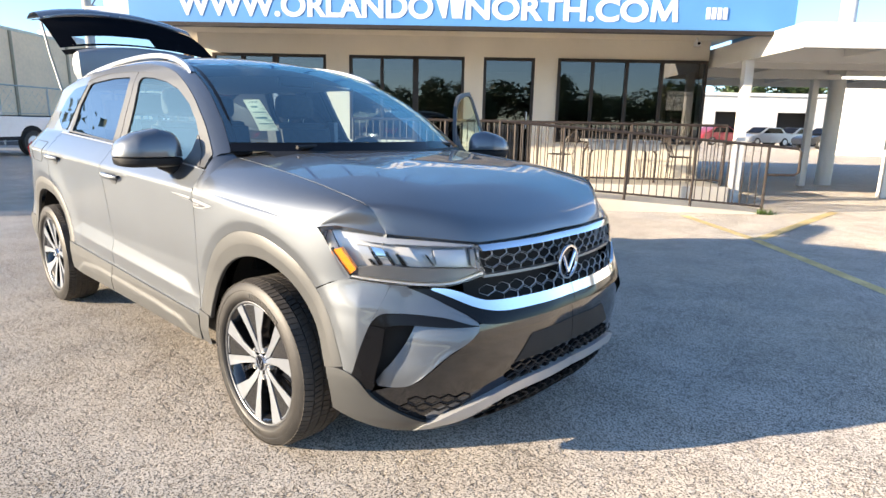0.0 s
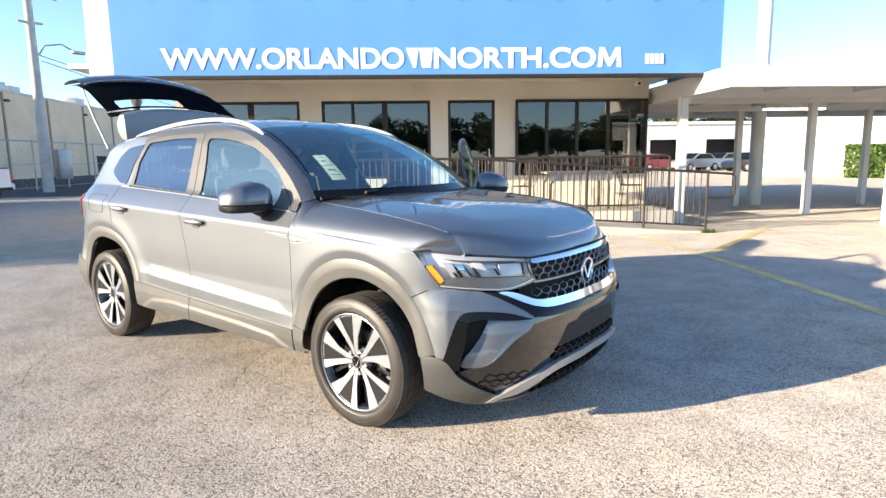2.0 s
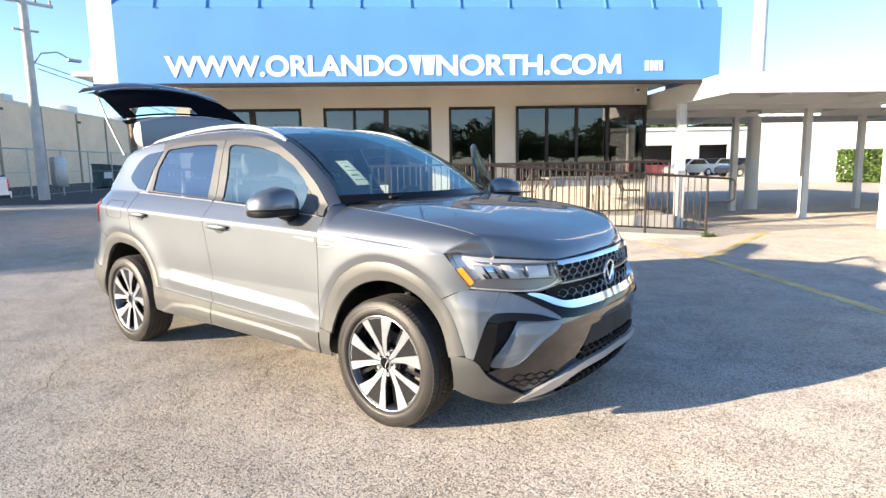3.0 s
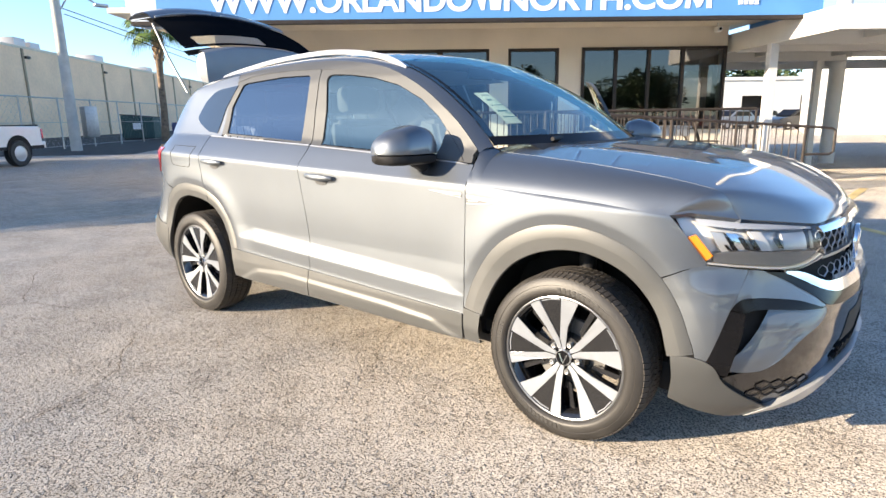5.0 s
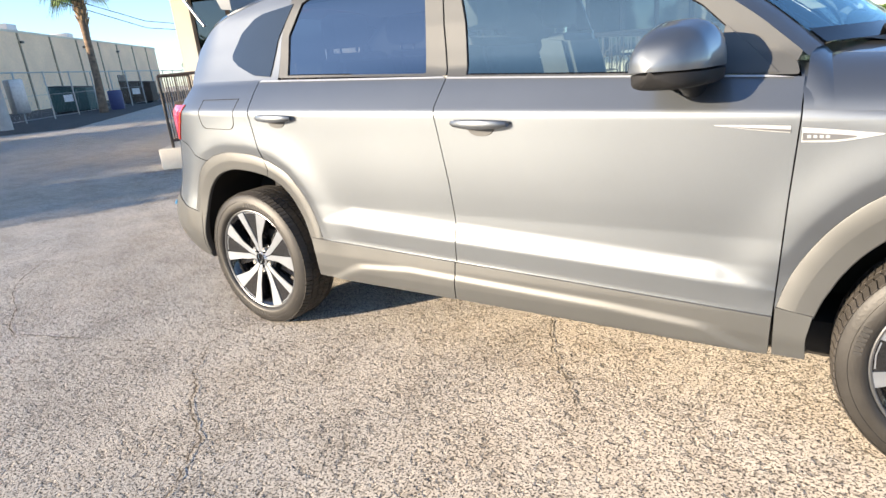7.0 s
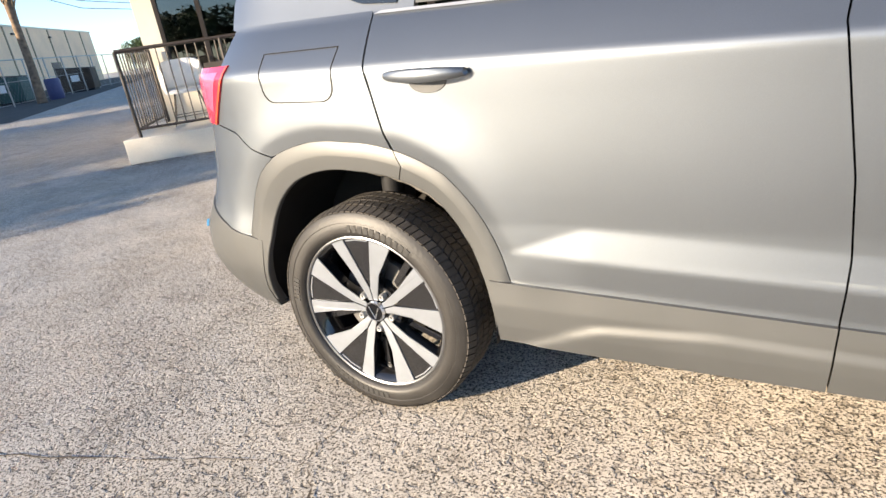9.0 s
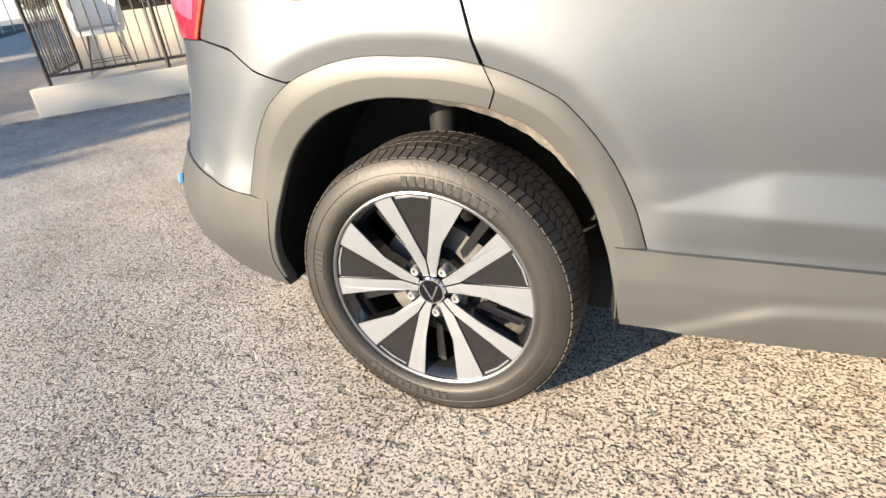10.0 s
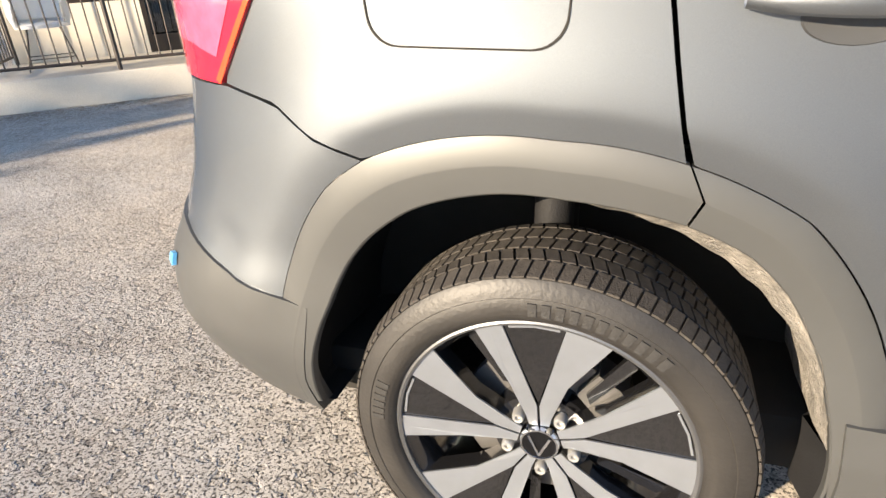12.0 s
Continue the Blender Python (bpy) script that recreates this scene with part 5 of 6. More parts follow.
part("window_border", gate_band(0.24, 0.83, -1, 1, m=9), GATE_BLACK, gate)
bm = grid_mesh([gate_row(-2.245, 2.002, 0.588, 0.087, 0.07), gate_row(-2.30, 2.040, 0.595, 0.090, 0.075), gate_row(-2.36, 2.060, 0.598, 0.095, 0.10), gate_row(-2.48, 2.062, 0.60, 0.09, 0.11), gate_row(-2.60, 2.045, 0.59, 0.085, 0.11), gate_row(-2.62, 2.03, 0.59, 0.085, 0.11)])
part("tailgate_panel", bm, PAINT, gate)
part("tailgate_liner", grid_mesh([gate_row(-1.83, 1.71, 0.56, 0.055), gate_row(-1.88, 1.745, 0.57, 0.06)]), BLACK_PLASTIC, gate, "black inner trim")
part("tailgate_liner", grid_mesh([gate_row(-2.20, 1.95, 0.57, 0.082, 0.06), gate_row(-2.36, 2.005, 0.575, 0.085, 0.08), gate_row(-2.50, 2.02, 0.58, 0.085, 0.1), gate_row(-2.615, 2.02, 0.575, 0.08, 0.11)]), BLACK_PLASTIC, gate, "black inner trim")
for sy in (-1, 1):
    part("gas_strut", tube([(-2.26, sy * 0.58, 1.97), (-2.05, sy * 0.60, 1.72), (-1.78, sy * 0.62, 1.45)], 0.008, 10), STEEL, gate, "silver gas strut")
for v0, v1 in ((-0.96, -0.12), (0.02, 0.96)):
    part("tailgate_trim", tube([tuple(p) for p in gate_row(-2.24, 2.010, 0.588, 0.087, 0.07, 24, v0, v1)], 0.0065, 6), SATIN, gate, "bright trim line")

# ---- cabin ----
part("headliner", grid_mesh([[p + Vector((0, 0, -0.05)) for p in r] for r in [rows_ for rows_ in [[Vector((x, -0.56 * v, 1.52 + 0.05 * (1 - v * v))) for v in np.linspace(-1, 1, 9)] for x in (-1.6, -0.8, 0.12)]]]), GREY_TRIM, car)
bm = prism([(0.50, 0.62), (0.46, 0.95), (0.52, 1.03), (0.70, 1.075), (1.0, 1.085), (1.02, 0.62)], -0.70, 0.70)
part("dashboard", bm, BLACK_PLASTIC, car, "black dashboard")
part("console", box(-0.45, 0.5, -0.13, 0.13, 0.421, 0.80, 0.03), BLACK_PLASTIC, car)
wheel_pts = [(0.40 + 0.09 * math.sin(a), 0.38 + 0.185 * math.cos(a), 1.0 + 0.165 * math.sin(a)) for a in np.linspace(0, 2 * math.pi, 28, endpoint=False)]
steer = part("steering_wheel", tube(wheel_pts, 0.016, 8, closed=True), BLACK_PLASTIC, car)
part("steering_hub", tube([(0.40, 0.38, 1.0), (0.52, 0.38, 0.96)], 0.06, 12), BLACK_PLASTIC, steer)
part("spoke", tube([(0.40, 0.20, 1.0), (0.40, 0.56, 1.0)], 0.018, 8), BLACK_PLASTIC, steer)


def seat(x, y, w=0.5):
    s = part("seat", box(x - 0.05, x + 0.48, y - w / 2, y + w / 2, 0.56, 0.74, 0.06), CLOTH, car, "black cloth car seat")
    bm = prism([(x - 0.10, 0.66), (x + 0.08, 0.66), (x - 0.06, 1.24), (x - 0.18, 1.26), (x - 0.22, 1.2)], y - w / 2 + 0.03, y + w / 2 - 0.03)
    bmesh.ops.bevel(bm, geom=list(bm.edges), offset=0.03, segments=2, affect="EDGES")
    part("seat_back", bm, CLOTH, s)
    hr = box(x - 0.24, x - 0.13, y - 0.14, y + 0.14, 1.28, 1.44, 0.045)
    part("headrest", hr, CLOTH, s)
    for dy in (-0.06, 0.06):
        part("headrest_post", tube([(x - 0.18, y + dy, 1.22), (x - 0.18, y + dy, 1.32)], 0.007), CHROME, s)
    part("seat_base", box(x + 0.02, x + 0.42, y - w / 2 + 0.05, y + w / 2 - 0.05, 0.421, 0.559), CAVITY, s)


seat(-0.1, -0.38)
seat(-0.1, 0.38)
seat(-0.98, -0.25, 0.48)
seat(-0.98, 0.25, 0.48)
part("load_floor", box(-2.0, -1.15, -0.47, 0.47, 0.60, 0.66), BLACK_PLASTIC, car)
part("inner_pillar", box(-0.30, -0.22, -0.70, -0.67, 0.42, 1.26), GREY_TRIM, car)
part("inner_pillar", box(-0.30, -0.22, 0.67, 0.70, 0.42, 1.26), GREY_TRIM, car)
part("door_liner", box(-0.16, 0.82, -0.775, -0.74, 0.43, 1.04, 0.01), BLACK_PLASTIC, car)
part("door_liner", box(-0.90, -0.25, -0.775, -0.74, 0.43, 1.06, 0.01), BLACK_PLASTIC, car)
part("door_liner", box(-0.90, -0.25, 0.74, 0.775, 0.43, 1.06, 0.01), BLACK_PLASTIC, car)
part("side_liner", box(-1.9, -0.91, -0.80, -0.72, 0.83, 1.10), CAVITY, car)
part("side_liner", box(-1.9, -0.91, 0.72, 0.80, 0.83, 1.10), CAVITY, car)
# paper sticker behind the windshield and mirror
def ws_point(f, v):
    i = f * (len(ws_rows) - 1)
    k = min(int(i), len(ws_rows) - 2)
    r0, r1 = ws_rows[k], ws_rows[k + 1]
    j = (v + 1) / 2 * 24
    m_ = min(int(j), 23)
    a = r0[m_].lerp(r0[m_ + 1], j - m_)
    c = r1[m_].lerp(r1[m_ + 1], j - m_)
    return a.lerp(c, i - k) + Vector((-0.012, 0, -0.006))


PAPER = mat("white_paper", (0.80, 0.84, 0.80), 0.7)
sticker = part("price_sticker", grid_mesh([[ws_point(f, v) for v in np.linspace(-0.81, -0.70, 4)] for f in np.linspace(0.54, 0.83, 6)]), PAPER, car, "white printed paper sheet inside the windshield")
INK = mat("dark_print", (0.08, 0.2, 0.28), 0.7)
for f0, f1, v0, v1 in ((0.57, 0.578, -0.79, -0.73), (0.615, 0.63, -0.79, -0.75), (0.67, 0.678, -0.80, -0.715), (0.72, 0.735, -0.80, -0.73), (0.775, 0.783, -0.80, -0.715)):
    part("print_bar", grid_mesh([[ws_point(f, v) + Vector((0.006, 0, 0.003)) for v in np.linspace(v0, v1, 3)] for f in (f0, f1)]), INK, sticker)
part("rear_view_mirror", box(0.30, 0.33, -0.11, 0.11, 1.46, 1.52, 0.01), BLACK_PLASTIC, car)

# ---- wheels ----
DARK_STEEL = mat("dull_steel", (0.16, 0.155, 0.15), 0.5, 0.7, 0.2, 20)


def lathe(prof, n=72, bm=None):
    """A profile of (r, y) turned about the wheel's axle."""
    rows = [[Vector((r * math.cos(a), y, r * math.sin(a))) for a in np.linspace(0, 2 * math.pi, n, endpoint=False)] for r, y in prof]
    return grid_mesh(rows, bm, closed=True)


RS = 1.055


def polar(r, deg, y):
    return Vector((r * math.cos(radians(deg)), y, r * math.sin(radians(deg))))


def slab(pts, y_top, depth, bm=None, rise=None):
    """A flat piece with an outline of (r, degrees), its face at y_top(r), depth thick."""
    bm = bm or bmesh.new()
    f = [bm.verts.new(polar(r, a, y_top(r))) for r, a in pts]
    g = [bm.verts.new(polar(r, a, y_top(r) + depth)) for r, a in pts]
    bm.faces.new(f)
    k = len(f)
    for i in range(k):
        bm.faces.new((f[i], f[(i + 1) % k], g[(i + 1) % k], g[i]))
    return bm


def face_y(r):
    return float(np.interp(r, [0, 0.05, 0.12, 0.20, 0.228], [-0.070, -0.072, -0.079, -0.085, -0.088]))


def make_wheel(turn):
    w = empty("wheel")
    w.parent = car
    tyre = part("tyre", lathe([(0.225, 0.10), (0.26, 0.106), (0.30, 0.106), (0.322, 0.095), (0.329, 0.07), (0.3295, -0.07), (0.322, -0.095)]), RUBBER, w, "black all-season tyre")
    wall = lathe([(0.322, -0.095), (0.316, -0.099), (0.305, -0.1035), (0.296, -0.106), (0.2945, -0.1045), (0.285, -0.1075), (0.27, -0.1075), (0.262, -0.1055), (0.2605, -0.104), (0.256, -0.101), (0.2515, -0.095), (0.249, -0.085)], 96)
    part("sidewall", wall, SIDEWALL, tyre, "dusty tyre sidewall")
    # raised marks on the sidewall, as plain bars
    mark = slab([(0.268, -1.3), (0.289, -1.3), (0.289, 1.3), (0.268, 1.3)], lambda r: -0.1088, 0.003)
    mark_mesh = bpy.data.meshes.new("sidewall_mark")
    mark.to_mesh(mark_mesh)
    mark.free()
    mark_mesh.materials.append(RUBBER)
    for base in (72, 252):
        for k in range(11):
            o = new("sidewall_mark", mark_mesh)
            o.parent = tyre
            o.rotation_euler = (0, -radians(base - 21 + k * 4.1), 0)
    for k in range(6):
        o = new("sidewall_mark", mark_mesh)
        o.parent = tyre
        o.rotation_euler = (0, -radians(160 + k * 3.0), 0)
        o.scale = (1.0, 1, 0.7)
    # tread blocks
    bm = bmesh.new()
    n = 92
    for k in range(n):
        a = 360 / n * k
        for j, (y0, y1) in enumerate(((-0.096, -0.062), (-0.056, -0.022), (-0.016, 0.016), (0.022, 0.056), (0.062, 0.096))):
            sk = (1.4 if j in (1, 3) else -1.0) * (1 if j < 3 else -1)
            a0, a1 = a + 0.3, a + 360 / n - 0.4
            edge0 = 0.327 if j == 0 else 0.336
            edge1 = 0.327 if j == 4 else 0.336
            top = [polar(edge0, a0, y0), polar(edge0, a1, y0), polar(edge1, a1 + sk, y1), polar(edge1, a0 + sk, y1)]
            low = [polar(0.3235, a0, y0), polar(0.3235, a1, y0), polar(0.327, a1 + sk, y1), polar(0.327, a0 + sk, y1)]
            t = [bm.verts.new(p) for p in top]
            b = [bm.verts.new(p) for p in low]
            bm.faces.new(t)
            for i in range(4):
                bm.faces.new((t[i], t[(i + 1) % 4], b[(i + 1) % 4], b[i]))
    part("tread", bm, TREAD, tyre, smooth=0)
    rim = part("rim", lathe([(0.235, -0.088), (0.222, -0.080), (0.210, -0.060), (0.20, 0.0), (0.205, 0.09), (0.215, 0.10)]), RIM_BLACK, w, "black and machined alloy rim with five paired spokes")
    part("rim_lip", lathe([(0.2385, -0.086), (0.2375, -0.092), (0.2335, -0.0935), (0.2295, -0.0915), (0.2285, -0.086)], 96), GRAPHITE, rim, "grey rim edge")
    part("hub", lathe([(0.001, -0.060), (0.05, -0.060), (0.078, -0.056), (0.085, -0.03), (0.085, 0.0)], 40), RIM_BLACK, rim)
    rim.scale = (RS, 1, RS)
    for k in range(5):
        c = turn + 72 * k
        infill = slab([(0.078, c), (0.12, c - 6.4), (0.2285, c - 11.6), (0.2295, c - 4), (0.2295, c + 4), (0.2285, c + 11.6), (0.12, c + 6.4)], lambda r: face_y(r) + 0.004, 0.02)
        part("spoke_infill", infill, RIM_BLACK, rim, smooth=0)
        part("rim_edge_inset", slab([(0.222, c - 9.5), (0.2255, c - 9.5), (0.2265, c), (0.2255, c + 9.5), (0.222, c + 9.5), (0.223, c)], lambda r: face_y(r) + 0.0015, 0.004), MACHINED, rim, smooth=0)
        for s in (1, -1):
            wide = 28.5 if s < 0 else 22.5
            kink = 0.046 if s < 0 else 0.043
            flat = [(0.034, 0.002), (0.074, 0.002), (0.225, 0.0465), None, (0.2295 * math.cos(radians(wide)), 0.2295 * math.sin(radians(wide))), (0.118, kink), (0.050, 0.0195), (0.034, 0.016)]
            pts = [(0.2305, c + s * (11.8 + wide) / 2) if p is None else (math.hypot(*p), c + s * math.degrees(math.atan2(p[1], p[0]))) for p in flat]
            if s < 0:
                pts = pts[::-1]
            bm = bmesh.new()
            top = [bm.verts.new(polar(r, a, face_y(r))) for r, a in pts]
            low = [bm.verts.new(polar(r, a, face_y(r) + 0.003)) for r, a in pts]
            bm.faces.new(top)
            for i in range(len(pts)):
                bm.faces.new((top[i], top[(i + 1) % len(pts)], low[(i + 1) % len(pts)], low[i]))
            part("spoke", bm, MACHINED, rim, "machined silver spoke face", smooth=0)
            part("spoke_body", slab(pts, lambda r: face_y(r) + 0.0032, 0.034), RIM_BLACK, rim, smooth=0)
        # recessed shelf beside the open window
        part("window_shelf", slab([(0.10, c + 24), (0.20, c + 27), (0.216, c + 33), (0.11, c + 33)], lambda r: -0.045, 0.012), RIM_BLACK, rim, smooth=0)
        lug = bmesh.new()
        p = polar(0.056, c + 36, 0)
        rows = []
        for r, y in ((0.0005, -0.071), (0.004, -0.071), (0.0045, -0.076), (0.0085, -0.077), (0.0098, -0.074), (0.0105, -0.058)):
            rows.append([Vector((p.x + r * math.cos(a), y, p.z + r * math.sin(a))) for a in np.linspace(0, 2 * math.pi, 12, endpoint=False)])
        grid_mesh(rows, lug, closed=True)
        part("wheel_bolt", lug, STEEL, rim, "steel wheel bolt")
    part("centre_cap", lathe([(0.0005, -0.0775), (0.026, -0.0775), (0.0275, -0.076)], 32), GLOSS_BLACK, rim)
    part("cap_ring", lathe([(0.0265, -0.076), (0.0275, -0.0795), (0.030, -0.0795), (0.0315, -0.076), (0.033, -0.066)], 32), CHROME, rim, "chrome cap ring")
    for s in (-1, 1):
        part("cap_stroke", tube([(s * 0.017, -0.079, 0.016), (0, -0.079, -0.021)], 0.0022, 6), CHROME, rim)
    part("brake_disc", lathe([(0.07, -0.012), (0.075, -0.02), (0.148, -0.02), (0.150, -0.012), (0.148, 0.0), (0.07, 0.0)], 48), DARK_STEEL, w, "dull steel brake disc")
    part("brake_caliper", slab([(0.10, 12), (0.155, 14), (0.165, 35), (0.155, 56), (0.10, 58), (0.095, 35)], lambda r: -0.038, 0.06), DARK_STEEL, w, "grey brake caliper", smooth=0)
    part("axle", tube([(0, -0.05, 0), (0, 0.35, 0)], 0.05, 14), CAVITY, w)
    return w


def place(w, x, side, steer=0):
    w.matrix_basis = pose(x, -0.808 * side, RW, 0, 0, steer) @ (Matrix.Identity(4) if side > 0 else pose(0, 0, 0, 0, 0, 180))


def copy_wheel(w):
    """A wheel with its parts, sharing meshes."""
    made = {}
    for o in (w, *w.children_recursive):
        made[o] = o.copy()
        scene.collection.objects.link(made[o])
        made[o].parent = made.get(o.parent, car)
    return made[w]


rear_wheel = make_wheel(92.5)
place(rear_wheel, AXR, 1)
front_wheel = make_wheel(104)
place(front_wheel, AXF, 1)
w2 = copy_wheel(rear_wheel)
place(w2, AXR, -1)
w3 = copy_wheel(front_wheel)
place(w3, AXF, -1)
for x in (AXF, AXR):
    for s in (-1, 1):
        part("shock_absorber", tube([(x - 0.02, s * 0.66, 0.55), (x - 0.02, s * 0.64, 0.95)], 0.035, 12), BLACK_PLASTIC, car)

# ---- beyond the lot ----
MULCH = mat("dark_leaf_litter", (0.05, 0.043, 0.038), 0.95, 0, 0.4, 1.5, 0.5, 8, fine=0.4, fscale=12)


def tree_mesh(name, h, crown_r, crown_h, n, leaf, seed, trunk_r=0.16):
    """Trunk with limbs, and a crown of many small leaf clumps with gaps."""
    rng = random.Random(seed)
    bm = bmesh.new()
    base = h - crown_h
    tube([(0, 0, 0), (0.1, 0.05, base * 0.5), (0.05, 0.1, base), (0.1, 0.0, h * 0.8)], 0.1, 8, bm, radii=[trunk_r, trunk_r * 0.8, trunk_r * 0.6, trunk_r * 0.2])
    lobes = []
    for k in range(9):
        a = 2.4 * k
        r = crown_r * (0.35 + 0.4 * rng.random())
        c = Vector((r * math.cos(a), r * math.sin(a), base + crown_h * (0.25 + 0.6 * rng.random())))
        lobes.append((c, crown_r * (0.38 + 0.22 * rng.random())))
        tube([(0.05, 0.05, base * (0.75 + 0.2 * rng.random())), c * 0.6 + Vector((0, 0, base * 0.35)), c], 0.05, 6, bm, radii=[trunk_r * 0.5, trunk_r * 0.28, trunk_r * 0.08])
    trunk = bm
    lv, lf = [], []
    for i in range(n):
        c, r = lobes[i % len(lobes)]
        d = Vector((rng.gauss(0, 1), rng.gauss(0, 1), rng.gauss(0, 1))).normalized()
        p = c + d * r * (0.55 + 0.5 * rng.random())
        u = Vector((rng.gauss(0, 1), rng.gauss(0, 1), rng.gauss(0, 0.6))).normalized()
        v = u.cross(Vector((rng.gauss(0, 1), rng.gauss(0, 1), rng.gauss(0, 1)))).normalized()
        s = leaf * (0.6 + 0.8 * rng.random())
        k = len(lv)
        lv += [p - u * s, p + v * s * 0.5, p + u * s, p - v * s * 0.5]
        lf.append((k, k + 1, k + 2, k + 3))
    me = bpy.data.meshes.new("crown")
    me.from_pydata([tuple(v) for v in lv], [], lf)
    me.materials.append(LEAF)
    t = tagged(empty(name), "broad green shade tree with a ragged crown", "tree", group="trees round the lot")
    part("trunk", trunk, BARK, t)
    link("crown", me, None, t)
    return t


oak = tree_mesh("tree", 9.0, 4.2, 6.2, 3000, 0.30, 5)
oak.matrix_basis = pose(-29, -17, 0, 0, 0, 40)
for x, y, r, s in ( (-38, -12, 200, 1.1), (22, -46, 70, 0.62), (29, -44, 10, 0.55), (36, -44, 130, 0.7), (46, -34, 220, 0.6), (54, -22, 30, 0.7), (12, -54, 300, 0.6), (60, -46, 80, 0.9), (50, -30, 160, 0.55), (40, -40, 200, 0.5), (58, -12, 50, 0.6), (16, -50, 90, 0.5), (0, -46, 140, 1.1), (-12, -48, 20, 1.2), (-55, -14, 10, 1.2)):
    t = copy_thing(oak, pose(x, y, 0, 0, 0, r))
    t.scale = (s, s, s)
slim = copy_thing(oak, pose(-23.4, -20.3, 0, 0, 0, 80))
slim.scale = (0.55, 0.55, 0.9)
slim = copy_thing(oak, pose(-28.6, -20.0, 0, 0, 0, 200))
slim.scale = (0.6, 0.6, 0.95)
low_oak = tree_mesh("tree", 4.6, 2.3, 2.8, 9000, 0.15, 17, 0.12)
low_oak.matrix_basis = pose(-16.8, -14.4, 0, 0, 0, 25)
for x, y, r in ((-20.0, -13.0, 150), (-23.2, -11.5, 260), (-27.0, -9.3, 40)):
    copy_thing(low_oak, pose(x, y, 0, 0, 0, r))
for u, v, s in ((6, 74, 0.95), (14, 78, 1.0), (22, 76, 0.9), (30, 80, 1.05), (39, 78, 0.95), (48, 82, 1.1)):
    t = copy_thing(oak, B @ pose(u, v, 0, 0, 0, u * 31))
    t.scale = (s, s, s)
for x, y, s in ((-104, 70, 0.6), (-112, 76, 0.62), (-100, 80, 0.6)):
    t = copy_thing(oak, pose(x, y, 0, 0, 0, x * 7))
    t.scale = (s, s, s * 1.05)

for k in range(16):
    t = copy_thing(oak, pose(4 + 6.2 * k, -80 + 3.6 * k + 3 * math.sin(2.3 * k), 0, 0, 0, 57 * k))
    s = 1.05 + 0.25 * math.sin(1.7 * k)
    t.scale = (s * 1.2, s * 1.2, s * 0.62)

# warehouse
WH = Matrix.Translation((-45.0, 2.58, 0)) @ Matrix.Rotation(math.atan2(0.716, -0.698), 4, "Z")
ware = tagged(empty("warehouse", WH), "long tan tilt-up concrete warehouse with pilasters and rooftop units", "building")
part("wall", box(-12, 80, 0, 0.3, 0, 7.4), TAN, ware, smooth=0)
part("coping", box(-12.1, 80.1, -0.06, 0.4, 7.4, 7.6), mat("pale_coping", (0.66, 0.60, 0.48), 0.8), ware, smooth=0)
part("roof", box(-12, 80, 0.301, 30, 6.6, 6.9), TAN, ware, smooth=0)
part("wall", box(79.7, 80, 0.301, 30, 0, 7.4), TAN, ware, smooth=0)
PIL = mat("brown_stained_joint", (0.36, 0.28, 0.19), 0.9, 0, 0.2, 0.5)
for k in range(13):
    part("pilaster", box(-11 + 7.1 * k, -10.75 + 7.1 * k, -0.10, 0.0, 0, 7.38), PIL, ware, smooth=0)
for u, w, h in ((10, 2.6, 1.5), (22, 1.8, 1.2), (24.5, 1.6, 0.9), (37, 2.2, 1.1), (52, 2.0, 0.9)):
    part("rooftop_unit", box(u, u + w, 3, 5, 6.9, 8.2 + h * 0.6, 0.05), STEEL, ware)
for u, z in ((18, 6.6), (32, 6.4), (48, 6.5), (60, 6.3)):
    part("wall_light", box(u - 0.3, u + 0.3, -0.25, 0.0, z, z + 0.22, 0.02), BROWN, ware)
part("bay_door", box(57.5, 61, -0.08, 0.0, 0, 3.2), mat("brown_bay_door", (0.16, 0.12, 0.09), 0.7), ware, smooth=0)
bm = bmesh.new()
bm.faces.new([bm.verts.new(WH @ Vector((u, v, 0.006))) for u, v in ((-12, -0.11), (80, -0.11), (80, -11), (-12, -20))])
tagged(link("verge", bm, MULCH), "dark strip of leaf litter and soil along the warehouse", "ground", kind="structure")

# fence in front of it
FE = Matrix.Translation((-27.0, 4.0, 0)) @ Matrix.Rotation(math.atan2(0.74, -0.67), 4, "Z")
fence = tagged(empty("chain_link_fence", FE), "rusty galvanised chain link fence with pipe posts", "fence")
for k in range(22):
    part("post", tube([(k * 3.0 - 6, 0, 0), (k * 3.0 - 6, 0, 2.5)], 0.04, 8), STEEL, fence)
part("top_rail", tube([(-6, 0, 2.45), (57, 0, 2.45)], 0.03, 8), STEEL, fence)
for z in (0.15, 1.3):
    part("tension_wire", tube([(-6, 0, z), (57, 0, z)], 0.012, 5), STEEL, fence)
bm = bmesh.new()
for k in range(0, 150):
    x = -6 + k * 0.42
    for dx in (0.42 * 5.6, -0.42 * 5.6):
        a, c = Vector((x, 0, 0.1)), Vector((x + dx, 0, 2.45))
        s = Vector((0.006, 0, 0))
        bm.faces.new([bm.verts.new(v) for v in (a - s, a + s, c + s, c - s)])
o = part("wire_net", bm, STEEL, fence, smooth=0)
o["kind"] = "stuff"
pole = tagged(empty("utility_pole", pose(-28.2, 8.0, 0)), "tall weathered utility pole with crossarms and a street lamp arm", "utility pole")
part("shaft", tube([(0, 0, 0), (0, 0, 6), (0, 0, 13)], 0.2, 14, radii=[0.24, 0.19, 0.14]), WOODPOLE, pole)
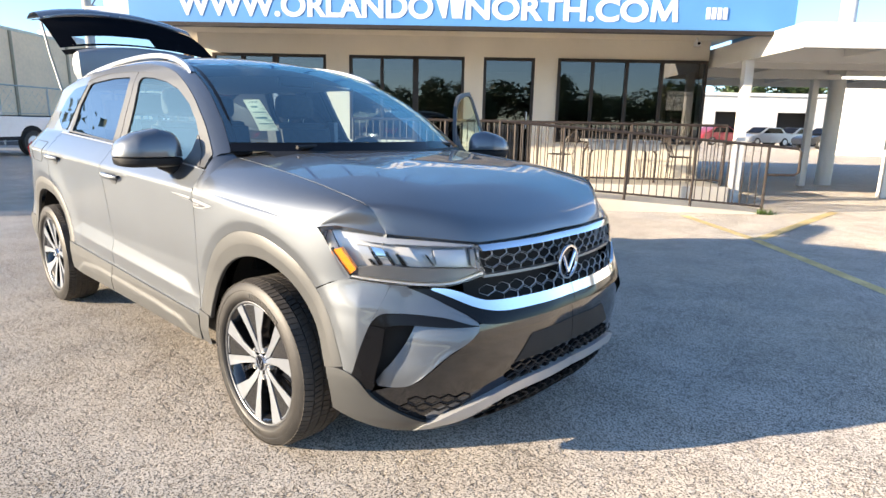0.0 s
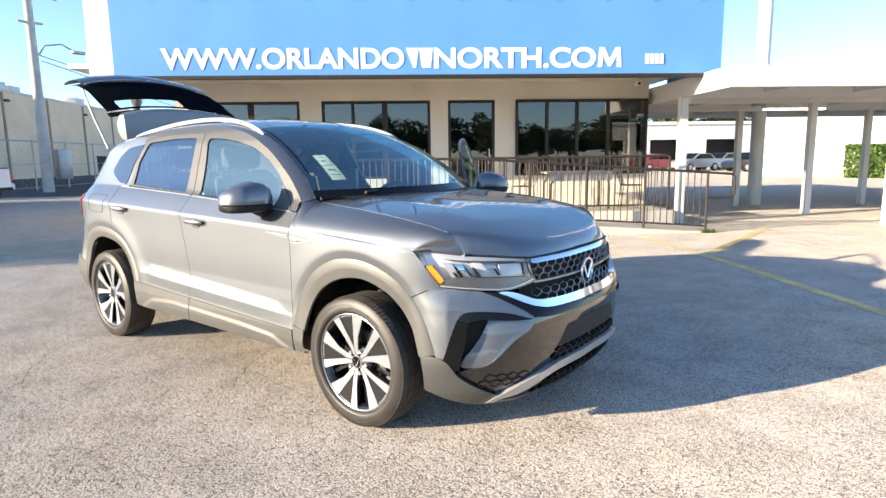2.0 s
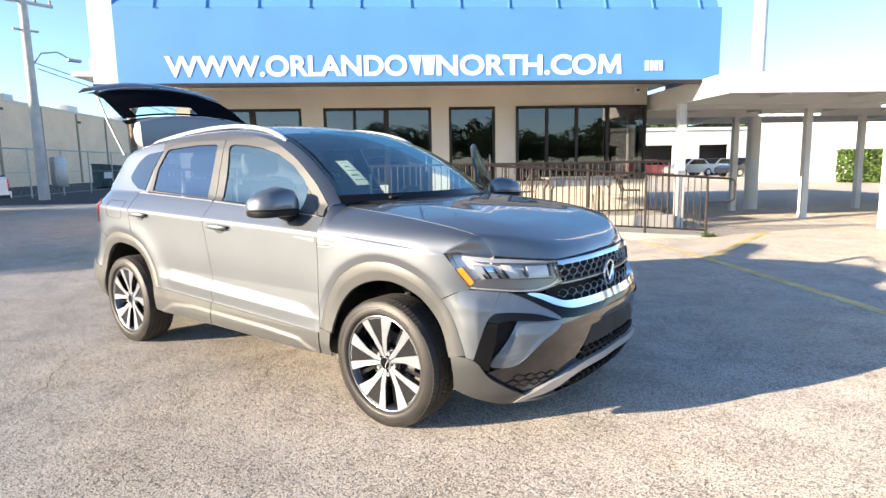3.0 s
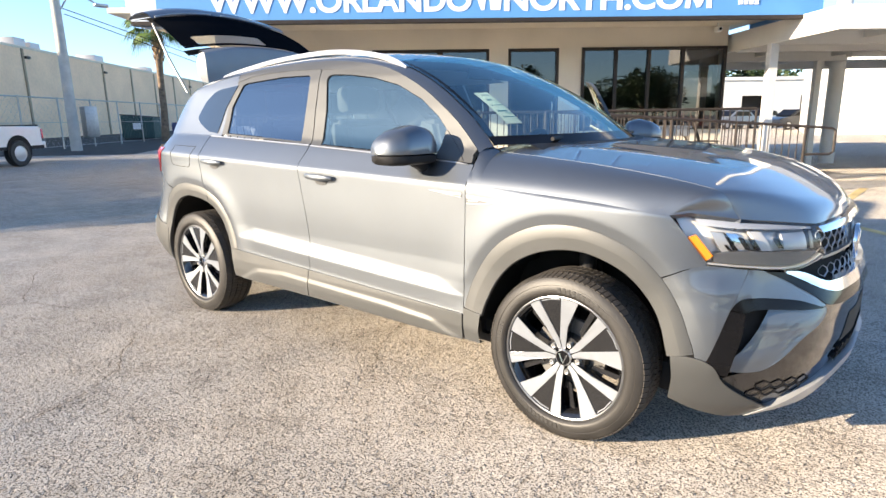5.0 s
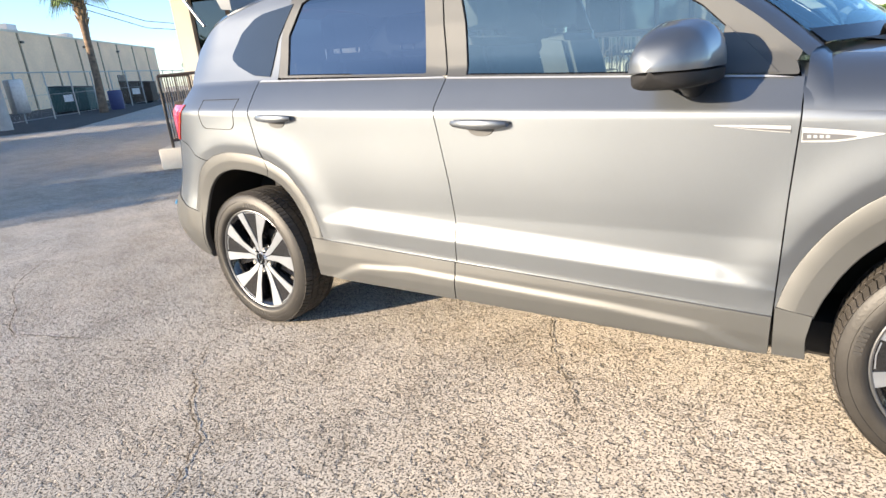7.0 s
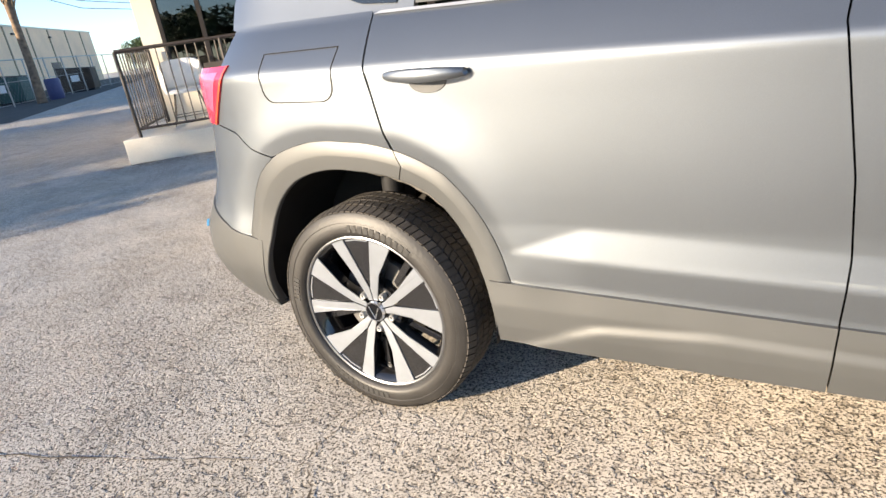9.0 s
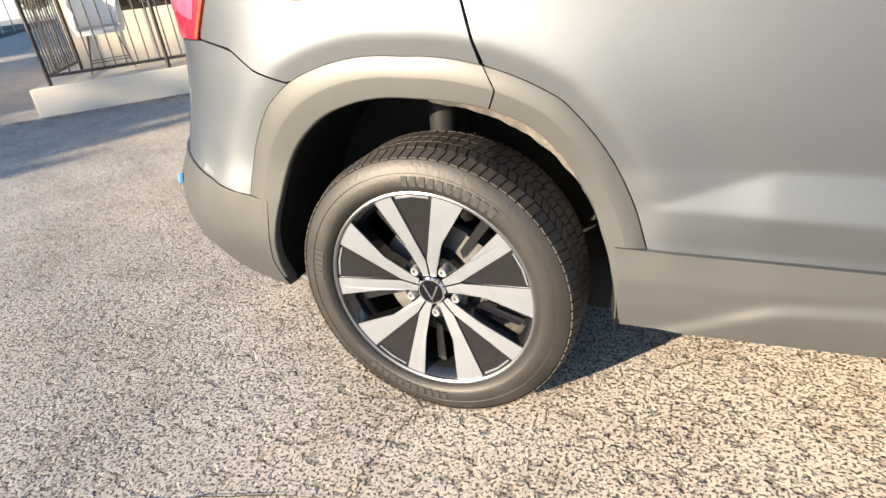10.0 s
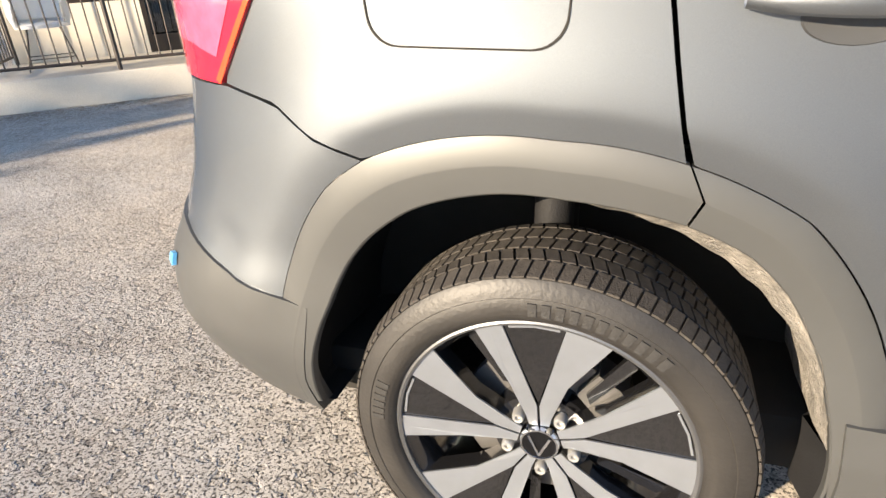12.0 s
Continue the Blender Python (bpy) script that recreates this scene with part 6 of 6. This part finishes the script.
part("crossarm", box(-0.06, 0.06, -1.2, 1.2, 8.8, 8.92), WOODPOLE, pole, smooth=0)
part("crossarm", box(-0.06, 0.06, -0.5, 0.5, 7.6, 7.68), WOODPOLE, pole, smooth=0)
for y in (-1.1, -0.5, 0.5, 1.1):
    part("insulator", tube([(0, y, 8.92), (0, y, 9.12)], 0.045, 8), BROWN, pole)
part("lamp_arm", tube([(0, 0, 5.9), (0, 0.5, 6.7), (0, 1.2, 6.85), (0, 1.7, 6.6)], 0.035, 8), STEEL, pole)
part("lamp_head", box(-0.12, 0.12, 1.6, 2.2, 6.48, 6.62, 0.04), STEEL, pole)
part("transformer_box", box(-0.3, 0.3, 0.45, 1.0, 0.6, 2.0, 0.04), STEEL, pole)
for k, (dy, z0, z1) in enumerate(((0.0, 6.3, 5.6), (0.3, 6.0, 5.2))):
    cable = tube([(-28.2, 8.0 + dy, z0), (-36, 20, z1 - 0.5), (-50, 42, z1)], 0.02, 5)
    tagged(link("overhead_cable", cable, BLACK_PLASTIC), "thin black overhead cable", "cable", group="overhead cables")

# cabbage palm
palm = tagged(empty("palm_tree", pose(-36.0, 16.2, 0)), "tall cabbage palm with a rough boot-covered trunk and ragged fronds", "tree")
pts = [(0.5, -0.4, 0), (0.3, -0.2, 2.0), (0.1, -0.1, 4.0), (0, 0, 5.8), (0, 0, 7.2)]
part("trunk", tube(pts, 0.2, 12, radii=[0.26, 0.2, 0.19, 0.26, 0.34]), BARK, palm)
rng = random.Random(11)
BOOT = mat("palm_boots", (0.34, 0.22, 0.11), 0.9, 0, 0.4, 5, 0.4, 12)
for k in range(60):
    a, z = 2.4 * k, 5.0 + 2.2 * k / 60
    bm = bmesh.new()
    d = Vector((math.cos(a), math.sin(a), 0))
    tube([d * 0.18 + Vector((0, 0, z - 0.15)), d * 0.36 + Vector((0, 0, z + 0.2))], 0.05, 5, bm, radii=[0.07, 0.03])
    part("boot", bm, BOOT, palm)
for k in range(34):
    a = 2.399 * k
    el = 1.25 - 2.0 * k / 34
    L = 1.0 + 0.35 * rng.random()
    bm = bmesh.new()
    d = Vector((math.cos(a) * math.cos(el), math.sin(a) * math.cos(el), math.sin(el)))
    c = Vector((0, 0, 7.25)) + d * L
    tube([(0, 0, 7.2), tuple(c)], 0.02, 5, bm)
    side = d.cross(Vector((0, 0, 1))).normalized()
    up = side.cross(d)
    for j in range(18):
        b = -1.5 + 3.0 * j / 17
        t = d * math.cos(b) + side * math.sin(b)
        tip = c + t * (0.85 + 0.2 * rng.random()) + Vector((0, 0, -0.35 - 0.25 * rng.random()))
        mid = c + t * 0.5 + up * 0.03
        w = side * math.cos(b) * 0.045 - d * math.sin(b) * 0.045
        vs = [bm.verts.new(p) for p in (c, mid - w, tip, mid + w)]
        bm.faces.new(vs)
    part("frond", bm, GREENLEAF, palm, smooth=0)


def dumpster(m, color, label):
    d = tagged(empty("dumpster", m), label, "dumpster")
    bm = prism([(-1.1, 0.15), (1.1, 0.15), (1.1, 1.55), (-1.1, 1.75)], -0.9, 0.9)
    part("bin", bm, color, d, smooth=0)
    for k in range(5):
        part("rib", box(-1.0 + k * 0.5 - 0.04, -1.0 + k * 0.5 + 0.04, -0.95, -0.901, 0.2, 1.5), color, d, smooth=0)
    part("lid", prism([(-1.14, 1.76), (1.14, 1.56), (1.14, 1.60), (-1.14, 1.82)], -0.94, 0.94), BLACK_PLASTIC, d, smooth=0)
    part("notice", box(-0.3, 0.25, -0.962, -0.951, 0.75, 1.2), SIGN_WHITE, d, smooth=0)
    part("skid", box(-1.0, 1.0, -0.8, 0.8, 0, 0.149), BLACK_PLASTIC, d, smooth=0)
    return d


dumpster(pose(-42.5, 17.6, 0, 0, 0, 46), mat("green_dumpster", (0.03, 0.075, 0.07), 0.6, 0.2, 0.3, 2), "dark green steel dumpster beside the warehouse fence")
dumpster(pose(-46.5, 24.5, 0, 0, 0, 46), mat("brown_dumpster", (0.07, 0.045, 0.03), 0.7, 0.2, 0.3, 2), "rusty brown steel dumpster beside the warehouse")
tagged(link("blue_barrel", tube([(0, 0, 0), (0, 0, 0.1), (0, 0, 1.1), (0, 0, 1.2)], 0.4, 14, radii=[0.38, 0.42, 0.42, 0.38]), mat("blue_barrel", (0.05, 0.06, 0.16), 0.5), m=pose(-38.4, 18.2, 0), smooth=40), "blue plastic drum beside the palm", "barrel")


def wheel_simple(parent, x, y, r=0.36):
    w = part("wheel", lathe([(0.0005, -0.1), (r * 0.6, -0.09), (r * 0.62, -0.11), (r * 0.95, -0.11), (r, -0.08), (r, 0.1), (r * 0.3, 0.11)], 28), RUBBER, parent, m=pose(x, y, r, 0, 0, 180 if y > 0 else 0))
    part("rim", lathe([(0.0005, -0.115), (r * 0.2, -0.115), (r * 0.55, -0.098), (r * 0.6, -0.112)], 28), SATIN, w)


def pickup(m):
    p = tagged(empty("pickup_truck", m), "white pickup truck with a covered bed parked on the lot", "truck")
    body = prism([(-2.75, 0.55), (-2.75, 1.18), (-0.9, 1.2), (-0.88, 1.2), (1.35, 1.2), (2.55, 1.12), (2.75, 0.95), (2.75, 0.5)], -0.95, 0.95)
    bmesh.ops.bevel(body, geom=list(body.edges), offset=0.05, segments=2, affect="EDGES")
    part("body", body, WHITE_CAR, p)
    cab = prism([(-0.9, 1.2), (-0.72, 1.82), (0.75, 1.85), (1.35, 1.2)], -0.82, 0.82)
    bmesh.ops.bevel(cab, geom=list(cab.edges), offset=0.06, segments=2, affect="EDGES")
    part("cab", cab, WHITE_CAR, p)
    for s in (-1, 1):
        part("side_window", prism([(-0.62, 1.27), (-0.52, 1.72), (0.62, 1.75), (1.05, 1.27)], s * 0.823, s * 0.835), GLOSS_BLACK, p, smooth=0)
        part("arch_trim", box(-2.75, 2.7, s * 0.951, s * 0.96, 0.50, 0.60), BLACK_PLASTIC, p, smooth=0)
    part("bed_cover", box(-2.7, -0.92, -0.9, 0.9, 1.185, 1.23, 0.01), BLACK_PLASTIC, p)
    part("rear_bumper", box(-2.92, -2.76, -0.9, 0.9, 0.5, 0.72, 0.03), SATIN, p)
    part("tail_light", box(-2.765, -2.7, -0.97, -0.80, 0.8, 1.1, 0.01), RED_LENS, p)
    part("tail_light", box(-2.765, -2.7, 0.80, 0.97, 0.8, 1.1, 0.01), RED_LENS, p)
    for x in (-1.75, 1.75):
        for s in (-1, 1):
            w = part("wheel_opening", lathe([(0.0005, 0.0), (0.46, 0.0), (0.46, 0.02)], 28), CAVITY, p, m=pose(x, s * 0.952, 0.47))
            wheel_simple(p, x, s * 0.88, 0.39)
    return p


pickup(Matrix.Translation((-18.67, 1.16, 0)) @ Matrix.Rotation(math.atan2(-0.83, 0.55), 4, "Z"))


def parked_car(m, color, label):
    p = tagged(empty("parked_car", m), label, "car", group="cars parked by the far building")
    body = prism([(-2.2, 0.3), (-2.25, 0.75), (-2.0, 0.95), (-1.2, 0.98), (1.0, 0.95), (2.0, 0.82), (2.25, 0.65), (2.2, 0.3)], -0.88, 0.88)
    bmesh.ops.bevel(body, geom=list(body.edges), offset=0.08, segments=2, affect="EDGES")
    part("body", body, color, p)
    cab = prism([(-1.7, 0.97), (-1.05, 1.42), (0.25, 1.45), (1.0, 0.96)], -0.74, 0.74)
    bmesh.ops.bevel(cab, geom=list(cab.edges), offset=0.07, segments=2, affect="EDGES")
    part("cabin", cab, color, p)
    for s in (-1, 1):
        part("side_window", prism([(-1.35, 1.0), (-0.95, 1.36), (0.2, 1.38), (0.72, 1.0)], s * 0.742, s * 0.752), GLOSS_BLACK, p, smooth=0)
        for x in (-1.35, 1.35):
            wheel_simple(p, x, s * 0.80, 0.33)
    part("windshield", prism([(0.30, 1.42), (0.34, 1.44), (0.99, 1.02), (0.95, 0.99)], -0.66, 0.66), GLOSS_BLACK, p, smooth=0)
    return p


parked_car(B @ pose(24.6, 43.5, 0, 0, 0, 200), mat("silver_car_paint", (0.42, 0.44, 0.47), 0.3, 0.5, 0.03, coat=0.8), "silver sedan parked beside the low building")
parked_car(B @ pose(28.6, 46.5, 0, 0, 0, 205), mat("silver_car_paint", (0.42, 0.44, 0.47), 0.3, 0.5), "pale grey sedan parked beside the low building")
parked_car(B @ pose(27.4, 40.0, 0, 0, 0, 195), mat("dark_car_paint", (0.02, 0.025, 0.035), 0.3, 0.2, 0.03, coat=0.8), "dark blue sedan parked in the open lot")
parked_car(B @ pose(21.6, 44, 0, 0, 0, 15), mat("red_car_paint", (0.30, 0.04, 0.05), 0.3, 0.1, 0.03, coat=0.8), "dull red sedan parked beside the low building")


def hedge(m, L, W, H, n, seed):
    rng = random.Random(seed)
    lv, lf = [], []
    for i in range(n):
        p = Vector((rng.uniform(-L / 2, L / 2), rng.uniform(-W / 2, W / 2), rng.uniform(0.0, H)))
        k = rng.randrange(3)
        if k == 0:
            p.z = H * (0.9 + 0.12 * rng.random())
        elif k == 1:
            p.y = math.copysign(W / 2 * (0.9 + 0.15 * rng.random()), rng.random() - 0.6)
        u = Vector((rng.gauss(0, 1), rng.gauss(0, 1), rng.gauss(0, 1))).normalized()
        v = u.orthogonal()
        s = 0.07 * (0.6 + rng.random())
        j = len(lv)
        lv += [p - u * s, p + v * s * 0.6, p + u * s, p - v * s * 0.6]
        lf.append((j, j + 1, j + 2, j + 3))
    me = bpy.data.meshes.new("hedge")
    me.from_pydata([tuple(v) for v in lv], [], lf)
    me.materials.append(GREENLEAF)
    return tagged(link("hedge", me, None, m=m), "clipped bright green hedge before the white building", "hedge", kind="stuff")


hedge(B @ pose(26.6, 24.3, 0, 0, 0, -40), 6.0, 1.2, 1.7, 9000, 8)

# ---- on the walkway ----


def tub_chair(m):
    c = tagged(empty("tub_chair", m), "white plastic tub chair with thin dark metal legs", "chair")
    rows = []
    for z, r in ((0.44, 0.22), (0.5, 0.27), (0.62, 0.29), (0.75, 0.285), (0.84, 0.27), (0.85, 0.255), (0.75, 0.255), (0.5, 0.24)):
        rows.append([Vector((r * math.sin(a), r * math.cos(a), z - 0.20 * (abs(a) / 2.2) ** 3 * (1 if z > 0.6 else 0))) for a in np.linspace(-2.2, 2.2, 24)])
    part("shell", grid_mesh(rows), PLASTIC_WHITE, c)
    part("seat", lathe([(0.0005, 0.0), (0.24, 0.0), (0.265, 0.02), (0.26, 0.05), (0.0005, 0.055)], 28), PLASTIC_WHITE, c, m=pose(0, 0, 0.47, -90, 0, 0))
    for x in (-1, 1):
        for y in (-1, 1):
            part("leg", tube([(x * 0.15, y * 0.15, 0.43), (x * 0.24, y * 0.24, 0)], 0.009, 6), IRON, c)
    for k in (-1, 1):
        part("stretcher", tube([(-0.22, k * 0.22, 0.12), (0.22, k * 0.22, 0.12)], 0.006, 6), IRON, c)
    return c


tub_chair(B @ pose(-3.35, 7.45, FLOOR, 0, 0, 10))


def patio_table(m):
    t = tagged(empty("patio_table", m), "weathered grey metal patio table on arched legs", "table")
    part("tabletop", box(-0.65, 0.65, -0.35, 0.35, 0.70, 0.74, 0.01), STEEL, t)
    part("apron", box(-0.62, 0.62, -0.33, -0.31, 0.56, 0.699), STEEL, t, smooth=0)
    for x in (-0.58, 0.58):
        for y in (-0.3, 0.3):
            part("leg", tube([(x, y, 0), (x, y, 0.5), (x * 0.8, y, 0.69)], 0.022, 8), IRON, t)
    return t


patio_table(B @ pose(4.15, 7.35, FLOOR))


def wire_chair(m):
    c = tagged(empty("wire_chair", m), "dark wire mesh patio chair", "chair", group="wire patio chairs")
    part("seat_rim", tube([(0.2 * math.cos(a), 0.2 * math.sin(a), 0.45) for a in np.linspace(0, 2 * math.pi, 20, endpoint=False)], 0.010, 6, closed=True), IRON, c)
    part("back_rim", tube([(-0.2, 0.15, 0.45), (-0.21, 0.26, 0.75), (0, 0.30, 0.88), (0.21, 0.26, 0.75), (0.2, 0.15, 0.45)], 0.010, 6), IRON, c)
    for k in range(5):
        x = -0.14 + 0.07 * k
        part("wire", tube([(x, -0.14, 0.45), (x, 0.16, 0.45), (x, 0.27, 0.80)], 0.005, 5), IRON, c)
    for x, y in ((-0.17, -0.15), (0.17, -0.15), (-0.17, 0.16), (0.17, 0.16)):
        part("leg", tube([(x, y, 0.45), (x * 1.2, y * 1.2, 0)], 0.009, 6), IRON, c)
    return c


wire_chair(B @ pose(5.25, 7.3, FLOOR, 0, 0, 60))
wire_chair(B @ pose(3.1, 7.5, FLOOR, 0, 0, -70))
cam_box = tagged(empty("security_camera", B @ pose(5.55, 7.9, 2.74)), "small white security camera under the soffit", "camera")
part("camera_body", box(-0.05, 0.05, -0.12, 0.04, 0.0, 0.09, 0.02), PLASTIC_WHITE, cam_box)
part("mount", tube([(0, 0, 0.09), (0, 0, 0.16)], 0.02, 8), PLASTIC_WHITE, cam_box)
part("camera_lens", tube([(0, -0.121, 0.045), (0, -0.14, 0.045)], 0.025, 10), GLOSS_BLACK, cam_box)

# leaf litter and grit along the foot of the walkway
LITTER = mat("dry_leaf_litter", (0.20, 0.16, 0.115), 0.9, 0, 0.5, 9)
rng = random.Random(23)
lv, lf = [], []
for i in range(1500):
    u, v = rng.uniform(-4.3, 1.6), 6.54 - abs(rng.gauss(0, 0.30))
    a, r, h = rng.uniform(0, 6.3), rng.uniform(0.008, 0.028), rng.uniform(0.003, 0.010)
    c = B @ Vector((u, v, h))
    d = Vector((math.cos(a), math.sin(a), rng.uniform(-0.1, 0.1))) * r
    e = Vector((-math.sin(a), math.cos(a), rng.uniform(-0.1, 0.1))) * r * rng.uniform(0.3, 0.8)
    k = len(lv)
    lv += [tuple(c - d), tuple(c + e), tuple(c + d), tuple(c - e)]
    lf.append((k, k + 1, k + 2, k + 3))
me = bpy.data.meshes.new("leaf_litter")
me.from_pydata(lv, [], lf)
me.materials.append(LITTER)
tagged(link("leaf_litter", me, None), "dry leaves and grit along the walkway's foot", "leaves", kind="stuff")
# weeds at the ramp's end
lv, lf = [], []
for i in range(160):
    u, v = 5.93 + rng.gauss(0, 0.06), 5.45 + rng.gauss(0, 0.03)
    c, a = B @ Vector((u, v, 0)), rng.uniform(0, 6.3)
    t = c + Vector((math.cos(a) * 0.06, math.sin(a) * 0.06, rng.uniform(0.03, 0.11)))
    e = Vector((-math.sin(a), math.cos(a), 0)) * 0.006
    k = len(lv)
    lv += [tuple(c - e), tuple(c + e), tuple(t)]
    lf.append((k, k + 1, k + 2))
me = bpy.data.meshes.new("weeds")
me.from_pydata(lv, [], lf)
me.materials.append(GREENLEAF)
tagged(link("weeds", me, None), "small green weeds at the foot of the railing", "weeds", kind="stuff")

# cracks in the asphalt
CRACK = mat("dark_crack", (0.10, 0.08, 0.06), 0.95, 0, 0.3, 20)


def crack(pts, w, seed):
    rng = random.Random(seed)
    p = polyline(pts, int(14 * len(pts)))
    bm = bmesh.new()
    prev = None
    sway = np.array([0.0, 0.0])
    for i in range(len(p)):
        d = p[min(i + 1, len(p) - 1)] - p[max(i - 1, 0)]
        side = np.array([-d[1], d[0]]) / max(1e-6, math.hypot(*d))
        sway = 0.7 * sway + side * rng.uniform(-0.010, 0.010)
        ww = w * (0.15 + 0.55 * rng.random()) * min(1, i / 5, (len(p) - 1 - i) / 5 + 0.05)
        (ax, ay), (cx, cy) = p[i] + sway - side * ww, p[i] + sway + side * ww
        a, c = bm.verts.new((ax, ay, 0.0045)), bm.verts.new((cx, cy, 0.0045))
        if prev:
            bm.faces.new((prev[0], a, c, prev[1]))
        prev = (a, c)
    return tagged(link("crack", bm, CRACK), "jagged dark crack in the asphalt", "crack", kind="structure")


crack([(-1.42, -1.12), (-1.24, -1.31), (-1.04, -1.47), (-0.78, -1.62), (-0.60, -1.84), (-0.50, -2.12)], 0.006, 1)
crack([(-0.96, -1.44), (-1.06, -1.50)], 0.004, 2)
crack([(-0.10, -0.10), (-0.08, -0.22), (0.03, -0.48), (0.18, -0.68), (0.32, -0.88)], 0.005, 3)
crack([(-1.40, -0.72), (-1.43, -0.92), (-1.44, -1.06), (-1.42, -1.2)], 0.004, 4)
crack([(-4.6, -0.2), (-3.6, -1.1), (-2.6, -1.5), (-1.45, -1.12)], 0.005, 5)
